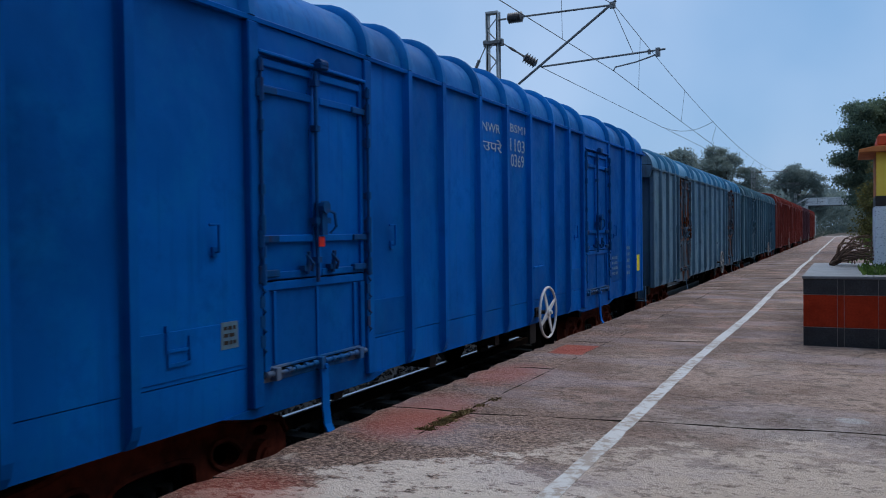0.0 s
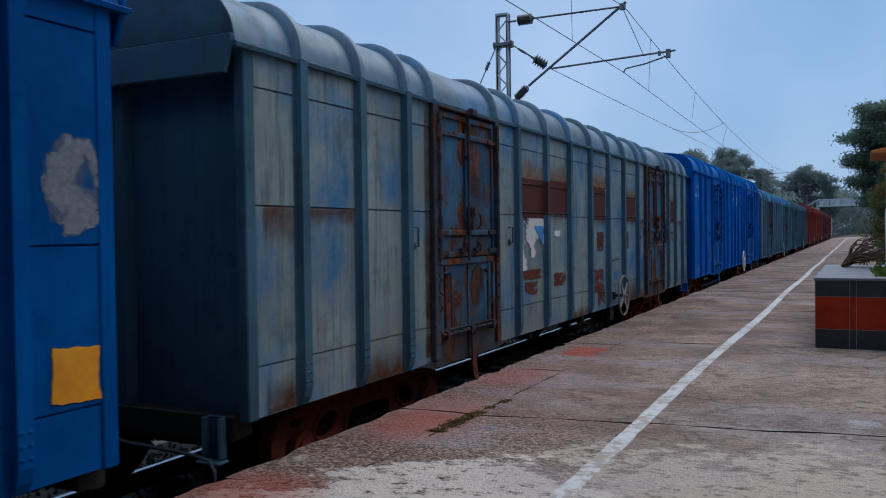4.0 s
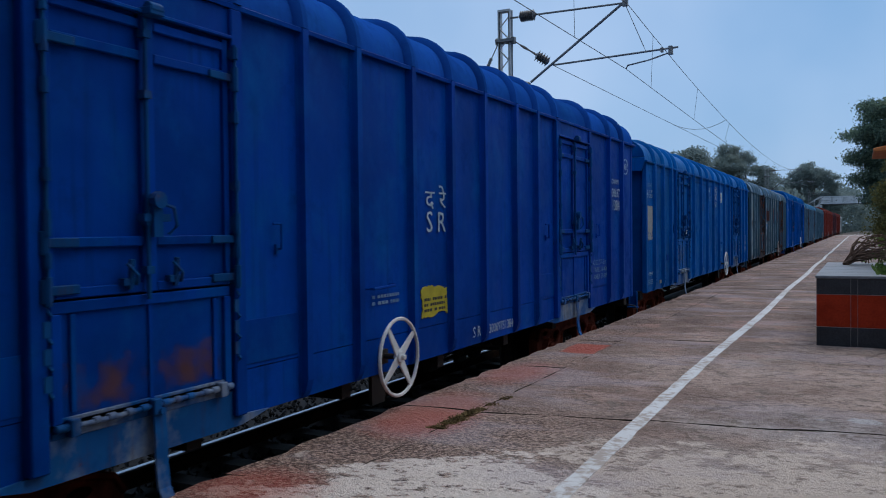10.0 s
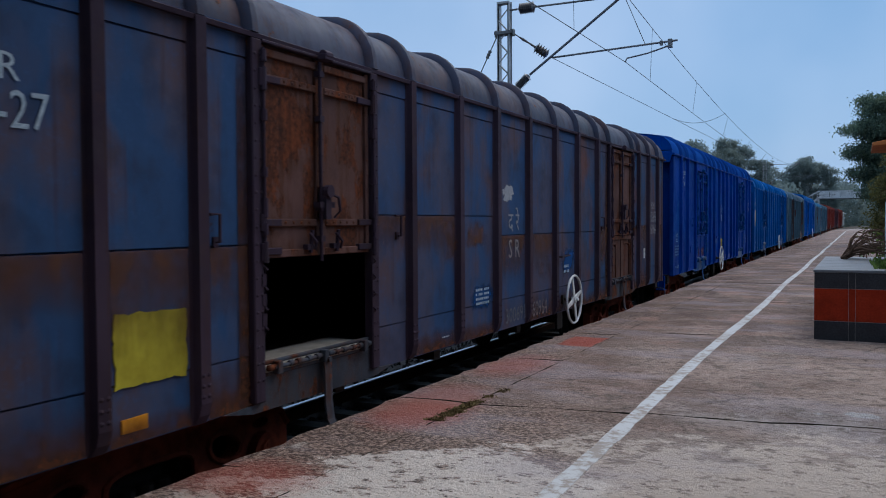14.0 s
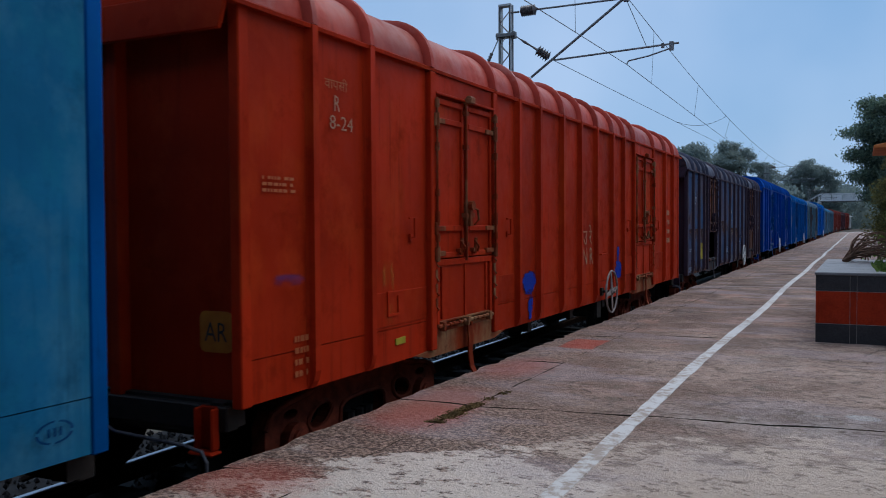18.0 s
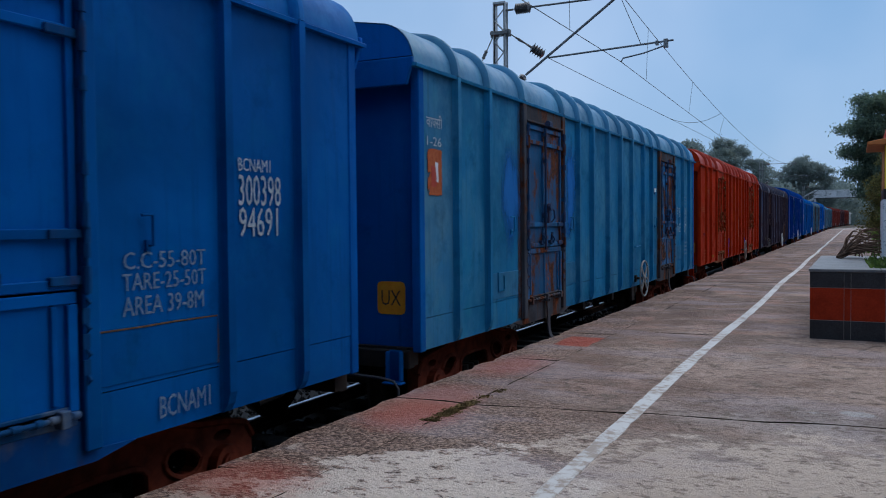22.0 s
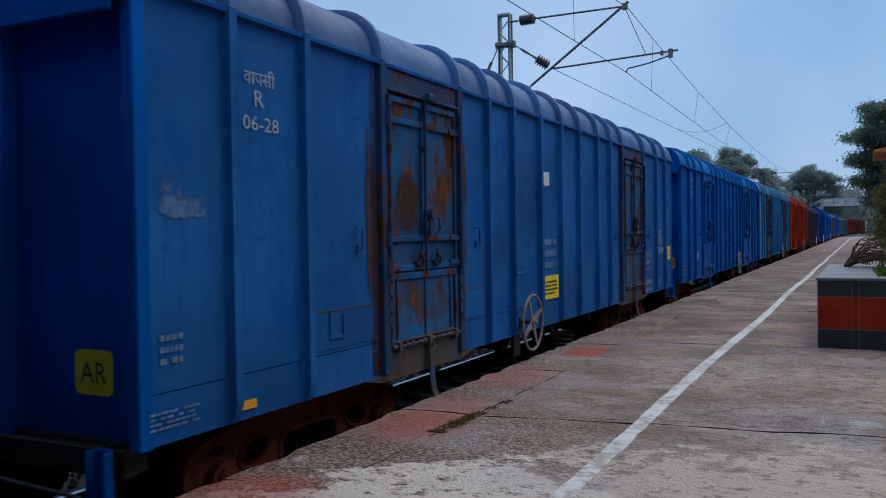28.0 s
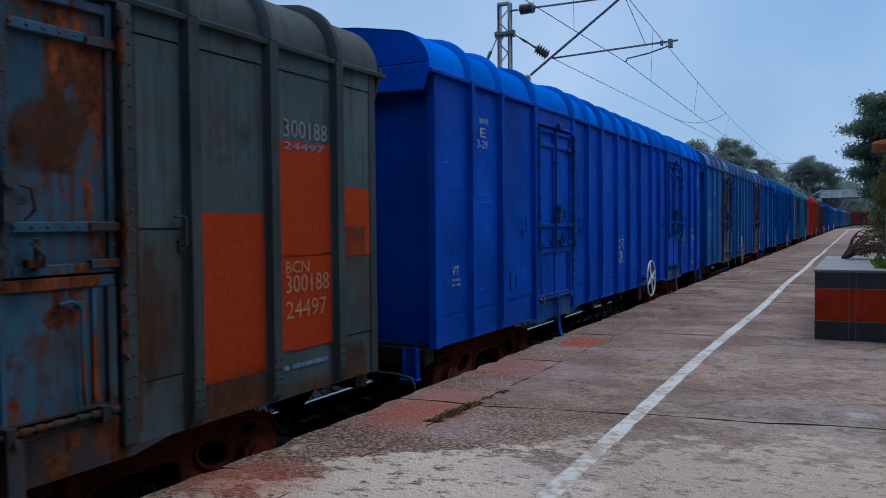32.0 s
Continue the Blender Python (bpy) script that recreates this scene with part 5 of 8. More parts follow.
def terrazzo():
    m, n, l, b = nodes_of("white_speckled_tile")
    v = coords(n, l, (1.0, 1.0, 2.2))
    vo = n.new("ShaderNodeTexVoronoi")
    vo.inputs["Scale"].default_value = 24
    l.new(v, vo.inputs["Vector"])
    f = noise_of(n, l, v, 40, 2)
    spot = ramp(n, l, vo.outputs["Distance"], 0.26, 0.20)
    col = mix(n, l, spot, (0.66, 0.68, 0.70), (0.26, 0.28, 0.31))
    col = mix(n, l, ramp(n, l, f, 0.6, 0.75), col, (0.45, 0.47, 0.50))
    l.new(col, b.inputs["Base Color"])
    b.inputs["Roughness"].default_value = 0.4
    return m


terrazzo_mat = terrazzo()
PX0, PX1, PY0, PY1 = 4.485, 9.0, 10.46, 14.3
grout = plain("pale_grout", (0.22, 0.20, 0.18), (0.34, 0.31, 0.28), 20, 0.9)
planter = tagged(new("platform_planter"), "low planter in black and red granite, grey slab top", "planter")
planter.location = (PX0, PY0, PLAT)
part("core", lambda bm: box(bm, 0.003, PX1 - PX0, 0.003, PY1 - PY0, -0.01, 0.76), grout, planter)
for z0, z1, mt in ((0.0, 0.215, black_gran), (0.22, 0.585, red_gran), (0.59, 0.765, black_gran)):
    x = 0.0
    for w in (0.355, 0.07, 0.345, 0.36, 0.07, 0.36, 0.36, 0.07, 0.36, 0.36, 0.07, 0.36, 0.36, 0.07, 0.36, 0.36):
        part("facing_tile", lambda bm: box(bm, 0, w - 0.004, 0, 0.016, z0, z1), mt, planter, m=pose(x, 0, 0), bevel=0.001, key=("ptile", w, z0))
        x += w
    yy = 0.018
    for i in range(10):
        part("facing_tile", lambda bm: box(bm, 0.0, 0.016, 0, 0.375, z0, z1), mt, planter, m=pose(0, yy, 0), bevel=0.001, key=("ptile_side", z0))
        yy += 0.38
for i in range(5):
    part("top_slab", lambda bm: box(bm, -0.012, 0.72, 0, 0.755, 0.768, 0.80), top_stone, planter, m=pose(0, -0.012 + 0.765 * i, 0), bevel=0.004, key="top_slab")
    for j in range(4):
        if i == 0 or i == 4:
            part("top_slab", lambda bm: box(bm, 0.0, 0.955, 0, 0.755, 0.768, 0.80), top_stone, planter, m=pose(0.725 + j * 0.96, -0.012 + 0.765 * i, 0), bevel=0.004, key="top_slab_b")
part("soil", lambda bm: box(bm, 0.72, PX1 - PX0 - 0.02, 0.75, 3.06, 0.74, 0.785), joint_mat, planter)

kiosk = tagged(new("platform_kiosk"), "small yellow kiosk with white speckled base and orange parapet", "kiosk")
kiosk.location = (5.275, 12.6, PLAT + 0.78)
part("base", lambda bm: box(bm, 0, 2.6, 0, 1.2, -0.03, 0.84), terrazzo_mat, kiosk, bevel=0.004, label="white speckled tile base")
part("band", lambda bm: box(bm, 0.006, 2.594, 0.006, 1.194, 0.84, 0.98), black_band, kiosk)
part("wall", lambda bm: box(bm, 0.02, 2.58, 0.02, 1.18, 0.98, 1.56), yellow_wall, kiosk, label="yellow painted wall")
# brown sheet over the left side wall, giving its shaded look by colour
part("corner_trim", lambda bm: box(bm, 0.012, 0.022, 0.10, 1.19, 0.985, 1.55), brown_trim, kiosk)
part("awning_slab", lambda bm: prism(bm, [(-0.19, 1.56), (-0.19, 1.60), (0.0, 1.635), (2.79, 1.635), (2.79, 1.56)], -0.14, 1.34), brown_trim, kiosk, bevel=0.006, label="brown-edged roof slab")
part("parapet", lambda bm: box(bm, 0.03, 2.57, -0.05, 1.2, 1.635, 1.80), orange_trim, kiosk, bevel=0.03, label="orange-red parapet")


def dry_branches():
    bark = plain("dry_brown_bark", (0.075, 0.042, 0.028), (0.18, 0.105, 0.068), 25, 0.9, relief=0.5)
    r = random.Random(5)
    root = tagged(new("dry_branch_heap"), "heap of dry brown branches lying on the planter", "branch heap")
    root.location = (4.74, 13.6, PLAT + 0.80)
    for i in range(26):
        a = r.uniform(-0.6, 0.5)
        ln = r.uniform(0.35, 0.95)
        y = r.uniform(-0.35, 0.25)
        rise = r.uniform(0.10, 0.48)
        pts = []
        for j in range(8):
            u = j / 7
            pts.append((u * ln + 0.03 * r.uniform(-1, 1), y + a * u * 0.6 + 0.05 * r.uniform(-1, 1), 0.02 + rise * math.sin(min(1.0, u * 1.35) * math.pi * 0.62) * (1 - 0.25 * u) + 0.02 * r.uniform(-1, 1)))
        rad = r.uniform(0.008, 0.018)
        part("branch", lambda bm: tube(bm, pts, [rad * (1 - 0.65 * j / 7) for j in range(8)], 6), bark, root)
    for i in range(9):
        x = r.uniform(0.15, 0.75)
        h = r.uniform(0.2, 0.5)
        y = r.uniform(-0.2, 0.2)
        pts = [(x + 0.05 * j * r.uniform(-0.6, 0.6), y + 0.03 * r.uniform(-1, 1), 0.02 + h * j / 4) for j in range(5)]
        part("branch", lambda bm: tube(bm, pts, [0.011, 0.009, 0.008, 0.006, 0.004], 5), bark, root)


dry_branches()


# ---- foliage ----
def leaf_paint(name, dark, mid, light, warm):
    m, n, l, b = nodes_of(name)
    g = n.new("ShaderNodeNewGeometry")
    r = n.new("ShaderNodeValToRGB")
    cr = r.color_ramp
    cr.elements[0].position, cr.elements[0].color = 0.0, (*dark, 1)
    cr.elements[1].position, cr.elements[1].color = 1.0, (*light, 1)
    e = cr.elements.new(0.55)
    e.color = (*mid, 1)
    l.new(g.outputs["Random Per Island"], r.inputs[0])
    v = coords(n, l, world_space=True)
    big = noise_of(n, l, v, 0.35, 3)
    col = mix(n, l, times(n, l, ramp(n, l, big, 0.52, 0.68), 0.7), r.outputs[0], warm)
    l.new(col, b.inputs["Base Color"])
    b.inputs["Roughness"].default_value = 0.6
    b.inputs["Specular IOR Level"].default_value = 0.25
    tr = n.new("ShaderNodeBsdfTranslucent")
    l.new(col, tr.inputs["Color"])
    ms = n.new("ShaderNodeMixShader")
    ms.inputs[0].default_value = 0.54
    l.new(b.outputs[0], ms.inputs[1])
    l.new(tr.outputs[0], ms.inputs[2])
    l.new(ms.outputs[0], n["Material Output"].inputs["Surface"])
    return m


bark_mat = plain("grey_brown_bark", (0.05, 0.04, 0.03), (0.12, 0.10, 0.08), 8, 0.95, relief=0.6)


def crown_mesh(name, clumps, per, spread, size, seed, flat=0.6):
    """Many folded leaves gathered into clumps."""
    r = np.random.RandomState(seed)
    n = len(clumps) * per
    c = np.repeat(np.array(clumps), per, 0) + r.normal(0, 1, (n, 3)) * np.array([spread, spread, spread * flat])
    u = r.normal(0, 1, (n, 3))
    u /= np.linalg.norm(u, axis=1)[:, None]
    w = np.cross(u, r.normal(0, 1, (n, 3)))
    w /= np.linalg.norm(w, axis=1)[:, None]
    nn = np.cross(u, w)
    s = (size * r.uniform(0.6, 1.3, n))[:, None]
    a = c - u * s
    b = c + w * s * 0.45 + nn * s * 0.15
    d = c + u * s
    e = c - w * s * 0.45 + nn * s * 0.15
    v = np.stack([a, b, d, e], 1).reshape(-1, 3)
    i = 4 * np.arange(n)[:, None]
    f = np.concatenate([i + np.array([[0, 1, 2]]), i + np.array([[0, 2, 3]])], 0)
    me = bpy.data.meshes.new(name)
    me.from_pydata(v.tolist(), [], f.tolist())
    return me


def tree(name, label, base, lobes, count, per, spread, size, leaf, seed, trunk_r=0.3, limbs=9, category="tree"):
    """Trunk and limbs that reach into a crown of clumps; lobes are x, y, z, rx, ry, rz from the base."""
    r = random.Random(seed)
    root = tagged(new(name), label, category)
    root.location = base
    clumps = []
    vol = [l_[3] * l_[4] * l_[5] for l_ in lobes]
    for lobe, vv in zip(lobes, vol):
        for _ in range(max(3, int(count * vv / sum(vol)))):
            while True:
                p = Vector((r.uniform(-1, 1), r.uniform(-1, 1), r.uniform(-1, 1)))
                if 0.25 < p.length < 1.0:
                    break
            p = p * (0.72 + 0.34 * noise.noise(p * 1.7 + Vector((seed, 0, 0))) + 0.12)
            clumps.append((lobe[0] + p.x * lobe[3], lobe[1] + p.y * lobe[4], lobe[2] + p.z * lobe[5]))
    top = max(l_[2] for l_ in lobes)

    def wood(bm):
        fork = Vector((0, 0, top * 0.42))
        tube(bm, [(0, 0, -0.3), (0.04 * top, 0, top * 0.2), fork], [trunk_r, trunk_r * 0.8, trunk_r * 0.65], 9)
    part("trunk", wood, bark_mat, root)
    picks = r.sample(clumps, min(limbs, len(clumps)))

    def limb_set(bm, c):
        fork = Vector((0, 0, top * 0.40))
        c = Vector(c)
        midp = fork.lerp(c, 0.5) + Vector((r.uniform(-0.3, 0.3), r.uniform(-0.3, 0.3), 0.35))
        tube(bm, [fork, midp, c], [trunk_r * 0.5, trunk_r * 0.28, trunk_r * 0.08], 6)
    for c in picks:
        part("limb", lambda bm: limb_set(bm, c), bark_mat, root)
    me = crown_mesh("crown", clumps, per, spread, size, seed)
    link_part("crown", me, leaf, root)
    return root


leaf_near = leaf_paint("dark_green_leaves", (0.055, 0.092, 0.075), (0.10, 0.155, 0.115), (0.17, 0.235, 0.16), (0.15, 0.195, 0.11))
# far leaves: distance haze is put into the colour, paler than real foliage
leaf_far = leaf_paint("haze_paled_leaves", (0.160, 0.212, 0.206), (0.192, 0.248, 0.236), (0.230, 0.287, 0.268), (0.212, 0.255, 0.218))
leaf_warm = leaf_paint("yellow_green_feathery_leaves", (0.05, 0.055, 0.018), (0.10, 0.10, 0.034), (0.18, 0.16, 0.05), (0.17, 0.125, 0.035))
leaf_bush = leaf_paint("fresh_green_leaves", (0.03, 0.06, 0.015), (0.06, 0.11, 0.025), (0.12, 0.19, 0.045), (0.16, 0.17, 0.03))

tree("platform_tree", "large dark green tree with tiered boughs overhanging the platform", (9.55, 50.0, 0.7),
     [(0.2, 0.4, 5.6, 3.6, 3.2, 2.6), (0.6, 0, 7.9, 4.4, 3.2, 1.1), (-2.7, 0, 7.45, 3.0, 2.4, 0.72), (-3.5, 0, 6.2, 2.9, 2.2, 0.50), (-3.3, 0.2, 5.0, 2.7, 2.2, 0.50),
      (-3.4, 0, 3.95, 2.7, 2.2, 0.42), (-2.9, 0, 3.0, 2.5, 2.2, 0.62), (-1.9, 0, 2.2, 2.4, 2.2, 0.6), (-1.9, 0.6, 5.0, 3.1, 2.4, 2.9), (-2.6, 0.8, 6.0, 2.9, 2.0, 1.8), (-2.4, 0.8, 3.6, 2.8, 2.0, 1.3)], 1250, 200, 0.25, 0.074, leaf_near, 3, 0.4, 22)
tree("platform_shrub", "feathery yellow-green shrub beside the platform", (6.3, 34.0, 0.75), [(0, 0, 1.3, 1.3, 1.3, 1.0), (0.1, 0.3, 2.4, 1.2, 1.2, 1.0), (0.3, 0.2, 3.5, 1.0, 1.0, 0.8)], 190, 130, 0.20, 0.055, leaf_warm, 6, 0.06, 12, "shrub")
tree("platform_bush", "low fresh green bush at the platform's edge", (5.85, 20.0, 0.75), [(0, 0, 0.9, 0.55, 0.6, 0.6), (0.3, 0.2, 1.7, 0.6, 0.6, 0.7)], 60, 90, 0.13, 0.06, leaf_bush, 8, 0.04, 7, "bush")
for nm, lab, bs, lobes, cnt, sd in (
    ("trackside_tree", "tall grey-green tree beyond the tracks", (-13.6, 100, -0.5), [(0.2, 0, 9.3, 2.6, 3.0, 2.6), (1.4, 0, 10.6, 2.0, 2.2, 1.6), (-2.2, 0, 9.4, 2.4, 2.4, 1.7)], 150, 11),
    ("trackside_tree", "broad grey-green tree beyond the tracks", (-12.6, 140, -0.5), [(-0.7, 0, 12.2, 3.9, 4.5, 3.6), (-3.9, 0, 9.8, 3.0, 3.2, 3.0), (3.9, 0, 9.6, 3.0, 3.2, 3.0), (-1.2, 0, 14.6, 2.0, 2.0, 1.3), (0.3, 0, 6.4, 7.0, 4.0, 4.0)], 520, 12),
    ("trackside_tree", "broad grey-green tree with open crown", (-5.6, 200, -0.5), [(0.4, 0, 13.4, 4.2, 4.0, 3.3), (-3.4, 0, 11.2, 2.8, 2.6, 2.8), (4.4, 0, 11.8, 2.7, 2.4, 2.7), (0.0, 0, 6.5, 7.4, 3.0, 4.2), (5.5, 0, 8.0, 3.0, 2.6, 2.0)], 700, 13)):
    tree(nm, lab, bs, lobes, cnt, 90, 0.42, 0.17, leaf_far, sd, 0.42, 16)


def planter_grass():
    r = np.random.RandomState(12)
    n = 2600
    c = np.stack([5.08 + r.beta(1.3, 1.6, n) * 2.6, 10.75 + r.uniform(0, 1.7, n), np.full(n, PLAT + 0.785)], 1)
    d = np.stack([r.normal(0, 0.55, n), r.normal(0, 0.55, n), r.uniform(0.5, 1.2, n)], 1) * r.uniform(0.05, 0.13, (n, 1))
    w = r.normal(0, 0.010, (n, 3))
    v = np.stack([c - w, c + w, c + d * 0.6 + w, c + d], 1).reshape(-1, 3)
    i = 4 * np.arange(n)[:, None]
    me = bpy.data.meshes.new("planter_grass")
    me.from_pydata(v.tolist(), [], np.concatenate([i + np.array([[0, 1, 2]]), i + np.array([[0, 2, 3]])]).tolist())
    me.materials.append(leaf_bush)
    tagged(new("planter_grass", me), "short yellow-green grass growing in the planter", "grass", kind="stuff")


planter_grass()

# ---- overhead line ----
def mast(base, label, detail=True):
    """A lattice mast of two channels laced together."""
    root = tagged(new("overhead_line_mast"), label, "catenary mast")
    root.location = base
    H = 8.14
    for x in (-0.125, 0.125):
        part("channel", lambda bm: (box(bm, -0.012, 0.012, -0.09, 0.09, 0, H), box(bm, -0.04, 0.012, -0.09, -0.078, 0, H), box(bm, -0.04, 0.012, 0.078, 0.09, 0, H)), galv, root, m=pose(x, 0, 0) if x < 0 else pose(x, 0, 0, 0, 0, 180), key="channel")
    z, flip = 0.4, 1
    while z < H - 0.25:
        part("lacing_bar", lambda bm: tube(bm, [(-0.12, -0.085, 0), (0.12, -0.085, 0.26)], 0.020, 4), galv, root, m=pose(0, 0, z) if flip > 0 else Matrix.Translation((0, 0, z)) @ Matrix.Diagonal((-1, 1, 1, 1)), key="lacing")
        z += 0.26
        flip = -flip
    part("cap", lambda bm: box(bm, -0.145, 0.145, -0.10, 0.10, H - 0.05, H), galv, root, key="mast_cap")
    for zc in (7.38, 5.9):
        part("clamp", lambda bm: (box(bm, -0.22, 0.22, -0.14, 0.14, -0.04, 0.04), box(bm, -0.24, -0.17, -0.06, 0.06, -0.08, 0.08), box(bm, 0.17, 0.26, -0.06, 0.06, -0.08, 0.08)), dark_galv, root, m=pose(0, 0, zc), key="mast_clamp", bevel=0.006)
    return root


def insulator(bm, a, b, sheds=7, r=0.10):
    a, b = Vector(a), Vector(b)
    d = (b - a).normalized()
    pts, radii, core = [a], [0.035], max(0.036, 0.6 * r)
    for i in range(sheds):
        c = a.lerp(b, 0.12 + 0.76 * i / (sheds - 1))
        pts += [c - d * 0.018, c, c + d * 0.020]
        radii += [core, r, core]
    tube(bm, pts + [b], radii + [0.035], 12)


def cantilever(parent, o):
    """Stay, bracket and registration tubes in the mast's plane; o is the mast's foot."""
    def P(x, z):
        return (x - o[0], 0.0, z - o[2])
    part("insulator", lambda bm: insulator(bm, P(-2.52, 7.33), P(-2.10, 7.335), 7, 0.135), porcelain, parent, label="ribbed brown-grey insulator")
    part("insulator", lambda bm: insulator(bm, P(-2.58, 5.43), P(-2.26, 5.71), 9, 0.115), porcelain, parent, label="ribbed brown-grey insulator")
    part("stay_end", lambda bm: tube(bm, [P(-2.75, 7.33), P(-2.55, 7.33)], 0.025, 8), dark_galv, parent)
    part("stay_tube", lambda bm: tube(bm, [P(-2.16, 7.335), P(0.10, 7.335)], 0.024, 8), dark_galv, parent)
    part("bracket_end", lambda bm: tube(bm, [P(-2.80, 5.26), P(-2.60, 5.42)], 0.03, 8), dark_galv, parent)
    part("bracket_tube", lambda bm: tube(bm, [P(-2.24, 5.72), P(0.16, 7.43)], 0.030, 8), dark_galv, parent)
    part("registration_tube", lambda bm: (tube(bm, [P(-1.66, 6.08), P(1.27, 6.20)], 0.024, 8)), dark_galv, parent)
    part("steady_arm", lambda bm: tube(bm, [P(1.10, 6.10), P(0.60, 5.97), P(0.13, 5.90), P(0.09, 5.82)], 0.018, 8), dark_galv, parent)
    part("arm_clamp", lambda bm: box(bm, 1.06 - o[0], 1.15 - o[0], -0.05, 0.05, 6.05 - o[2], 6.24 - o[2]), dark_galv, parent)
    part("arm_clamp", lambda bm: box(bm, 0.88 - o[0], 0.94 - o[0], -0.04, 0.04, 6.12 - o[2], 6.22 - o[2]), dark_galv, parent)
    part("catenary_clamp", lambda bm: (box(bm, 0.02 - o[0], 0.14 - o[0], -0.05, 0.05, 7.26 - o[2], 7.40 - o[2]),), dark_galv, parent)
    part("drop_wire", lambda bm: tube(bm, [P(0.08, 7.30), P(0.55, 6.17)], 0.008, 5), copper, parent)


MX, MY, MZ = -2.895, 19.3, -0.60
m1 = mast((MX, MY, MZ), "grey galvanised lattice mast behind the train carrying the overhead line")
cantilever(m1, (MX, MY, MZ))
part("stay_insulator", lambda bm: (insulator(bm, (0.72, 0.21, 7.02), (1.00, 0.33, 6.82), 5, 0.15), tube(bm, [(0.16, 0.0, 7.42), (0.36, 0.07, 7.27)], 0.014, 6), tube(bm, [(0.36, 0.07, 7.27), (0.46, 0.11, 7.20), (0.58, 0.15, 7.12), (0.72, 0.21, 7.02)], [0.02, 0.035, 0.02, 0.03], 6)), porcelain, m1)
part("guy_wire", lambda bm: (tube(bm, [(-0.16, 0, 7.40), (-0.62, -0.2, 6.3), (-2.6, -1.0, 1.2)], 0.014, 6), insulator(bm, (-0.34, -0.08, 6.98), (-0.42, -0.11, 6.79), 3, 0.05)), dark_galv, m1)
m2 = mast((-3.0, 84.0, MZ), "grey lattice mast farther along the line")
cantilever(m2, (MX, MY, MZ))
m3 = mast((-2.6, 148.0, MZ), "distant grey lattice mast")
cantilever(m3, (MX, MY, MZ))


def wire(name, fn, ys, r, label):
    bm = bmesh.new()
    tube(bm, [fn(y) for y in ys], r, 5)
    me = bpy.data.meshes.new(name)
    bm.to_mesh(me)
    bm.free()
    me.materials.append(copper)
    return tagged(new(name, me), label, "overhead wire")


def contact(y):
    if y < MY:
        return (0.09 + 0.12 * (MY - y) / 60, y, 5.82 - 0.26 * math.sin(min(1.0, (MY - y) / 64) * math.pi))
    if y < 84:
        u = (y - MY) / 64.7
        return (0.09 * (1 - u) - 0.55 * u, y, 5.82 - 0.24 * math.sin(u * math.pi) - 0.1 * u)
    return (bend(y) + 0.1, y, 5.72)


def messenger(y):
    if y < MY:
        return (0.08, y, 6.06 + 1.26 * ((y + 12.4) / 31.7) ** 2)
    x = contact(y)[0]
    if y < 84:
        return (0.12 - 0.003 * max(0.0, y - 50), y, 6.08 + 1.24 * ((y - 51.5) / 32.2) ** 2)
    return (x, y, 6.06 + 1.26 * ((y - 116.0) / 32.0) ** 2)


ys = [-40, -25, -12, 0, 6, 12, 16, MY, 22, 26, 30, 34, 38, 42, 46, 50, 55, 60, 66, 72, 78, 84, 95, 105, 116, 127, 138, 148]
wire("contact_wire", contact, ys, 0.0080, "dark contact wire over the track")
wire("messenger_wire", messenger, ys, 0.0080, "dark messenger wire sagging between masts")
for y in (9.0, 15.4, 22.0, 28.6, 36.0, 44.0, 52.0, 60.0, 70.0):
    a, b = contact(y), messenger(y)
    wire("dropper", lambda u: (a[0] + (b[0] - a[0]) * u, y, a[2] + (b[2] - a[2]) * u), [0, 1], 0.0050, "thin dropper between messenger and contact wire")
wire("anchor_wire", lambda u: (-1.83 - 0.6 * u, 19.66 + 64 * u, 6.17 + 0.85 * u), [0, 0.1, 0.2, 0.3, 0.45, 0.6, 0.8, 1.0], 0.0085, "dark wire anchored to the mast through an insulator")
wire("jumper_wire", lambda u: (-1.96 + 2.07 * u, 33.6 + 1.7 * u, 6.36 + 0.09 * u - 1.5 * u * (1 - u)), [0, 0.15, 0.3, 0.45, 0.6, 0.75, 0.9, 1.0], 0.0080, "looped jumper between wires")


# ---- footbridge and far background ----
bridge_paint = plain("pale_grey_bridge_paint", (0.40, 0.42, 0.43), (0.55, 0.57, 0.58), 3, 0.7)
bridge_dark = plain("dark_bridge_deck", (0.08, 0.085, 0.09), (0.14, 0.145, 0.15), 3, 0.8)


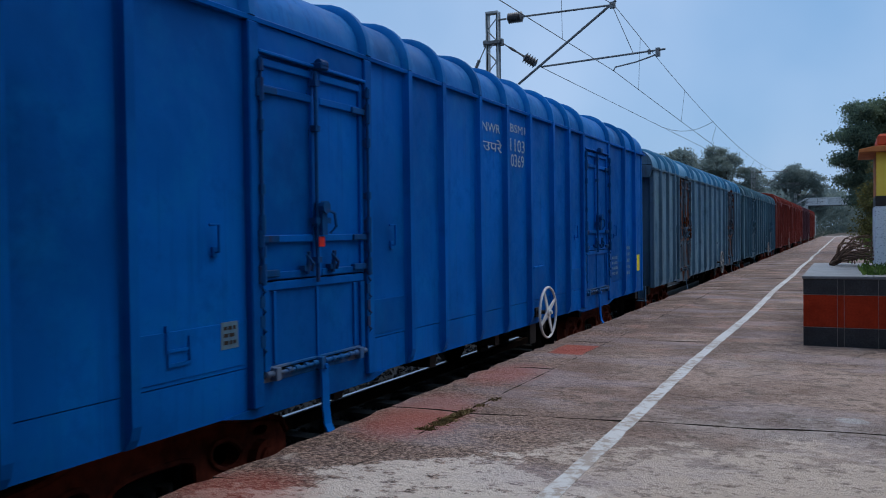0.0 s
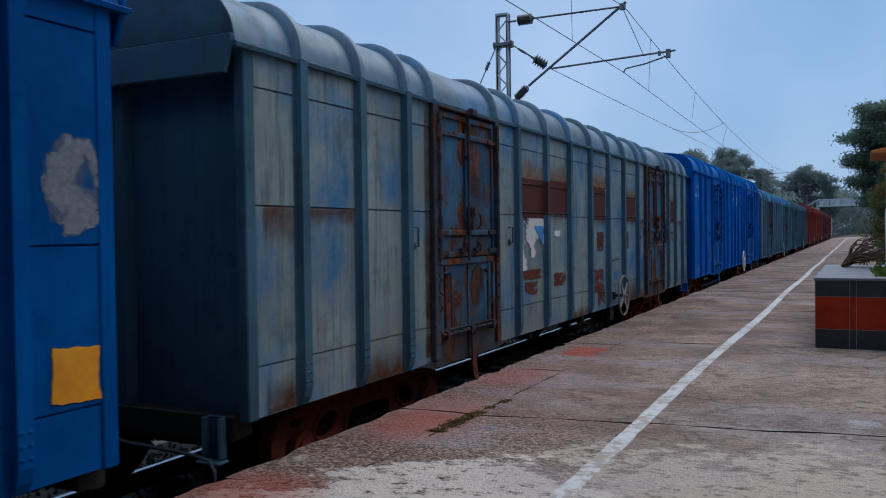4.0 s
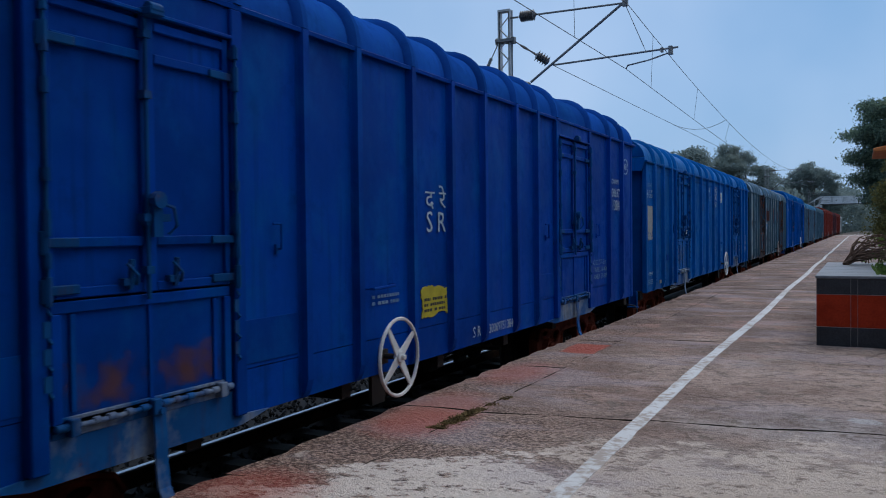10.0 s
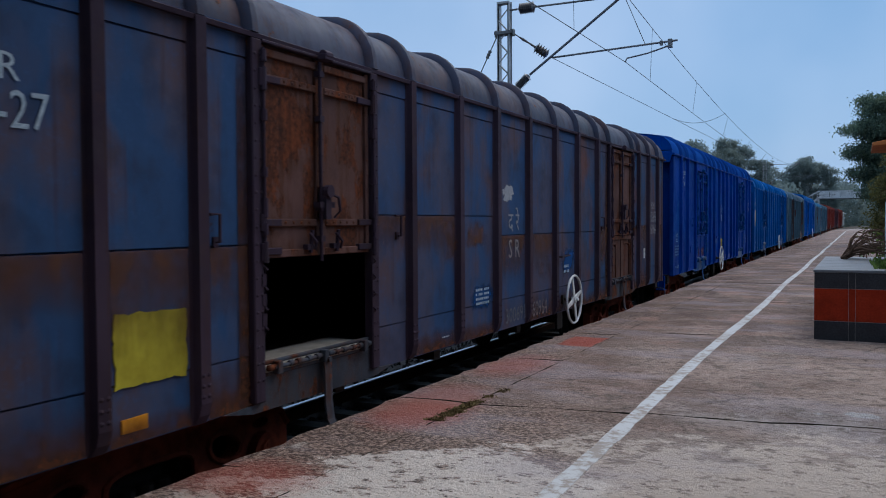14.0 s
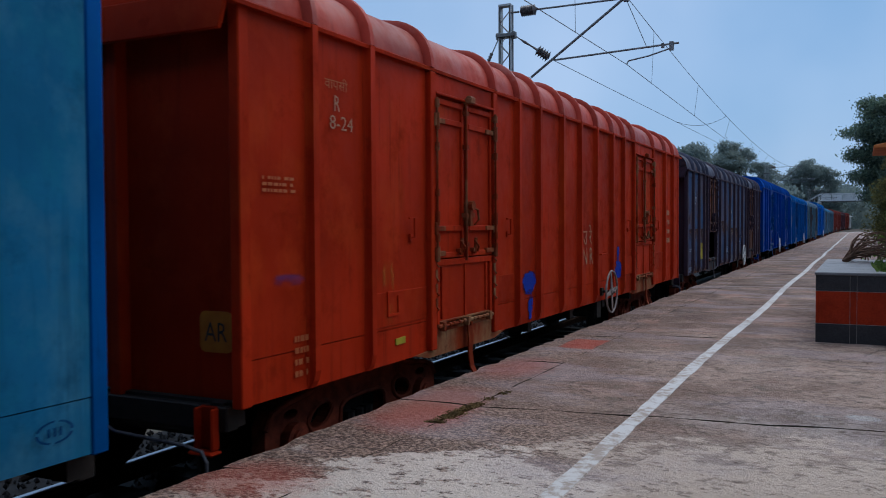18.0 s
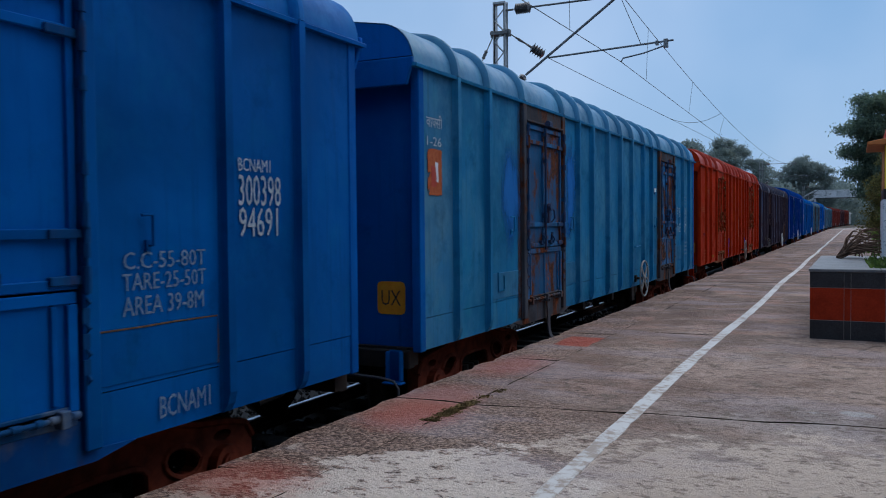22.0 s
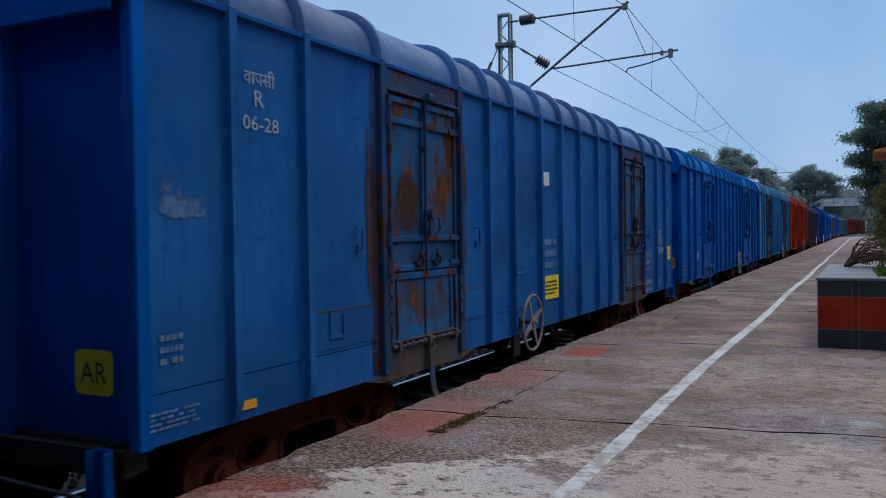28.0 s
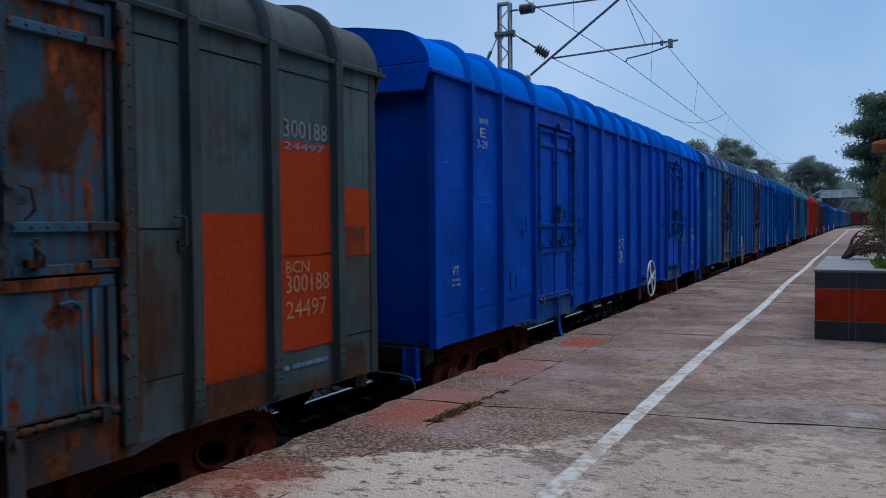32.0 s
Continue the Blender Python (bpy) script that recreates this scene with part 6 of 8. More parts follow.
def footbridge():
    root = tagged(new("foot_overbridge"), "pale steel truss footbridge across the far end of the station", "footbridge")
    root.location = (0, 184, 0)
    part("deck", lambda bm: box(bm, -2.4, 26, -1.4, 1.4, 6.25, 6.55), bridge_dark, root)
    for y in (-1.4, 1.4):
        part("top_chord", lambda bm: box(bm, -2.4, 26, y - 0.06, y + 0.06, 7.75, 7.9), bridge_paint, root)
        part("bottom_chord", lambda bm: box(bm, -2.4, 26, y - 0.07, y + 0.07, 6.38, 6.56), bridge_paint, root)
    for i in range(15):
        x = -2.4 + 2.0 * i
        part("truss_post", lambda bm: box(bm, -0.06, 0.06, -1.46, -1.36, 6.5, 7.8), bridge_paint, root, m=pose(x, 0, 0), key="truss_post")
        part("truss_brace", lambda bm: tube(bm, [(0.05, -1.4, 6.55), (1.95, -1.4, 7.78)], 0.05, 4), bridge_paint, root, m=pose(x, 0, 0), key="truss_brace")
        part("mesh_panel", lambda bm: box(bm, 0.1, 1.9, 1.36, 1.38, 6.6, 7.7), bridge_paint, root, m=pose(x, 0, 0), key="mesh_panel")
    for y in (-1.4, 1.4):
        part("stair_stringer", lambda bm: prism(bm, [(-2.4, 6.5), (-9.6, 2.3), (-9.6, 1.9), (-2.4, 6.1)], y - 0.05, y + 0.05), bridge_paint, root)
        part("stair_rail", lambda bm: prism(bm, [(-2.4, 7.9), (-9.6, 3.7), (-9.6, 3.6), (-2.4, 7.78)], y - 0.04, y + 0.04), bridge_paint, root)
    for i in range(9):
        part("baluster", lambda bm: box(bm, -0.04, 0.04, -1.43, -1.37, 0, 1.35), bridge_paint, root, m=pose(-2.6 - 0.8 * i, 0, 6.4 - 0.467 * i), key="baluster")
    for i in range(22):
        part("stair_tread", lambda bm: box(bm, -0.16, 0.16, -1.35, 1.35, -0.03, 0.03), bridge_dark, root, m=pose(-2.6 - 0.325 * i, 0, 6.3 - 0.19 * i), key="tread")
    for x in (-2.3, 9.6, 17.0, 25.5):
        for y in (-1.2, 1.2):
            part("column", lambda bm: box(bm, -0.15, 0.15, -0.15, 0.15, -0.6, 6.3), bridge_paint, root, m=pose(x, y, 0), key="column")


footbridge()
woods = []
rr = random.Random(21)
for i in range(1500):
    x = rr.uniform(-45, 60)
    y = rr.uniform(235, 300)
    woods.append((x, y, rr.uniform(0, 1) ** 0.9 * (13.0 if x < 4 else 9.0) - 0.5))
for i in range(420):
    woods.append((rr.uniform(-24, -8), rr.uniform(150, 220), rr.uniform(-0.4, 8.5)))
# the woods share the far leaf colour with its painted-in haze
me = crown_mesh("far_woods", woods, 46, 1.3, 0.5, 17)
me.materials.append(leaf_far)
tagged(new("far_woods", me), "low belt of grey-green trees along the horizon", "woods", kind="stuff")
# dark wall added out of view to hold low sky light off the wagons
wall_mat = plain("dark_unseen_wall", (0.10, 0.095, 0.085), (0.17, 0.16, 0.145), 2, 0.9, world_space=True)
bmw = bmesh.new()
box(bmw, 9.3, 9.55, -13.7, 40.0, -0.6, 4.2)
box(bmw, 2.4, 9.55, -14.0, -13.7, -0.6, 4.2)
mew = bpy.data.meshes.new("wall_station")
bmw.to_mesh(mew)
bmw.free()
mew.materials.append(wall_mat)
tagged(new("wall_station", mew), "added unseen wall closing the platform behind and blocking low sky", kind="structure")

# made-up roof out of view, cutting sky light on the nearest wagon sides
bmw = bmesh.new()
box(bmw, 2.5, 9.5, -13.9, 2.6, 4.204, 4.36)
mew = bpy.data.meshes.new("ceiling")
bmw.to_mesh(mew)
bmw.free()
mew.materials.append(wall_mat)
tagged(new("ceiling", mew), "added unseen roof behind the camera that shades the near wagons", kind="structure")

# ---- the train ----
blue_a = paint("bright_blue_paint", (0.0006, 0.096, 0.385), 0.02, 0.38)
blue_b = paint("railway_blue_paint", (0.0005, 0.082, 0.305), 0.03, 0.42)
blue_c = paint("sun_faded_blue_paint", (0.018, 0.112, 0.325), 0.06, 0.45, other=(0.004, 0.072, 0.30), other_amount=0.25)
blue_deep = paint("deep_blue_paint", (0.0004, 0.040, 0.255), 0.04, 0.45, other=(0.0005, 0.060, 0.25), other_amount=0.3)
blue_light = paint("faded_light_blue_paint", (0.012, 0.150, 0.315), 0.07, 0.5, other=(0.045, 0.195, 0.325), other_amount=0.4)
blue_washed = paint("washed_out_light_blue_paint", (0.026, 0.148, 0.290), 0.07, 0.5, other=(0.070, 0.195, 0.300), other_amount=0.5)
blue_vivid = paint("fresh_vivid_blue_paint", (0.0003, 0.061, 0.41), 0.0, 0.25, dent=1.8)
grey_blue = paint("faded_grey_blue_paint", (0.215, 0.255, 0.255), 0.30, 0.9, other=(0.050, 0.155, 0.28), other_amount=0.40)
grey_rib = paint("soiled_grey_blue_ribs", (0.058, 0.118, 0.165), 0.22, 0.5)
rust_blue = patched("rust_bitten_blue_paint", (0.026, 0.064, 0.145), (0.062, 0.066, 0.108), (0.094, 0.058, 0.062), 0.36)
rust_fore = patched("blue_paint_worn_through_to_red_brown", (0.026, 0.064, 0.135), (0.064, 0.056, 0.082), (0.120, 0.046, 0.034), 0.46)
rust_rib = paint("rust_brown_ribs", (0.048, 0.033, 0.048), 0.34, 0.45)
rust_door = rusted("rusted_brown_door_paint", (0.100, 0.050, 0.044), 0.48, 0.22)
red_roof = paint("chalky_red_oxide_roof_paint", (0.36, 0.034, 0.018), 0.05, 0.4, 0.45, other=(0.34, 0.12, 0.10), other_amount=0.22, spec=0.2, chalk=0.5)
red_ox = paint("red_oxide_paint", (0.37, 0.024, 0.006), 0.06, 0.6, other=(0.40, 0.040, 0.008), other_amount=0.2)
# red of the farthest wagons, paled and dulled to paint in distance haze
dark_red = paint("hazed_maroon_paint", (0.19, 0.036, 0.028), 0.1, 0.5)
dull_slate = paint("dull_blue_grey_paint", (0.125, 0.215, 0.29), 0.22, 0.7, other=(0.060, 0.135, 0.22), other_amount=0.4)
dull_rib = paint("dull_blue_grey_ribs", (0.085, 0.155, 0.22), 0.22, 0.6)
dull_door = rusted("dark_door_paint_worn_to_rust", (0.055, 0.105, 0.150), 0.44, 0.12)
purple = paint("dull_purple_brown_paint", (0.085, 0.036, 0.044), 0.15, 0.4)
grey_green = paint("faded_grey_green_paint", (0.060, 0.088, 0.100), 0.34, 0.75, other=(0.070, 0.050, 0.040), other_amount=0.34)
grey_green_rib = paint("soiled_grey_green_ribs", (0.046, 0.062, 0.070), 0.27, 0.6, 0.65)
door_rust_blue = rusted("blue_door_paint_worn_to_rust", (0.008, 0.100, 0.235), 0.43, 0.50)
door_rust_grey = rusted("grey_blue_door_paint_worn_to_rust", (0.026, 0.098, 0.165), 0.47, 0.62)
rust_frame = rusted("rusted_door_posts", (0.045, 0.052, 0.066), 0.42, 0.35, 2.6)
rust_frame_blue = rusted("blue_door_posts_worn_to_rust", (0.014, 0.062, 0.150), 0.42, 0.35, 2.6)
slate = paint("slate_blue_paint", (0.075, 0.145, 0.185), 0.14, 0.6, 0.5)
roof_grey = paint("dull_grey_roof_paint", (0.085, 0.15, 0.20), 0.15, 0.5, 0.4, other=(0.05, 0.17, 0.34), other_amount=0.3, spec=0.4, chalk=0.6)
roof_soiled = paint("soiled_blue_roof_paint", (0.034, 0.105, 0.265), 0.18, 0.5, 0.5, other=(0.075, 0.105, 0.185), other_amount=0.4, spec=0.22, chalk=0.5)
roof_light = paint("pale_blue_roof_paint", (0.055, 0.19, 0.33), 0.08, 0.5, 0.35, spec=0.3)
roof_rust = paint("rusty_grey_roof_paint", (0.045, 0.050, 0.080), 0.40, 0.5, 0.5, other=(0.085, 0.043, 0.037), other_amount=0.3, spec=0.14, chalk=0.6)
worn_grey = paint("scuffed_grey_blue_ironwork", (0.010, 0.085, 0.27), 0.34, 0.5, other=(0.22, 0.25, 0.27), other_amount=0.5)
worn_blue = paint("scuffed_blue_ironwork", (0.010, 0.080, 0.23), 0.28, 0.5, other=(0.16, 0.19, 0.22), other_amount=0.40)
tan_iron = paint("red_brown_ironwork_rubbed_bare", (0.20, 0.028, 0.009), 0.34, 0.5, other=(0.26, 0.15, 0.075), other_amount=0.45)
# three roof copies of the wall blues, lightened for sky light falling on top
blue_roof = paint("sky_lit_blue_roof_paint", (0.004, 0.110, 0.355), 0.03, 0.45, 0.55, other=(0.020, 0.145, 0.39), other_amount=0.30, spec=0.05)
vivid_roof = paint("sky_lit_vivid_roof_paint", (0.001, 0.130, 0.60), 0.0, 0.2, 0.8, spec=0.0)
deep_roof = paint("sky_lit_deep_roof_paint", (0.010, 0.064, 0.28), 0.05, 0.4, 0.8, spec=0.0)
worn_fresh = paint("blue_ironwork_with_grey_grime", (0.003, 0.062, 0.25), 0.26, 0.6, other=(0.085, 0.105, 0.12), other_amount=0.34)
worn_brown = paint("brown_grey_scuffed_sill", (0.085, 0.070, 0.060), 0.35, 0.5, other=(0.015, 0.08, 0.22), other_amount=0.3)
blue_iron = paint("grimy_dark_blue_ironwork", (0.006, 0.062, 0.20), 0.30, 0.6)
weld_brown = plain("rusty_weld_bead", (0.030, 0.022, 0.020), (0.10, 0.055, 0.030), 16, 0.85)
wheel_rust = plain("rusty_wheel_paint", (0.15, 0.115, 0.10), (0.31, 0.26, 0.24), 14, 0.8)
wheel_grey = plain("grey_wheel_paint", (0.13, 0.13, 0.125), (0.30, 0.30, 0.29), 14, 0.6)

# the laps of the side plates lie at other heights on these wagons
LAPS = {1: lambda y: (1.36, 2.36, 3.09), 2: lambda y: (1.36, 2.09 if y < 5.0 else 2.14, 3.17), 4: lambda y: (1.36, 2.04 if y < 2.4 else 2.23 if y < 6.2 else 2.03 if y < 10.0 else 2.10, 3.17)}
TRAIN_LIST = []          # each: root, wheelsets, kind, index
ORDER = [
    (-6, "a", dict(label="maroon covered wagon far ahead in the train, colour dulled for haze", body=dark_red, doors=dark_red, frame_=dark_red, roof=dark_red, ends=dark_red, wheel_turn=10, wheel_mat=wheel_rust)),
    (-5, "a", dict(label="purple-brown covered wagon far ahead in the train", body=purple, doors=purple, frame_=purple, roof=purple, ends=purple, wheel_turn=20, wheel_mat=wheel_rust)),
    (-4, "a", dict(label="red covered wagon with a pale door, colour dulled for haze", body=dark_red, doors=dark_red, frame_=dark_red, roof=dark_red, ends=dark_red, wheel_turn=33, wheel_mat=wheel_rust)),
    (-3, "a", dict(label="red covered wagon ahead of the grey ones, colour dulled for haze", body=dark_red, doors=dark_red, frame_=dark_red, roof=dark_red, ends=dark_red, wheel_turn=5, wheel_mat=wheel_rust)),
    (-2, "n", dict(label="slate grey covered wagon with dull doors", body=slate, doors=grey_rib, frame_=grey_rib, roof=slate, ends=slate, wheel_turn=40, wheel_mat=wheel_rust)),
    (-1, "n", dict(label="faded grey-blue covered wagon with rust-worn doors", body=dull_slate, doors=dull_door, frame_=dull_rib, roof=roof_light, ends=dull_rib, wheel_turn=12, wheel_mat=wheel_grey, posts=dull_rib, hard=dull_door)),
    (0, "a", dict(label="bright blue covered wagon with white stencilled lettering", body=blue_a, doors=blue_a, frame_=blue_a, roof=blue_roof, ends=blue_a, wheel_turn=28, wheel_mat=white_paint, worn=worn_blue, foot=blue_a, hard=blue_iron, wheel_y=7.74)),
    (1, "n", dict(label="faded grey-blue covered wagon with brown paint band and rusted doors", body=grey_blue, doors=door_rust_grey, frame_=grey_rib, roof=roof_grey, ends=grey_rib, wheel_turn=38, wheel_mat=wheel_rust, posts=rust_frame, hard=rust_frame)),
    (2, "n", dict(label="blue riveted covered wagon with large white numbers and a white notice", body=blue_b, doors=blue_b, frame_=blue_b, roof=blue_roof, ends=blue_b, wheel_turn=2, wheel_mat=white_paint, worn=worn_grey, hard=blue_iron)),
    (3, "a", dict(label="deep blue covered wagon with yellow notice and stained doors", body=blue_deep, doors=blue_deep, frame_=blue_deep, roof=deep_roof, ends=blue_deep, wheel_turn=36, wheel_mat=white_paint, worn=worn_grey, hard=blue_iron, wheel_y=5.55)),
    (4, "n", dict(label="rust-bitten blue-brown covered wagon with a dropped door flap", body=rust_blue, fore=rust_fore, fore_from=9.0, doors=rust_door, frame_=rust_rib, roof=roof_rust, ends=rust_rib, wheel_turn=16, wheel_mat=white_paint, worn=rust_frame, open_flap=True)),
    (5, "a", dict(label="red oxide covered wagon daubed with blue paint", body=red_ox, doors=red_ox, frame_=red_ox, roof=red_roof, ends=red_ox, wheel_turn=8, wheel_mat=wheel_rust, wheel_y=7.84, gap=0.05, hard=tan_iron, worn=tan_iron)),
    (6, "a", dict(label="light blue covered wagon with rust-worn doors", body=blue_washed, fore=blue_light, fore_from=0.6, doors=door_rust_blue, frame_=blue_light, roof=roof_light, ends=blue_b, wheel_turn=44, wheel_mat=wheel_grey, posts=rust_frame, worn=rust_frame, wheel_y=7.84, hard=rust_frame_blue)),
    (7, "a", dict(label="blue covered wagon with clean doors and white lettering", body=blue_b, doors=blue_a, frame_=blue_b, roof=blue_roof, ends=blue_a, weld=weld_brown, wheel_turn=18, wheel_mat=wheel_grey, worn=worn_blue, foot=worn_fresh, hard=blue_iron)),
    (8, "a", dict(label="blue covered wagon with rust-streaked doors and yellow plates", body=blue_c, doors=door_rust_blue, frame_=blue_c, roof=roof_soiled, weld=weld_brown, ends=blue_a, wheel_turn=25, wheel_mat=wheel_rust, posts=rust_frame_blue, worn=worn_brown, wheel_y=5.38, hard=rust_frame_blue)),
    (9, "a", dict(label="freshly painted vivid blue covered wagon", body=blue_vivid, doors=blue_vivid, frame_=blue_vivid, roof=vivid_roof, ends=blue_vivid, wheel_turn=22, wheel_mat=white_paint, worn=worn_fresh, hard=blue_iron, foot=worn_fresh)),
    (10, "n", dict(label="faded grey-green covered wagon with orange paint patches", body=grey_green, doors=door_rust_grey, frame_=grey_green_rib, roof=grey_green_rib, ends=grey_green_rib, wheel_turn=10, wheel_mat=wheel_rust, posts=grey_green_rib, worn=rust_frame, hard=rust_frame)),
]
kinds = {i: kd for i, kd, _ in ORDER}
REAR = {}
pos = 0.0
for i in range(0, 11):
    pos -= KIND[kinds[i]]["length"]
    REAR[i] = pos
    pos -= GAP
pos = GAP
for i in range(-1, -7, -1):
    REAR[i] = pos
    pos += KIND[kinds[i]]["length"] + GAP
VAN_REAR = pos
WAGON = {}
for i, kd, kw in ORDER:
    root, sets = wagon(kd, seams=LAPS.get(i), **kw)
    WAGON[i] = root
    TRAIN_LIST.append((root, sets, KIND[kd]["length"], REAR[i]))

# ---- lettering, notices and paint marks on the wagons ----
letter_faint2 = plain("worn_grey_stencil_paint", (0.13, 0.145, 0.17), (0.24, 0.25, 0.27), 25, 0.7)
letter_dusty = plain("dusty_white_stencil_paint", (0.20, 0.20, 0.215), (0.33, 0.33, 0.345), 25, 0.75)
letter_ghost = plain("nearly_gone_stencil_paint", (0.075, 0.082, 0.105), (0.16, 0.165, 0.185), 25, 0.8)
letter_orange = plain("faded_orange_stencil_paint", (0.36, 0.075, 0.02), (0.46, 0.12, 0.035), 25, 0.7)
letter_cream = plain("faded_cream_stencil_paint", (0.32, 0.12, 0.06), (0.46, 0.24, 0.14), 25, 0.7)
brown_band = worn_mark("dull_brown_band_paint", (0.052, 0.014, 0.013), (0.095, 0.026, 0.022), 0.16, 0, 6, (3, 3, 0.6), 0.75)
red_brown_daub = worn_mark("red_brown_daub_paint", (0.070, 0.020, 0.014), (0.135, 0.036, 0.023), 0.5, 0.5, 9, (1, 0.6, 1.8), soft=0.12)
dark_scrape = worn_mark("dark_blue_scrape", (0.004, 0.030, 0.10), (0.008, 0.05, 0.15), 0.8, 0.4, 9, (1, 0.7, 2.0), soft=0.15)
band_stain = fade_mark("yellow_brown_rust_stain", (0.17, 0.075, 0.028), (0.30, 0.155, 0.065), True, 0.85, 0.6)
band_drip = fade_mark("thin_brown_paint_runs", (0.060, 0.018, 0.014), (0.10, 0.032, 0.024), False, 0.7, 1.3)
rust_orange = worn_mark("orange_brown_rust_bloom", (0.075, 0.034, 0.020), (0.18, 0.070, 0.028), 1.0, 0.5, 5, (1.4, 1.4, 1.0), soft=0.3)
rust_deep = worn_mark("dark_brown_bare_rust", (0.030, 0.016, 0.012), (0.105, 0.038, 0.018), 0.9, 0.35, 4, (1.2, 1.2, 0.8), soft=0.22)
mid_blue = worn_mark("washed_blue_brushed_paint", (0.020, 0.160, 0.40), (0.045, 0.20, 0.45), 0.95, 0.25, 3.5, (1, 1, 0.6), soft=0.35)
fresh_blue = worn_mark("fresh_blue_brushed_paint", (0.003, 0.105, 0.36), (0.008, 0.135, 0.39), 0.9, 0, 2.5, (1, 1, 0.4), soft=0.5)
torn_paper = worn_mark("torn_weathered_paper", (0.44, 0.42, 0.41), (0.60, 0.58, 0.57), 0.10, 0.85, 4.5, (1, 1, 1.3), soft=0.02)
poster_orange = worn_mark("torn_orange_red_paper", (0.26, 0.050, 0.020), (0.42, 0.12, 0.045), 0.25, 0.5, 9)
splash_white = worn_mark("splashed_white_paint", (0.22, 0.23, 0.25), (0.34, 0.35, 0.37), 0.9, 0.6, 13, (1, 0.8, 1.2), soft=0.05)
lap_brown = plain("brown_paint_on_a_lap", (0.020, 0.007, 0.007), (0.055, 0.018, 0.015), 9, 0.8)
poster_white = plain("weathered_white_paper", (0.50, 0.52, 0.54), (0.68, 0.69, 0.70), 9, 0.8)
poster_blue = plain("printed_blue_paper", (0.03, 0.20, 0.48), (0.06, 0.27, 0.55), 9, 0.7)
poster_red = plain("printed_red_paper", (0.34, 0.03, 0.02), (0.46, 0.06, 0.03), 9, 0.7)
blue_daub = worn_mark("fresh_blue_touch_up_paint", (0.003, 0.045, 0.150), (0.006, 0.060, 0.19), 1.0, 0, 4, soft=0.35)
daub_dull = worn_mark("dulled_blue_smear_paint", (0.020, 0.030, 0.16), (0.040, 0.045, 0.22), 1.0, 0.25, 6, (1, 0.6, 1.8), soft=0.28)
daub_blue = worn_mark("bright_blue_smear_paint", (0.002, 0.020, 0.22), (0.004, 0.032, 0.30), 0.9, 0, 5, (1, 0.6, 1.8), soft=0.12)
rust_mark = worn_mark("orange_brown_rust", (0.085, 0.020, 0.012), (0.155, 0.038, 0.018), 0.5, 0, 12)
rust_wash = worn_mark("streaked_brown_rust_wash", (0.045, 0.026, 0.020), (0.095, 0.050, 0.034), 0.8, 0.5, 5, (5, 5, 0.5), soft=0.2)
seam_rust = fade_mark("orange_brown_rust_below_a_seam", (0.055, 0.026, 0.018), (0.17, 0.072, 0.034), False, 0.9, 1.2, 0.75)
foot_rust = fade_mark("dark_rust_along_the_sill", (0.045, 0.020, 0.014), (0.14, 0.050, 0.022), True, 0.85, 0.8)
post_rust = fade_mark("brown_rust_band_beside_a_post", (0.022, 0.013, 0.010), (0.105, 0.040, 0.018), True, 1.6, 1.5, 0.9)
bare_grey = worn_mark("rubbed_grey_primer", (0.11, 0.14, 0.18), (0.25, 0.27, 0.30), 0.6, 0.45, 10, soft=0.14)
bare_blue = worn_mark("rubbed_pale_blue", (0.035, 0.125, 0.28), (0.13, 0.21, 0.34), 0.6, 0.75, 11, soft=0.12)
flap_wear = worn_mark("paint_rubbed_thin_on_a_flap", (0.03, 0.095, 0.22), (0.12, 0.17, 0.24), 0.9, 0.5, 4, (1, 1, 0.6), soft=0.35)
yellow_dull = plain("dull_yellow_paint", (0.30, 0.25, 0.012), (0.46, 0.39, 0.03), 9, 0.7)
yellow_smear = worn_mark("thin_orange_yellow_smear", (0.40, 0.11, 0.015), (0.48, 0.18, 0.03), 1.0, 0.5, 5, (4, 4, 0.6), soft=0.35)
orange_daub = worn_mark("orange_red_touch_up_paint", (0.24, 0.024, 0.005), (0.34, 0.038, 0.007), 0.16, 0, 5)
FACE = Matrix(((0, 0, 1, 0), (1, 0, 0, 0), (0, 1, 0, 0), (0, 0, 0, 1)))     # text plane turned to the platform
SKIN = SIDE + 0.0135
LETTERS = {}


def letter_mesh(text):
    return LETTERS[text]


def cut_letters(words):
    """The outline of each word in the built-in font, scaled into a unit box."""
    obs = []
    for text in words:
        cu = bpy.data.curves.new("lettering", "FONT")
        cu.body = text
        cu.resolution_u = 2
        ob = bpy.data.objects.new("lettering", cu)
        scene.collection.objects.link(ob)
        obs.append(ob)
    graph = bpy.context.evaluated_depsgraph_get()
    graph.update()
    for text, ob in zip(words, obs):
        me = bpy.data.meshes.new_from_object(ob.evaluated_get(graph))
        co = np.array([v.co[:] for v in me.vertices])
        lo, hi = co.min(0), co.max(0)
        co[:, 0] = (co[:, 0] - lo[0]) / (hi[0] - lo[0])
        co[:, 1] = (co[:, 1] - lo[1]) / (hi[1] - lo[1])
        me.vertices.foreach_set("co", co.ravel())
        me.materials.clear()
        LETTERS[text] = me
    for ob in obs:
        bpy.data.objects.remove(ob)


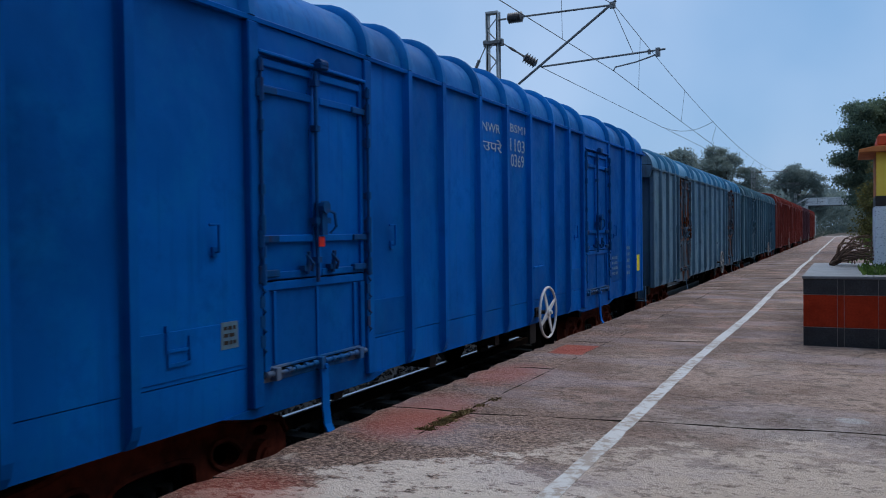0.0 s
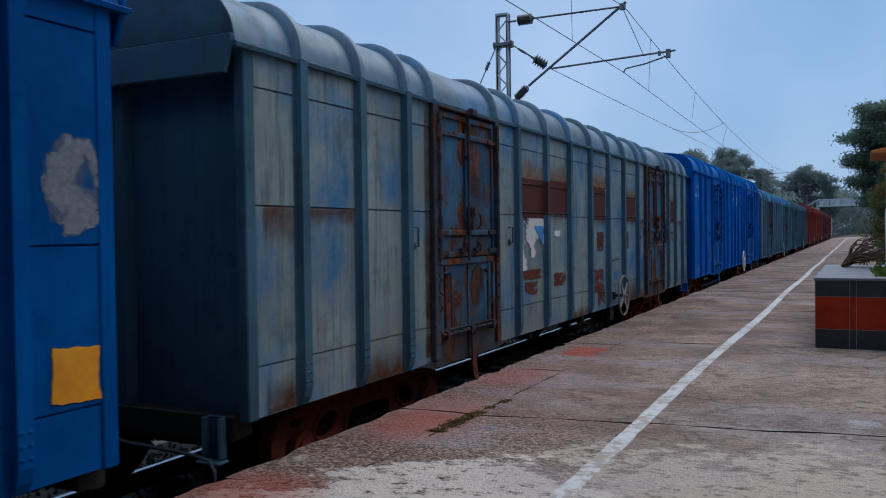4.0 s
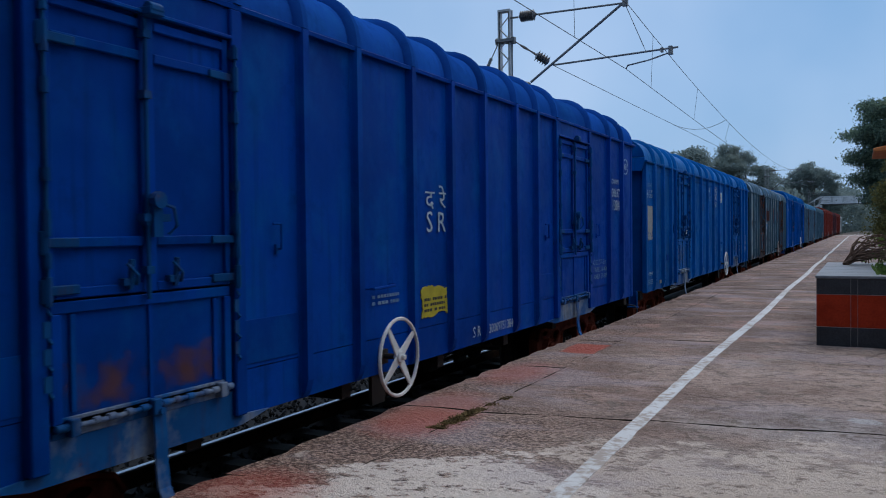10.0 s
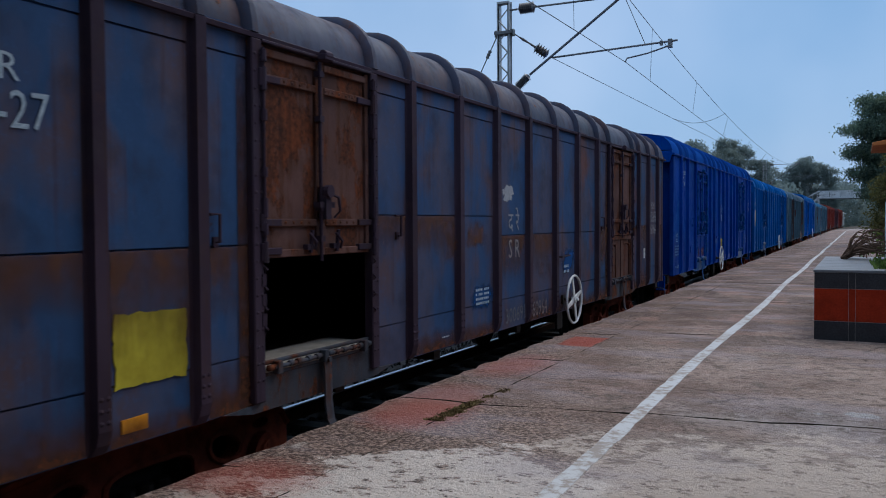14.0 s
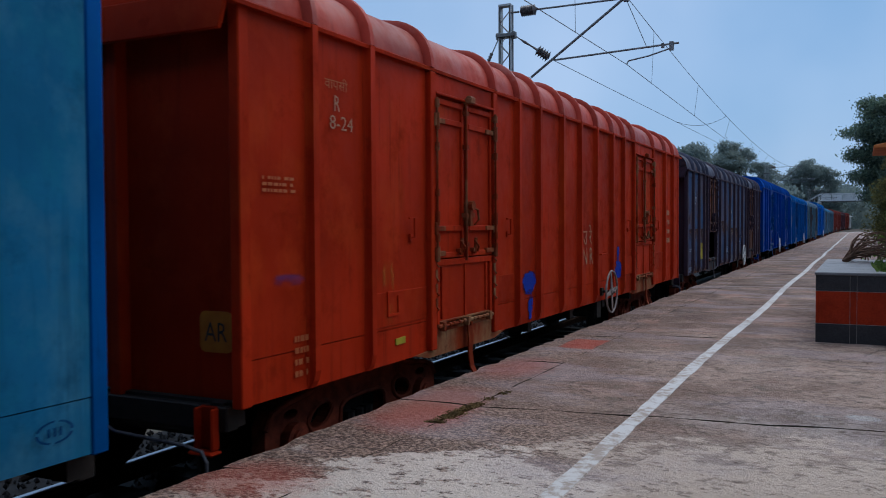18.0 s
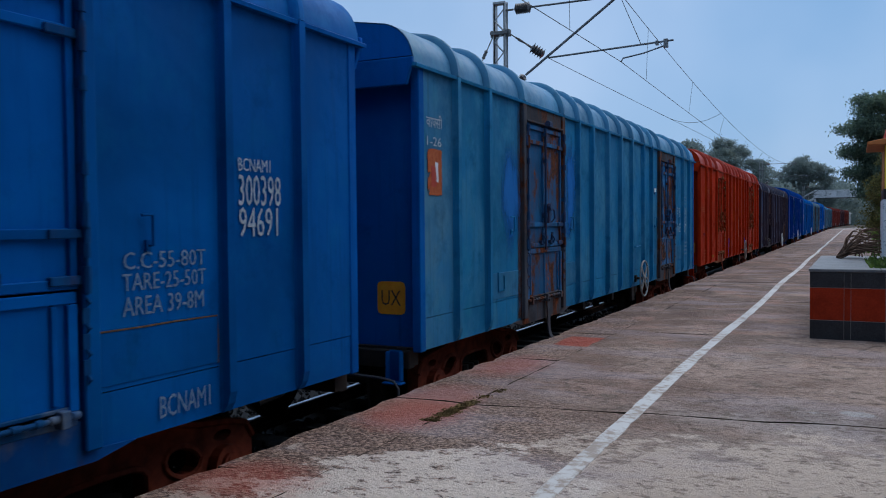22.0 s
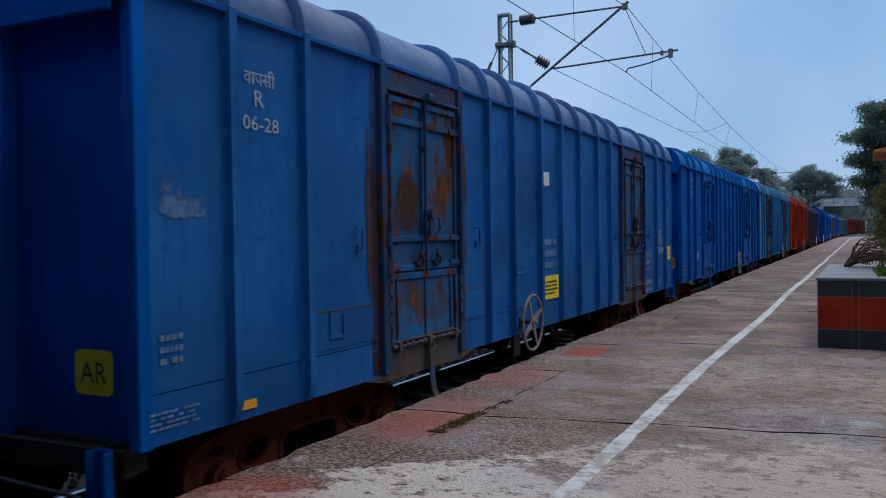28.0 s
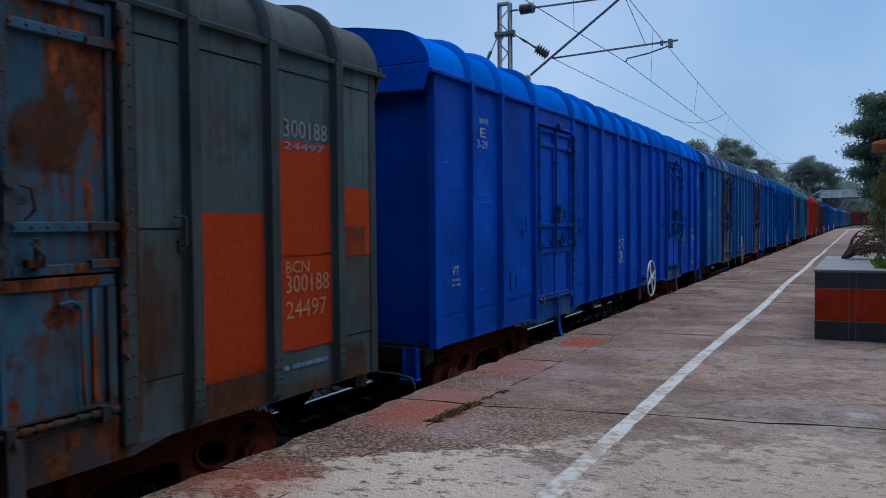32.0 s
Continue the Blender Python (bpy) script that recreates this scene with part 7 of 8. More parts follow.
cut_letters(("C.C. 57-51t", "TARE 23-47t", "0325", "0369", "06-28", "097", "1-2029", "1-26", "1-27", "1-29", "1103", "18.21", "24497", "3-29", "300188", "300398", "300691", "300692", "300697", "30069751384", "300698", "300997", "3104", "51384", "60964", "61081", "65054", "74779", "8-24", "94691", "AR", "AREA 39-8M", "AREA 29.8 m", "AREA 33.8 M", "BCN", "BCNAM1", "BCNM1", "BSM1", "C.C 57.30", "C.C-55-80T", "CC 56.71T", "E", "N", "N R", "NE", "NWR", "OFF", "ON", "PIPE", "R", "R-11-28", "R-12-27", "S R", "SR", "TARE 24.00", "TARE 24.55t", "TARE-25-50T", "UM", "UX", "VT", "VT FETW", "WITH TWIN", "उ", "उ पू", "उ रे", "उपरे", "द रे", "रे", "वापसी"))


def lettering(i, text, y0, y1, z0, z1, mat):
    k = KIND[kinds[i]]
    w = y1 - y0
    for rib in k["all_ribs"]:
        lo, hi = rib + k["rib_w"] + 0.07, rib - k["rib_w"] - 0.015
        if rib - 0.05 < y0 < lo:
            y0, y1 = lo, max(y1, lo + 0.86 * w)
        if y0 < hi < y1 < rib + 0.12:
            y1 = hi
    m = Matrix.Translation((SKIN, y0, z0)) @ FACE @ Matrix.Diagonal((y1 - y0, max(z1 - z0, 0.05), 1, 1))
    tagged(link_part("lettering", letter_mesh(text), mat, WAGON[i], m), kind="stuff")


def stencil_bars(i, rows, y0, y1, z0, z1, mat):
    """Small writing that cannot be read, as bars."""
    r = random.Random(int(y0 * 100) + i)
    h = (z1 - z0) / rows

    def bars(bm):
        for k in range(rows):
            y = y0
            while y < y1 - 0.02:
                w = min(r.uniform(0.016, 0.05), y1 - y)
                z = z0 + k * h
                v = [bm.verts.new(p) for p in ((SKIN, y, z + 0.15 * h), (SKIN, y + w, z + 0.15 * h), (SKIN, y + w, z + 0.66 * h), (SKIN, y, z + 0.66 * h))]
                bm.faces.new(v)
                y += w + (0.010 if r.random() < 0.8 else 0.04)
    tagged(part("small_print", bars, mat, WAGON[i]), kind="stuff")


COATS = ("paint_band", "paint_daub", "paint_patch", "paint_drip", "paint_smear", "rust_spot", "rust_streak", "rust_stain", "rubbed_patch", "round_patch", "torn_poster", "door_rust")


def patch(i, name, y0, y1, z0, z1, mat, label, jag):
    """A painted or pasted patch with its own uneven outline."""
    r = random.Random(int(y0 * 1000 + z0 * 77) + i)
    pts = []
    if jag < 0:
        pts = [((y0 + y1) / 2 + (y1 - y0) / 2 * math.cos(a), (z0 + z1) / 2 + (z1 - z0) / 2 * math.sin(a) * r.uniform(0.93, 1.0)) for a in (2 * math.pi * k / 24 for k in range(24))]
    else:
        n = 16 if jag > 0.005 else 1
        jag = min(jag, 0.09 * min(y1 - y0, z1 - z0))
        for (ya, za), (yb, zb) in (((y0, z0), (y1, z0)), ((y1, z0), (y1, z1)), ((y1, z1), (y0, z1)), ((y0, z1), (y0, z0))):
            for k in range(n):
                u = k / n
                y, z = ya + (yb - ya) * u, za + (zb - za) * u
                sway = noise.noise_vector(Vector((y * 7, z * 7, i * 3.1))) * jag * 2.2 + noise.noise_vector(Vector((y * 31, z * 31, i))) * jag * 0.9
                pts.append((y + sway.x, z + sway.y))
    lift = 0.0085 if name.startswith(("paint", "rust", "stain", "rubbed", "round_patch")) else 0.011
    if name == "door_rust":
        lift = 0.0215 if mat is rust_deep else 0.0205
    elif name in ("rust_stain", "paint_drip"):
        lift = 0.0075
    elif mat in (fresh_blue, mid_blue):
        lift = 0.0080
    if name in ("poster_scrap", "sticker_print"):
        lift = 0.0125
    if name in COATS:
        m = 0.02 + (0.02 if name == "paint_band" else 0.14) * min(y1 - y0, z1 - z0)
        part(name, lambda bm: bm.faces.new([bm.verts.new((SIDE + lift, y, z)) for y, z in ((y0 - m, z0 - m), (y1 + m, z0 - m), (y1 + m, z1 + m), (y0 - m, z1 + m))]), mat, WAGON[i], label)
        return
    part(name, lambda bm: prism(bm, pts, SIDE - 0.004, SIDE + lift, "x"), mat, WAGON[i], label)


def fade(i, name, y0, y1, z0, z1, mat, label="", lift=0.0112):
    part(name, lambda bm: bm.faces.new([bm.verts.new((SIDE + lift, y, z)) for y, z in ((y0, z0), (y1, z0), (y1, z1), (y0, z1))]), mat, WAGON[i], label)


def bays(i):
    """The plain bays of a wagon, as y spans between its ribs."""
    k = KIND[kinds[i]]
    marks = sorted([0.10, k["length"] - 0.10] + k["all_ribs"] + [v for d in k["doors"] for v in d])
    return [(a + 0.075, b - 0.075) for a, b in zip(marks, marks[1:]) if b - a > 0.3 and not any(abs(a - d[0]) < 0.01 for d in k["doors"])]


def post_bands(i, mat, wide=0.09):
    for d in KIND[kinds[i]]["doors"]:
        fade(i, "rust_band", d[0] - 0.10 - wide, d[0] - 0.09, 1.10, KIND[kinds[i]]["eave"] - 0.06, mat, "brown rust band beside the door post")
        fade(i, "rust_band", d[1] + 0.09, d[1] + 0.10 + 0.6 * wide, 1.10, KIND[kinds[i]]["eave"] - 0.06, mat, "brown rust band beside the door post")


def seal_tag(i, y0, y1, z0, z1, mat, label):
    part("seal_tag", lambda bm: box(bm, SIDE + 0.078, SIDE + 0.084, y0, y1, z0, z1), mat, WAGON[i], label, bevel=0.002)


seal_red = plain("red_plastic_seal", (0.50, 0.015, 0.010), (0.60, 0.03, 0.02), 20, 0.4)


def frame_box(i, y0, y1, z0, z1):
    part("label_frame", lambda bm: (box(bm, SIDE, SIDE + 0.018, y0, y0 + 0.016, z0, z1), box(bm, SIDE, SIDE + 0.018, y0 + 0.016, y1, z0, z0 + 0.016)), blue_a, WAGON[i])


def ring_mark(i, y0, y1, z0, z1, mat=None):
    """A round stencilled mark, as a plain broken ring with bars."""
    cy, cz, ry, rz = (y0 + y1) / 2, (z0 + z1) / 2, (y1 - y0) / 2, (z1 - z0) / 2

    def ring(bm):
        for k in range(24):
            if k % 6 == 5:
                continue
            a, b = 2 * math.pi * k / 24, 2 * math.pi * (k + 1) / 24
            v = [bm.verts.new((SKIN, cy + ry * s * math.cos(t), cz + rz * s * math.sin(t))) for t, s in ((a, 1), (b, 1), (b, 0.84), (a, 0.84))]
            bm.faces.new(v)
        for u in (-0.32, 0.0, 0.3):
            v = [bm.verts.new((SKIN, cy + ry * (u + dy), cz + rz * dz)) for dy, dz in ((-0.07, -0.38), (0.07, -0.38), (0.07, 0.38), (-0.07, 0.38))]
            bm.faces.new(v)
    part("ring_mark", ring, mat or letter_white, WAGON[i])


def notice_print(i, y0, y1, z0, z1):
    w, h = y1 - y0, z1 - z0
    for k, (mt, u) in enumerate(((orange_paint, 0.80), (green_print, 0.74))):
        part("printed_mark", lambda bm: prism(bm, [(y0 + 0.35 * w, z0 + u * h), (y0 + 0.70 * w, z0 + (u - 0.03) * h), (y0 + 0.70 * w, z0 + (u + 0.01) * h), (y0 + 0.5 * w, z0 + (u + 0.05) * h)], SIDE, SIDE + 0.0125, "x"), mt, WAGON[i])
    stencil_bars(i, 4, y0 + 0.25 * w, y1 - 0.2 * w, z0 + 0.1 * h, z0 + 0.62 * h, letter_dark)


letter_olive = plain("faded_olive_stencil_paint", (0.20, 0.16, 0.012), (0.34, 0.27, 0.02), 25, 0.7)
cast_plate = plain("weathered_cream_plate", (0.20, 0.14, 0.085), (0.38, 0.29, 0.19), 12, 0.8)
green_print = plain("green_print", (0.02, 0.16, 0.04), (0.03, 0.2, 0.06), 20, 0.7)


def end_plate(i, x0, x1, z0, z1, mat, text):
    """A painted square on the rear end wall; text faces back along the track."""
    pl = part("end_plate", lambda bm: prism(bm, [(cx + 0.04 * math.cos(q), cz + 0.04 * math.sin(q)) for cx, cz, q0 in ((x1 - 0.04, z1 - 0.04, 0), (x0 + 0.04, z1 - 0.04, 90), (x0 + 0.04, z0 + 0.04, 180), (x1 - 0.04, z0 + 0.04, 270)) for q in (radians(q0), radians(q0 + 45), radians(q0 + 90))], 0.094, 0.099), mat, WAGON[i], "small painted square on the end wall")
    m = Matrix.Translation((x0 + 0.15 * (x1 - x0), 0.0925, z0 + 0.27 * (z1 - z0))) @ Matrix(((1, 0, 0, 0), (0, 0, -1, 0), (0, 1, 0, 0), (0, 0, 0, 1))) @ Matrix.Diagonal((0.7 * (x1 - x0), 0.46 * (z1 - z0), 1, 1))
    link_part("lettering", letter_mesh(text), letter_dark, pl, m)


end_plate(8, 1.03, 1.32, 1.31, 1.56, yellow_paint, "AR")
end_plate(5, 1.20, 1.46, 1.37, 1.63, orange_dirty, "AR")
end_plate(6, 1.13, 1.41, 1.36, 1.65, orange_paint, "UX")
end_plate(7, 1.22, 1.45, 1.36, 1.60, orange_paint, "UM")
lettering(0, "वापसी", 0.20, 0.52, 3.12, 3.21, letter_white)
lettering(0, "R-11-28", 0.09, 0.60, 2.91, 3.03, letter_white)
lettering(0, "VT FETW", 0.16, 0.50, 1.33, 1.36, letter_faint)
stencil_bars(0, 3, 0.12, 0.67, 1.16, 1.29, letter_faint)
lettering(0, "NWR", 6.16, 6.65, 3.19, 3.28, letter_white)
lettering(0, "उपरे", 6.18, 6.70, 2.99, 3.12, letter_white)
lettering(0, "BSM1", 6.95, 7.42, 3.25, 3.34, letter_white)
lettering(0, "1103", 6.95, 7.40, 3.04, 3.18, letter_white)
lettering(0, "0369", 6.96, 7.37, 2.87, 3.01, letter_white)
stencil_bars(0, 4, 11.32, 11.68, 1.43, 1.76, letter_faint)
stencil_bars(0, 5, 12.22, 12.54, 1.39, 1.91, letter_faint)
patch(0, "notice_plate", 12.92, 13.27, 1.43, 1.71, yellow_paint, "small yellow notice", 0.004)
seal_tag(0, 3.11, 3.18, 2.07, 2.14, seal_red, "small red seal on the door hasp")
patch(0, "label_plate", 2.18, 2.33, 1.48, 1.64, dull_rib, "small grimy label plate", 0.003)
stencil_bars(0, 3, 2.20, 2.31, 1.50, 1.63, iron)
frame_box(0, 1.73, 1.90, 1.52, 1.67)
patch(1, "paint_band", 7.27, 8.04, 2.35, 2.77, brown_band, "band of dull brown paint", 0.02)
patch(1, "rust_stain", 7.28, 8.05, 2.83, 3.01, band_stain, "brown rust stain above the band", 0.02)
patch(1, "paint_drip", 7.26, 8.03, 2.18, 2.35, band_drip, "thin brown runs below the band", 0.02)
patch(1, "paint_band", 9.15, 9.90, 2.34, 2.69, brown_band, "band of dull brown paint", 0.02)
patch(1, "rust_stain", 9.16, 9.91, 2.69, 2.89, band_stain, "brown rust stain above the band", 0.02)
patch(1, "paint_drip", 9.15, 9.89, 2.21, 2.35, band_drip, "thin brown runs below the band", 0.02)
patch(1, "paint_band", 12.66, 13.28, 2.34, 2.72, brown_band, "band of dull brown paint", 0.02)
patch(1, "rust_stain", 12.67, 13.29, 2.68, 2.93, band_stain, "brown rust stain above the band", 0.02)
patch(1, "paint_drip", 12.65, 13.27, 2.22, 2.39, band_drip, "thin brown runs below the band", 0.02)
patch(1, "paint_band", 5.54, 6.40, 2.41, 2.77, brown_band, "band of dull brown paint", 0.02)
patch(1, "rust_stain", 5.55, 6.41, 2.78, 2.97, band_stain, "brown rust stain above the band", 0.02)
patch(1, "paint_drip", 5.54, 6.40, 2.27, 2.42, band_drip, "thin brown runs below the band", 0.02)
patch(1, "paint_band", 4.62, 5.40, 2.34, 2.75, brown_band, "band of dull brown paint", 0.02)
patch(1, "rust_stain", 4.63, 5.41, 2.77, 2.98, band_stain, "brown rust stain above the band", 0.02)
patch(1, "paint_drip", 4.61, 5.39, 2.19, 2.36, band_drip, "thin brown runs below the band", 0.02)
patch(1, "paint_daub", 5.73, 6.17, 1.52, 1.64, red_brown_daub, "", 0.03)
patch(1, "paint_daub", 4.65, 5.41, 1.65, 1.72, red_brown_daub, "", 0.03)
patch(1, "paint_daub", 4.75, 5.13, 1.48, 1.58, red_brown_daub, "", 0.03)
patch(1, "paint_daub", 7.52, 7.91, 1.33, 1.59, red_brown_daub, "", 0.03)
patch(1, "paint_daub", 7.67, 8.02, 1.15, 1.28, red_brown_daub, "", 0.03)
patch(1, "paint_daub", 7.64, 7.94, 1.93, 2.13, red_brown_daub, "", 0.03)
patch(1, "paint_daub", 7.48, 7.90, 1.34, 1.40, red_brown_daub, "", 0.03)
patch(1, "paint_daub", 7.68, 8.00, 1.13, 1.23, red_brown_daub, "", 0.03)
patch(1, "paint_daub", 7.52, 7.93, 1.49, 1.56, red_brown_daub, "", 0.03)
patch(1, "paint_daub", 7.69, 7.92, 1.90, 1.99, red_brown_daub, "", 0.03)
patch(1, "paint_daub", 7.63, 7.73, 1.99, 2.13, red_brown_daub, "", 0.03)
patch(1, "paint_daub", 9.32, 9.41, 1.88, 2.15, red_brown_daub, "", 0.03)
patch(1, "paint_daub", 12.74, 12.79, 1.92, 2.34, red_brown_daub, "", 0.03)
patch(1, "paint_daub", 12.80, 13.02, 2.06, 2.12, red_brown_daub, "", 0.03)
patch(1, "paint_daub", 12.84, 13.08, 1.95, 2.01, red_brown_daub, "", 0.03)
patch(1, "torn_poster", 4.72, 5.33, 1.81, 2.25, torn_paper, "torn remains of a white poster", 0.035)
part("poster_scrap", lambda bm: prism(bm, [(5.04, 2.235), (5.33, 2.235), (5.33, 2.02), (5.27, 2.045)], SIDE + 0.015, SIDE + 0.017, "x"), poster_blue, WAGON[1], "blue corner of the poster")
for a, b in ((4.62, 5.37), (5.54, 6.27), (7.32, 8.04), (9.15, 9.90), (12.66, 13.20)):
    for z in (2.385, 2.70):
        part("plate_lap", lambda bm: prism(bm, [(SIDE, z), (SIDE + 0.019, z + 0.001), (SIDE + 0.021, z + 0.007), (SIDE, z + 0.018)], a, b), lap_brown, WAGON[1])
patch(1, "paper_scrap", 5.76, 5.98, 2.11, 2.18, poster_white, "", 0.012)
patch(1, "paint_patch", 12.23, 12.44, 2.00, 2.49, mid_blue, "patch of fresher blue paint", 0.06)
patch(1, "paint_patch", 9.41, 9.82, 1.31, 1.89, mid_blue, "patch of fresher blue paint", 0.06)
patch(1, "paint_patch", 10.12, 10.53, 1.21, 1.85, mid_blue, "patch of fresher blue paint", 0.06)
patch(1, "paint_patch", 8.54, 8.78, 1.41, 1.58, mid_blue, "patch of fresher blue paint", 0.06)
patch(1, "paint_patch", 12.09, 12.45, 1.52, 2.28, mid_blue, "brush of deeper blue beside the door", 0.03)
patch(1, "paint_patch", 13.16, 13.53, 1.40, 1.78, mid_blue, "", 0.03)
lettering(2, "SR", 6.55, 6.87, 2.99, 3.11, letter_white)
lettering(2, "द रे", 6.55, 6.87, 2.78, 2.93, letter_white)
lettering(2, "BCNM1", 7.35, 7.86, 3.02, 3.17, letter_white)
lettering(2, "300692", 7.35, 7.90, 2.84, 3.00, letter_white)
lettering(2, "61081", 7.39, 7.84, 2.66, 2.80, letter_white)
patch(2, "notice_sheet", 8.37, 8.78, 2.80, 3.06, poster_white, "white printed notice with small tricolour mark", 0.002)
notice_print(2, 8.37, 8.78, 2.80, 3.06)
patch(2, "paint_daub", 5.74, 5.82, 2.57, 2.68, brown_band, "", 0.01)
lettering(2, "वापसी", 0.09, 0.41, 2.88, 2.96, letter_faint)
lettering(2, "R-12-27", 0.05, 0.48, 2.69, 2.83, letter_white)
sticker_grey = worn_mark("weathered_beige_sticker", (0.19, 0.19, 0.18), (0.31, 0.305, 0.29), 0.30, 0.35, 8, soft=0.04)
patch(2, "rubbed_patch", 0.10, 0.47, 2.06, 2.50, sticker_grey, "beige remains of a sticker", 0.02)
patch(2, "rubbed_patch", 0.12, 0.45, 1.95, 2.05, bare_grey, "rubbed grey patch", 0.015)
lettering(2, "VT FETW", 0.13, 0.47, 1.32, 1.38, letter_white)
stencil_bars(2, 3, 0.12, 0.51, 1.16, 1.26, letter_faint)
patch(2, "label_plate", 1.70, 1.84, 1.54, 1.65, blue_deep, "", 0.003)
patch(2, "reflector", 1.06, 1.22, 1.13, 1.19, wheel_grey, "", 0.003)
lettering(2, "BCNM1", 13.41, 13.86, 1.77, 1.91, letter_white)
lettering(2, "300692", 13.39, 13.86, 1.60, 1.74, letter_white)
lettering(2, "61081", 13.38, 13.82, 1.41, 1.55, letter_white)
stencil_bars(2, 3, 12.19, 12.93, 1.42, 1.72, letter_white)
patch(2, "round_plate", 14.12, 14.39, 1.39, 1.65, orange_paint, "orange twin pipe plate", 0.012)
patch(2, "rubbed_patch", 14.14, 14.38, 2.16, 2.69, bare_grey, "", 0.012)
stencil_bars(2, 3, 5.65, 5.93, 1.13, 1.24, letter_faint)
lettering(2, "OFF", 8.62, 8.74, 1.53, 1.56, letter_white)
lettering(2, "ON", 8.41, 8.49, 1.53, 1.56, letter_white)
seal_tag(2, 3.30, 3.40, 2.02, 2.10, poster_white, "white paper tag on the door hasp")
seal_tag(7, 10.37, 10.47, 2.02, 2.09, poster_white, "white paper tag on the door hasp")
lettering(3, "S R", 7.25, 7.43, 1.13, 1.23, letter_white)
lettering(3, "30069751384", 7.59, 8.32, 1.13, 1.22, letter_white)
ring_mark(3, 12.94, 13.26, 3.00, 3.25)
lettering(3, "BCNAM1", 12.21, 12.67, 2.83, 2.90, letter_white)
lettering(3, "300697", 12.19, 12.79, 2.63, 2.76, letter_white)
lettering(3, "51384", 12.19, 12.72, 2.43, 2.59, letter_white)
lettering(3, "C.C. 57-51t", 11.29, 11.95, 1.65, 1.72, letter_faint)
lettering(3, "TARE 23-47t", 11.29, 11.99, 1.55, 1.62, letter_faint)
lettering(3, "AREA 39-8M", 11.31, 11.99, 1.45, 1.52, letter_faint)
lettering(3, "द रे", 6.29, 6.69, 2.35, 2.56, letter_white)
lettering(3, "S R", 6.31, 6.68, 2.15, 2.33, letter_white)
patch(3, "notice_plate", 6.22, 6.70, 1.42, 1.67, yellow_dull, "yellow painted notice", 0.02)
stencil_bars(3, 3, 6.25, 6.67, 1.46, 1.60, letter_dark)
stencil_bars(3, 2, 5.40, 5.83, 1.59, 1.69, letter_faint)
lettering(3, "वापसी", 0.96, 1.26, 3.14, 3.22, letter_white)
lettering(3, "R", 1.07, 1.16, 3.03, 3.11, letter_white)
lettering(3, "1-29", 1.03, 1.23, 2.90, 3.00, letter_white)
lettering(3, "VT", 0.28, 0.45, 1.83, 1.90, letter_white)
stencil_bars(3, 2, 0.27, 0.46, 1.73, 1.81, letter_white)
stencil_bars(3, 4, 0.18, 0.56, 1.45, 1.68, letter_faint)
stencil_bars(3, 2, 0.21, 0.60, 1.20, 1.26, letter_faint)
lettering(4, "S R", 6.68, 7.00, 1.78, 1.98, letter_faint2)
lettering(4, "द रे", 6.67, 6.99, 2.06, 2.32, letter_dusty)
patch(4, "paint_smear", 6.54, 6.80, 2.38, 2.56, splash_white, "splash of white paint", 0.03)
patch(4, "round_patch", 5.72, 6.22, 1.30, 1.58, blue_daub, "round patch of dark blue paint", -1)
stencil_bars(4, 4, 5.82, 6.14, 1.35, 1.53, letter_white)
lettering(4, "300691", 6.59, 7.27, 1.09, 1.25, letter_ghost)
lettering(4, "60964", 7.40, 7.89, 1.08, 1.26, letter_ghost)
stencil_bars(4, 1, 5.08, 5.24, 1.13, 1.15, letter_white)
patch(4, "paint_patch", 8.44, 9.02, 1.46, 1.88, blue_daub, "patch of dark blue paint", 0.05)
lettering(4, "BCNM1", 13.49, 13.76, 2.38, 2.50, letter_dusty)
lettering(4, "300691", 13.43, 13.92, 2.14, 2.34, letter_dusty)
lettering(4, "60964", 13.44, 13.88, 1.93, 2.11, letter_dusty)
stencil_bars(4, 2, 8.54, 8.76, 1.51, 1.64, letter_white)
patch(4, "label_plate", 12.91, 13.02, 1.52, 1.69, poster_white, "small dirty white notice", 0.004)
stencil_bars(4, 2, 12.93, 13.00, 1.54, 1.67, iron)
patch(4, "notice_plate", 1.41, 1.91, 1.33, 1.71, yellow_dull, "dull yellow painted notice", 0.012)
lettering(4, "R", 0.81, 0.91, 2.80, 2.92, letter_white)
lettering(4, "1-27", 0.72, 1.06, 2.59, 2.76, letter_white)
patch(4, "reflector", 1.45, 1.62, 1.10, 1.17, orange_paint, "", 0.004)
stencil_bars(4, 2, 0.23, 0.45, 1.54, 1.61, letter_white)
stencil_bars(4, 4, 0.10, 0.45, 1.08, 1.21, letter_faint)
patch(4, "rust_stain", 5.54, 6.19, 1.87, 2.21, rust_orange, "orange-brown rust below the seam", 0.03)
patch(4, "rust_stain", 7.51, 8.11, 1.47, 1.71, rust_orange, "", 0.03)
patch(4, "rust_stain", 5.07, 5.39, 1.77, 2.11, rust_orange, "", 0.03)
patch(4, "rust_stain", 0.04, 0.54, 2.11, 2.41, rust_orange, "", 0.03)
patch(4, "rust_stain", 10.12, 10.54, 1.49, 1.99, rust_orange, "", 0.03)
lettering(5, "वापसी", 0.90, 1.19, 3.12, 3.21, letter_orange)
lettering(5, "R", 1.02, 1.09, 2.97, 3.08, letter_cream)
lettering(5, "8-24", 0.96, 1.26, 2.84, 2.94, letter_cream)
lettering(5, "उ रे", 6.95, 7.35, 1.88, 2.15, letter_cream)
lettering(5, "N R", 6.94, 7.40, 1.61, 1.84, letter_cream)
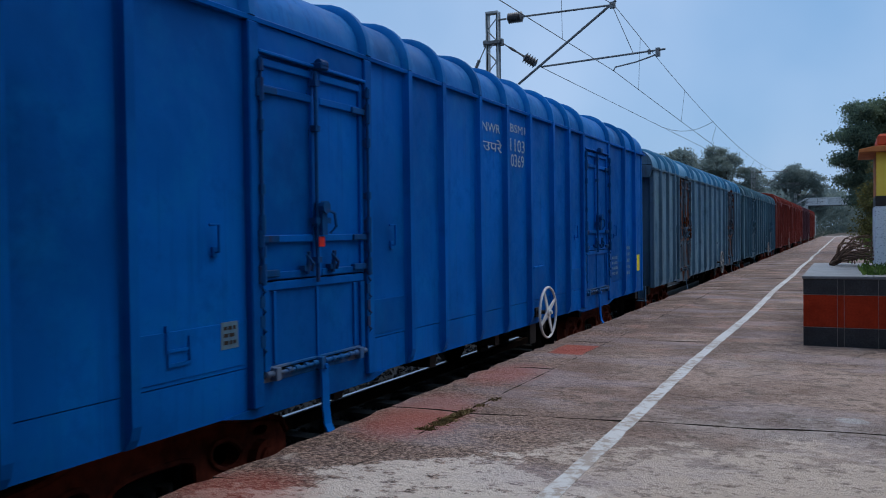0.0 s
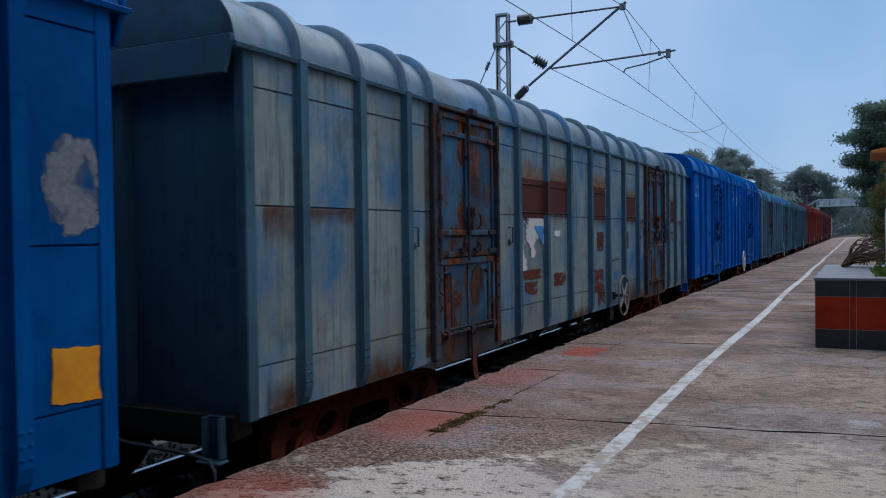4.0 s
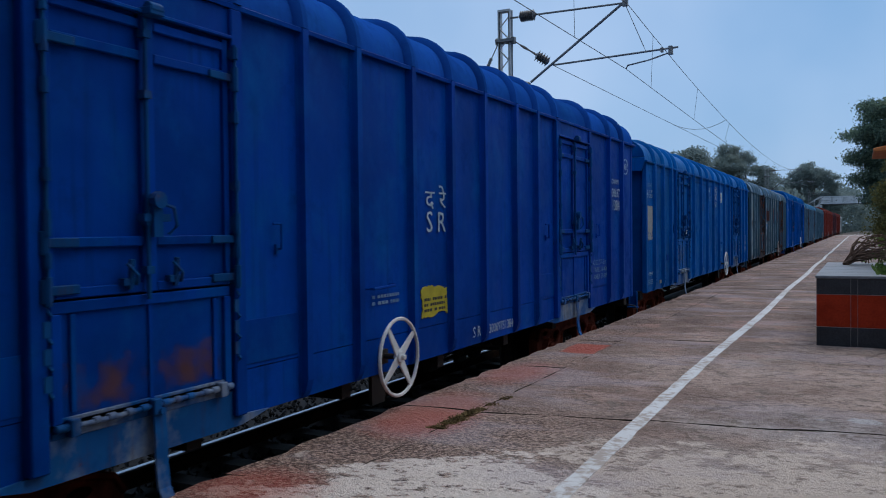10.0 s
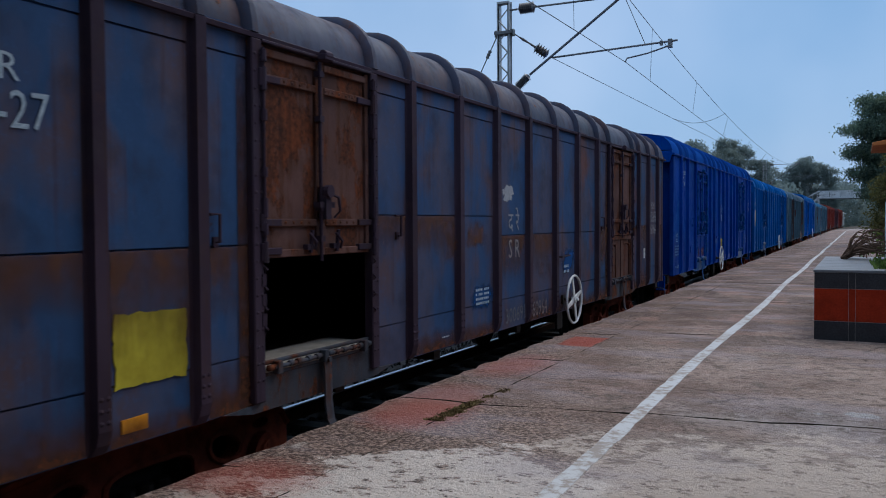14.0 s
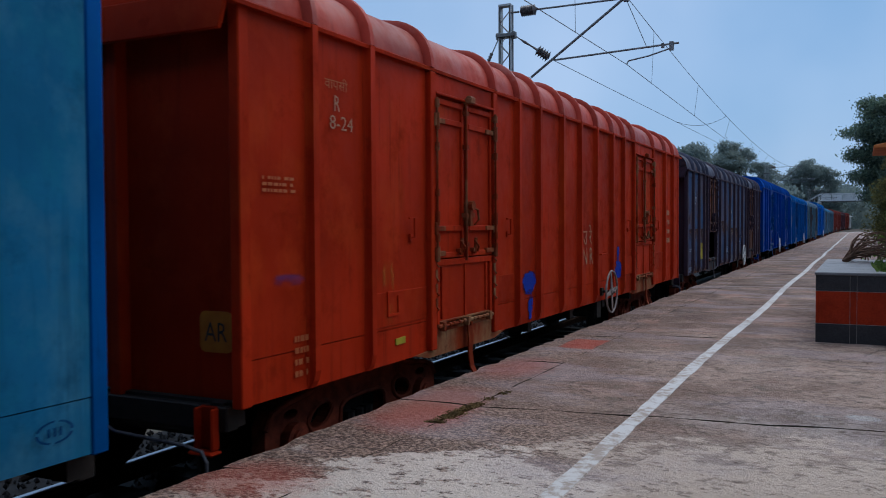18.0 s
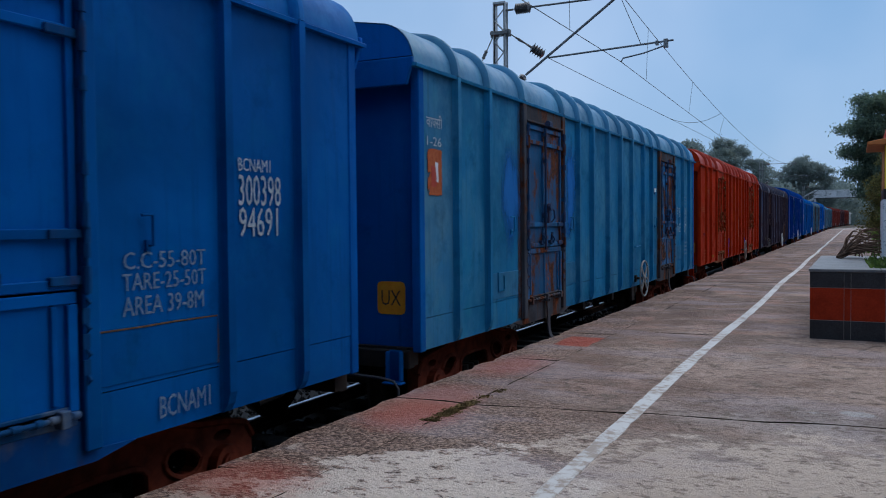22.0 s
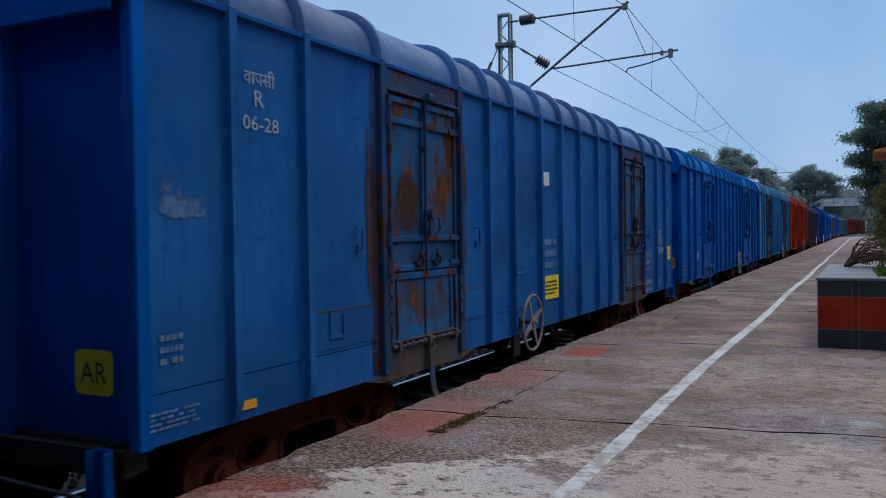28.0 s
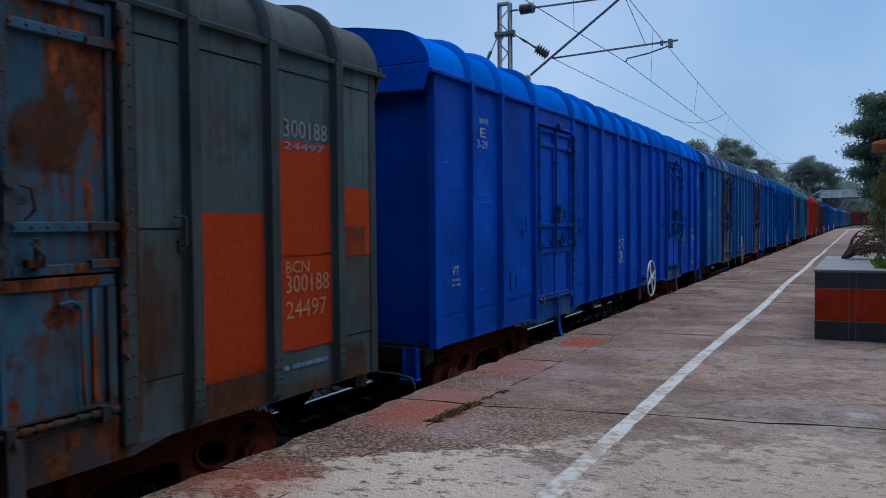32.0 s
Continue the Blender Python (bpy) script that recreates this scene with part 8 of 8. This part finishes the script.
patch(5, "paint_daub", 4.76, 5.08, 1.38, 1.64, daub_blue, "smear of bright blue paint", 0.035)
patch(5, "paint_daub", 4.89, 4.97, 1.07, 1.35, daub_blue, "smear of bright blue paint", 0.035)
patch(5, "paint_daub", 8.62, 8.98, 1.28, 1.62, daub_blue, "smear of bright blue paint", 0.035)
patch(5, "paint_daub", 8.72, 8.82, 1.50, 1.86, daub_blue, "smear of bright blue paint", 0.035)
patch(5, "paint_daub", 4.71, 5.11, 1.39, 1.65, daub_blue, "smear of bright blue paint", 0.035)
patch(5, "paint_daub", 4.92, 5.00, 1.08, 1.50, daub_blue, "smear of bright blue paint", 0.035)
patch(5, "paint_daub", 0.30, 0.66, 1.77, 1.84, daub_dull, "dull smear of blue paint", 0.035)
patch(5, "paint_smear", 1.62, 1.86, 1.61, 1.91, yellow_smear, "", 0.05)
patch(5, "paint_smear", 1.71, 1.95, 1.34, 1.59, yellow_smear, "", 0.05)
patch(5, "reflector", 1.88, 2.03, 1.20, 1.25, yellow_dull, "", 0.003)
stencil_bars(5, 4, 0.53, 0.69, 1.15, 1.46, letter_orange)
stencil_bars(5, 3, 0.21, 0.55, 2.37, 2.49, letter_orange)
stencil_bars(5, 4, 12.26, 12.60, 1.77, 2.47, letter_cream)
lettering(6, "उ पू", 11.51, 11.89, 2.23, 2.43, letter_white)
lettering(6, "NE", 11.58, 11.90, 1.92, 2.10, letter_white)
stencil_bars(6, 3, 12.15, 12.58, 2.50, 2.70, letter_faint)
lettering(6, "3104", 12.19, 12.59, 2.28, 2.45, letter_white)
lettering(6, "0325", 12.17, 12.59, 2.06, 2.25, letter_white)
lettering(6, "097", 12.19, 12.52, 1.87, 2.06, letter_white)
stencil_bars(6, 4, 12.23, 12.64, 1.41, 1.73, letter_faint)
patch(6, "paper_scrap", 9.35, 9.49, 2.69, 2.76, poster_white, "torn white paper scrap", 0.03)
patch(6, "paint_patch", 9.25, 9.41, 2.61, 2.78, blue_daub, "", 0.03)
lettering(6, "वापसी", 0.14, 0.45, 3.00, 3.12, letter_white)
lettering(6, "1-26", 0.15, 0.43, 2.84, 2.92, letter_white)
patch(6, "torn_poster", 0.20, 0.40, 2.44, 2.78, poster_orange, "torn orange-red poster", 0.02)
patch(6, "poster_scrap", 0.23, 0.33, 2.48, 2.66, poster_red, "", 0.02)
patch(6, "poster_scrap", 0.31, 0.37, 2.52, 2.70, poster_white, "", 0.02)
patch(6, "paint_daub", 7.58, 7.79, 1.77, 1.85, dark_scrape, "dark scrape mark", 0.04)
patch(6, "paint_daub", 7.62, 7.72, 1.67, 1.74, dark_scrape, "dark scrape mark", 0.03)
patch(6, "paint_patch", 1.94, 2.41, 1.44, 3.34, fresh_blue, "brush of deeper blue beside the door", 0.03)
patch(6, "paint_patch", 4.01, 4.52, 1.66, 3.46, fresh_blue, "", 0.03)
lettering(7, "R", 7.78, 7.92, 2.35, 2.57, letter_white)
lettering(7, "रे", 7.78, 7.96, 2.08, 2.30, letter_white)
patch(7, "paint_drip", 8.59, 8.62, 2.78, 2.95, rust_mark, "dull orange drip", 0.012)
patch(7, "paint_drip", 8.58, 8.63, 2.68, 2.76, rust_mark, "", 0.012)
lettering(7, "BCNAM1", 12.12, 12.48, 2.49, 2.57, letter_white)
lettering(7, "300398", 12.10, 12.58, 2.28, 2.47, letter_white)
lettering(7, "94691", 12.10, 12.54, 2.09, 2.27, letter_white)
lettering(7, "C.C-55-80T", 11.30, 11.90, 1.94, 2.03, letter_faint)
lettering(7, "TARE-25-50T", 11.29, 11.90, 1.83, 1.92, letter_faint)
lettering(7, "AREA 39-8M", 11.29, 11.88, 1.70, 1.80, letter_faint)
lettering(7, "BCNAM1", 11.53, 11.92, 1.13, 1.25, letter_faint)
lettering(7, "N", 5.38, 5.48, 2.43, 2.61, letter_white)
lettering(7, "उ", 5.38, 5.49, 2.13, 2.35, letter_white)
lettering(7, "वापसी", 0.92, 1.26, 3.20, 3.29, letter_white)
lettering(7, "R", 1.06, 1.19, 3.07, 3.15, letter_white)
lettering(7, "1-2029", 0.88, 1.25, 2.89, 3.01, letter_white)
patch(7, "sticker", 1.73, 2.00, 1.46, 1.71, worn_grey, "small white and red sticker", 0.006)
patch(7, "sticker_print", 1.76, 1.92, 1.49, 1.63, poster_white, "", 0.01)
stencil_bars(7, 3, 0.15, 0.47, 1.21, 1.46, letter_faint)
ring_mark(8, 12.88, 13.13, 3.04, 3.24)
patch(8, "rubbed_patch", 13.04, 13.24, 2.61, 2.78, blue_daub, "", 0.03)
patch(8, "rubbed_patch", 12.87, 13.11, 2.29, 2.52, bare_grey, "rubbed pale patch", 0.025)
stencil_bars(8, 2, 12.21, 12.42, 2.39, 2.53, letter_faint)
lettering(8, "BCNAM1", 12.10, 12.52, 2.08, 2.18, letter_white)
lettering(8, "300997", 12.00, 12.63, 1.90, 2.06, letter_white)
lettering(8, "65054", 12.03, 12.62, 1.73, 1.87, letter_white)
patch(8, "notice_plate", 12.87, 13.36, 1.61, 1.86, yellow_paint, "yellow twin pipe plate", 0.003)
lettering(8, "WITH TWIN", 12.94, 13.30, 1.73, 1.80, letter_olive)
lettering(8, "PIPE", 13.04, 13.23, 1.64, 1.71, letter_olive)
patch(8, "label_plate", 11.72, 11.87, 1.48, 1.61, blue_light, "", 0.003)
lettering(8, "C.C 57.30", 11.07, 11.65, 1.72, 1.79, letter_white)
lettering(8, "TARE 24.00", 11.08, 11.66, 1.59, 1.65, letter_white)
lettering(8, "AREA 33.8 M", 11.08, 11.67, 1.48, 1.52, letter_white)
lettering(8, "BCNAM1", 12.15, 12.55, 1.20, 1.30, letter_faint)
lettering(8, "300997", 11.23, 11.77, 1.23, 1.32, letter_white)
lettering(8, "65054", 11.27, 11.74, 1.11, 1.18, letter_white)
patch(8, "number_plate", 12.78, 13.06, 1.24, 1.32, cast_plate, "small weathered cream plate", 0.003)
ring_mark(8, 13.07, 13.29, 1.18, 1.27, blue_iron)
patch(8, "rust_stain", 2.27, 2.40, 1.34, 3.39, rust_wash, "brown rust stain beside the door", 0.03)
patch(8, "rust_stain", 3.90, 4.04, 1.60, 3.30, rust_wash, "", 0.03)
lettering(8, "वापसी", 0.87, 1.17, 3.10, 3.21, letter_white)
lettering(8, "R", 0.97, 1.06, 2.97, 3.07, letter_white)
lettering(8, "06-28", 0.80, 1.20, 2.82, 2.91, letter_white)
patch(8, "rubbed_patch", 0.14, 0.50, 2.28, 2.53, bare_blue, "rubbed remains of a sticker", 0.05)
patch(8, "paper_scrap", 6.15, 6.39, 2.72, 2.87, poster_white, "", 0.006)
patch(8, "notice_plate", 6.07, 6.69, 1.37, 1.65, yellow_paint, "yellow printed plate", 0.003)
stencil_bars(8, 4, 6.12, 6.63, 1.42, 1.60, letter_dark)
stencil_bars(8, 3, 6.12, 6.62, 1.72, 2.13, letter_faint)
patch(8, "reflector", 0.78, 0.94, 1.12, 1.17, orange_paint, "", 0.004)
stencil_bars(8, 3, 0.15, 0.32, 1.48, 1.67, letter_faint)
stencil_bars(8, 4, 0.07, 0.44, 1.14, 1.25, letter_faint)
stencil_bars(9, 5, 12.83, 13.21, 2.91, 3.13, letter_white)
lettering(9, "BCNAM1", 12.15, 12.59, 1.91, 2.01, letter_white)
lettering(9, "300698", 12.07, 12.69, 1.73, 1.87, letter_white)
lettering(9, "74779", 12.13, 12.63, 1.56, 1.69, letter_white)
lettering(9, "BCNAM1", 12.19, 12.61, 1.21, 1.31, letter_white)
lettering(9, "CC 56.71T", 11.37, 11.80, 1.81, 1.89, letter_faint)
lettering(9, "TARE 24.55t", 11.36, 11.80, 1.72, 1.79, letter_faint)
lettering(9, "AREA 29.8 m", 11.37, 11.82, 1.64, 1.68, letter_faint)
lettering(9, "18.21", 11.57, 11.78, 1.91, 1.96, letter_faint)
lettering(9, "द रे", 6.09, 6.50, 1.72, 1.96, letter_white)
lettering(9, "SR", 6.10, 6.47, 1.52, 1.70, letter_white)
lettering(9, "वापसी", 0.96, 1.18, 3.14, 3.21, letter_white)
lettering(9, "E", 0.98, 1.11, 3.01, 3.10, letter_white)
lettering(9, "3-29", 0.91, 1.16, 2.90, 2.98, letter_white)
lettering(9, "VT", 0.32, 0.47, 1.69, 1.77, letter_white)
stencil_bars(9, 2, 0.32, 0.50, 1.58, 1.67, letter_faint)
patch(10, "paint_patch", 12.575, 13.11, 1.33, 2.17, orange_daub, "square patch of orange-red paint", 0.012)
patch(10, "paint_patch", 13.285, 13.84, 2.05, 2.64, orange_daub, "square patch of orange-red paint", 0.012)
patch(10, "paint_patch", 13.285, 13.86, 1.42, 2.02, orange_daub, "square patch of orange-red paint", 0.012)
patch(10, "paint_patch", 14.022, 14.34, 1.99, 2.38, orange_daub, "square patch of orange-red paint", 0.012)
lettering(10, "300188", 13.16, 13.73, 2.74, 2.86, letter_faint2)
lettering(10, "24497", 13.19, 13.71, 2.66, 2.68, letter_faint)
lettering(10, "BCN", 13.29, 13.59, 1.85, 1.93, letter_cream)
lettering(10, "300188", 13.20, 13.77, 1.72, 1.84, letter_cream)
lettering(10, "24497", 13.23, 13.76, 1.55, 1.67, letter_cream)
stencil_bars(10, 1, 13.24, 13.81, 1.21, 1.27, letter_faint)
ring_mark(10, 14.05, 14.30, 1.18, 1.29, iron)
ring_mark(6, 13.12, 13.33, 1.16, 1.27, blue_iron)
ring_mark(4, 14.05, 14.28, 1.18, 1.29, iron)
ring_mark(1, 14.05, 14.28, 1.18, 1.29, iron)
patch(10, "rust_streak", 11.98, 12.03, 2.57, 3.19, rust_mark, "", 0.03)
patch(10, "rust_stain", 12.37, 13.12, 1.09, 1.26, rust_wash, "", 0.05)
patch(10, "rust_stain", 13.88, 14.33, 1.09, 1.30, rust_wash, "", 0.05)
patch(10, "rust_stain", 12.01, 12.34, 1.10, 2.16, rust_deep, "dark rust below the lap", 0.03)
patch(10, "rust_stain", 12.08, 12.36, 1.35, 2.00, rust_orange, "", 0.04)
patch(10, "rust_stain", 12.01, 12.32, 1.33, 2.19, rust_wash, "streaked rust stain", 0.05)
for ya, yb in ((2.60, 3.16), (3.20, 3.77)):
    patch(2, "door_rust", ya, yb, 1.30, 1.86, flap_wear, "paint rubbed pale on the door flap", 0.03)
    patch(3, "door_rust", ya, yb, 1.30, 1.60, rust_orange, "rust at the foot of the door flap", 0.03)
    patch(2, "door_rust", ya + 8.13, yb + 8.13, 1.30, 1.80, flap_wear, "paint rubbed pale on the door flap", 0.03)
patch(1, "door_rust", 3.31, 3.65, 2.44, 2.81, rust_deep, "", 0.03)
patch(1, "door_rust", 3.60, 3.76, 2.32, 2.79, rust_orange, "", 0.03)
patch(1, "door_rust", 2.87, 3.08, 1.89, 2.05, rust_orange, "", 0.03)
patch(1, "door_rust", 3.25, 3.56, 1.40, 1.91, rust_deep, "", 0.03)
patch(1, "door_rust", 2.86, 3.06, 1.48, 1.77, rust_orange, "", 0.03)
patch(1, "door_rust", 3.24, 3.59, 2.01, 2.28, rust_orange, "", 0.03)
patch(6, "door_rust", 9.88, 10.27, 2.36, 2.94, rust_deep, "", 0.03)
patch(6, "door_rust", 10.51, 10.95, 2.37, 3.01, rust_deep, "", 0.03)
patch(6, "door_rust", 9.78, 10.96, 1.31, 1.86, rust_orange, "", 0.03)
patch(6, "door_rust", 9.88, 10.31, 1.36, 1.74, rust_deep, "", 0.03)
patch(8, "door_rust", 2.68, 3.04, 2.10, 2.99, rust_orange, "", 0.03)
patch(8, "door_rust", 3.29, 3.69, 2.09, 3.05, rust_orange, "", 0.03)
patch(8, "door_rust", 2.72, 3.65, 1.36, 1.84, rust_orange, "", 0.03)
patch(8, "door_rust", 2.69, 3.08, 2.15, 2.69, rust_deep, "", 0.03)
patch(10, "door_rust", 11.42, 11.74, 2.37, 2.82, rust_deep, "", 0.03)
patch(10, "door_rust", 11.51, 11.72, 2.39, 2.69, rust_orange, "", 0.03)
patch(10, "door_rust", 11.34, 11.89, 1.38, 1.72, rust_orange, "", 0.03)

# rust that runs from seams, sills and door posts
rs = random.Random(31)
for i, share, deep in ((4, 0.85, (0.30, 0.75)), (10, 0.6, (0.3, 0.9)), (1, 0.25, (0.12, 0.3))):
    for a, b in bays(i):
        if rs.random() < share:
            lap = LAPS[i](a)[1] if i in LAPS else 2.16
            fade(i, "rust_run", a, b, lap - 0.01 - rs.uniform(*deep), lap - 0.01, seam_rust, "rust running down from a seam")
        if rs.random() < share:
            fade(i, "sill_rust", a, b, 1.045, 1.045 + rs.uniform(0.12, 0.4), foot_rust, "rust along the sill")
for i in (1, 4, 6, 8, 10):
    post_bands(i, post_rust)


def band_on_rib(i, y, z0, z1, mat):
    """The brown band carried over a rib."""
    w, d = KIND[kinds[i]]["rib_w"] + 0.003, 0.063
    part("paint_band", lambda bm: prism(bm, [(SIDE, -w), (SIDE + d * 0.30, -w * 0.74), (SIDE + d, -w * 0.55), (SIDE + d, w * 0.55), (SIDE + d * 0.30, w * 0.74), (SIDE, w)], z0, z1, "z"), mat, WAGON[i], m=pose(0, y, 0))


band_on_rib(1, 5.43, 2.37, 2.76, plain("brown_paint_on_a_rib", (0.045, 0.014, 0.013), (0.085, 0.025, 0.021), 9, 0.8))


def crease(i, y0, y1, z, drop, mat):
    """A shallow buckle in a side plate, tapering to both ends."""
    def buckle(bm):
        ym = y0 + 0.45 * (y1 - y0)
        a, b, up, top, low = [bm.verts.new(p) for p in ((SIDE + 0.002, y0, z), (SIDE + 0.002, y1, z - drop), (SIDE + 0.002, ym, z + 0.03), (SIDE + 0.009, ym, z - 0.45 * drop), (SIDE + 0.002, ym, z - 0.03 - 0.45 * drop))]
        for f in ((a, top, up), (up, top, b), (a, low, top), (low, b, top)):
            bm.faces.new(f)
    part("dent", buckle, mat, WAGON[i])


for y0, y1, z, drop in ((0.12, 0.34, 2.70, -0.02), (0.30, 0.64, 2.50, 0.03), (0.88, 1.22, 2.45, 0.03), (1.00, 1.38, 2.36, -0.02), (0.86, 1.10, 1.52, 0.02)):
    crease(9, y0, y1, z, drop, blue_vivid)

# the van at the head of the train
van_paint = paint("pale_grey_van_paint", (0.30, 0.31, 0.31), 0.1, 0.4, 0.6)
van = tagged(new("brake_van"), "pale grey brake van with open end platforms", "brake van")
part("body", lambda bm: box(bm, -1.45, 1.45, 2.0, 8.0, 1.05, 3.3), van_paint, van, bevel=0.03)
part("roof", lambda bm: prism(bm, [(-1.55, 3.3), (-1.3, 3.55), (0, 3.75), (1.3, 3.55), (1.55, 3.3)], 0.2, 9.8), van_paint, van)
part("deck", lambda bm: box(bm, -1.45, 1.45, 0.1, 9.9, 0.9, 1.1), iron, van)
for y in (0.3, 9.6):
    for x in (-1.4, 1.4):
        part("post", lambda bm: box(bm, x - 0.04, x + 0.04, y - 0.04, y + 0.04, 1.1, 3.32), van_paint, van)
    part("railing", lambda bm: [box(bm, -1.4, 1.4, y - 0.02, y + 0.02, z, z + 0.05) for z in (1.5, 2.0)], van_paint, van)
for y in (3.3, 6.0):
    part("window", lambda bm: box(bm, 1.44, 1.46, y, y + 0.7, 2.1, 2.8), black_band, van)
vsets = bogie(van, 2.0) + bogie(van, 8.0)
TRAIN_LIST.append((van, vsets, 10.0, VAN_REAR))

# ---- platform slabs ----
ys0, i = 3.70 - 2.08 * 7, 0
while ys0 < 125:
    step = 2.08 if ys0 < 40 else 6.24
    link_part("coping_slab", slab(1.70, 2.335, ys0 + 0.008, ys0 + step - 0.008, i, 0.014, True), slab_mat, platform).data.materials.append(joint_mat)
    ys0 += step
    i += 1
ys0 = 5.92 - 18.0
while ys0 < 125:
    step = 4.5 if ys0 < 40 else 9.0
    for x0, x1 in ((2.350, 5.35), (5.362, 9.15)):
        link_part("slab", slab(2.338 if x0 < 3 else x0, x1, ys0 + 0.013, ys0 + step - 0.013, i, 0.013), slab_mat, platform).data.materials.append(joint_mat)
        i += 1
    ys0 += step


# ---- moving things ----
def motions():
    seconds = [i * 1.0 for i in range(33)]
    fine = [i * 0.16 for i in range(200)] + [32.0]
    for root, sets, length, rear in TRAIN_LIST:
        walk(root, [(t, on_track(train_front(t) + rear, length)) for t in seconds])
        for ws, dy in sets:
            walk(ws, [(t, pose(0, dy, 0.5, -math.degrees((train_front(t)) / 0.497), 0, 0)) for t in fine])


motions()
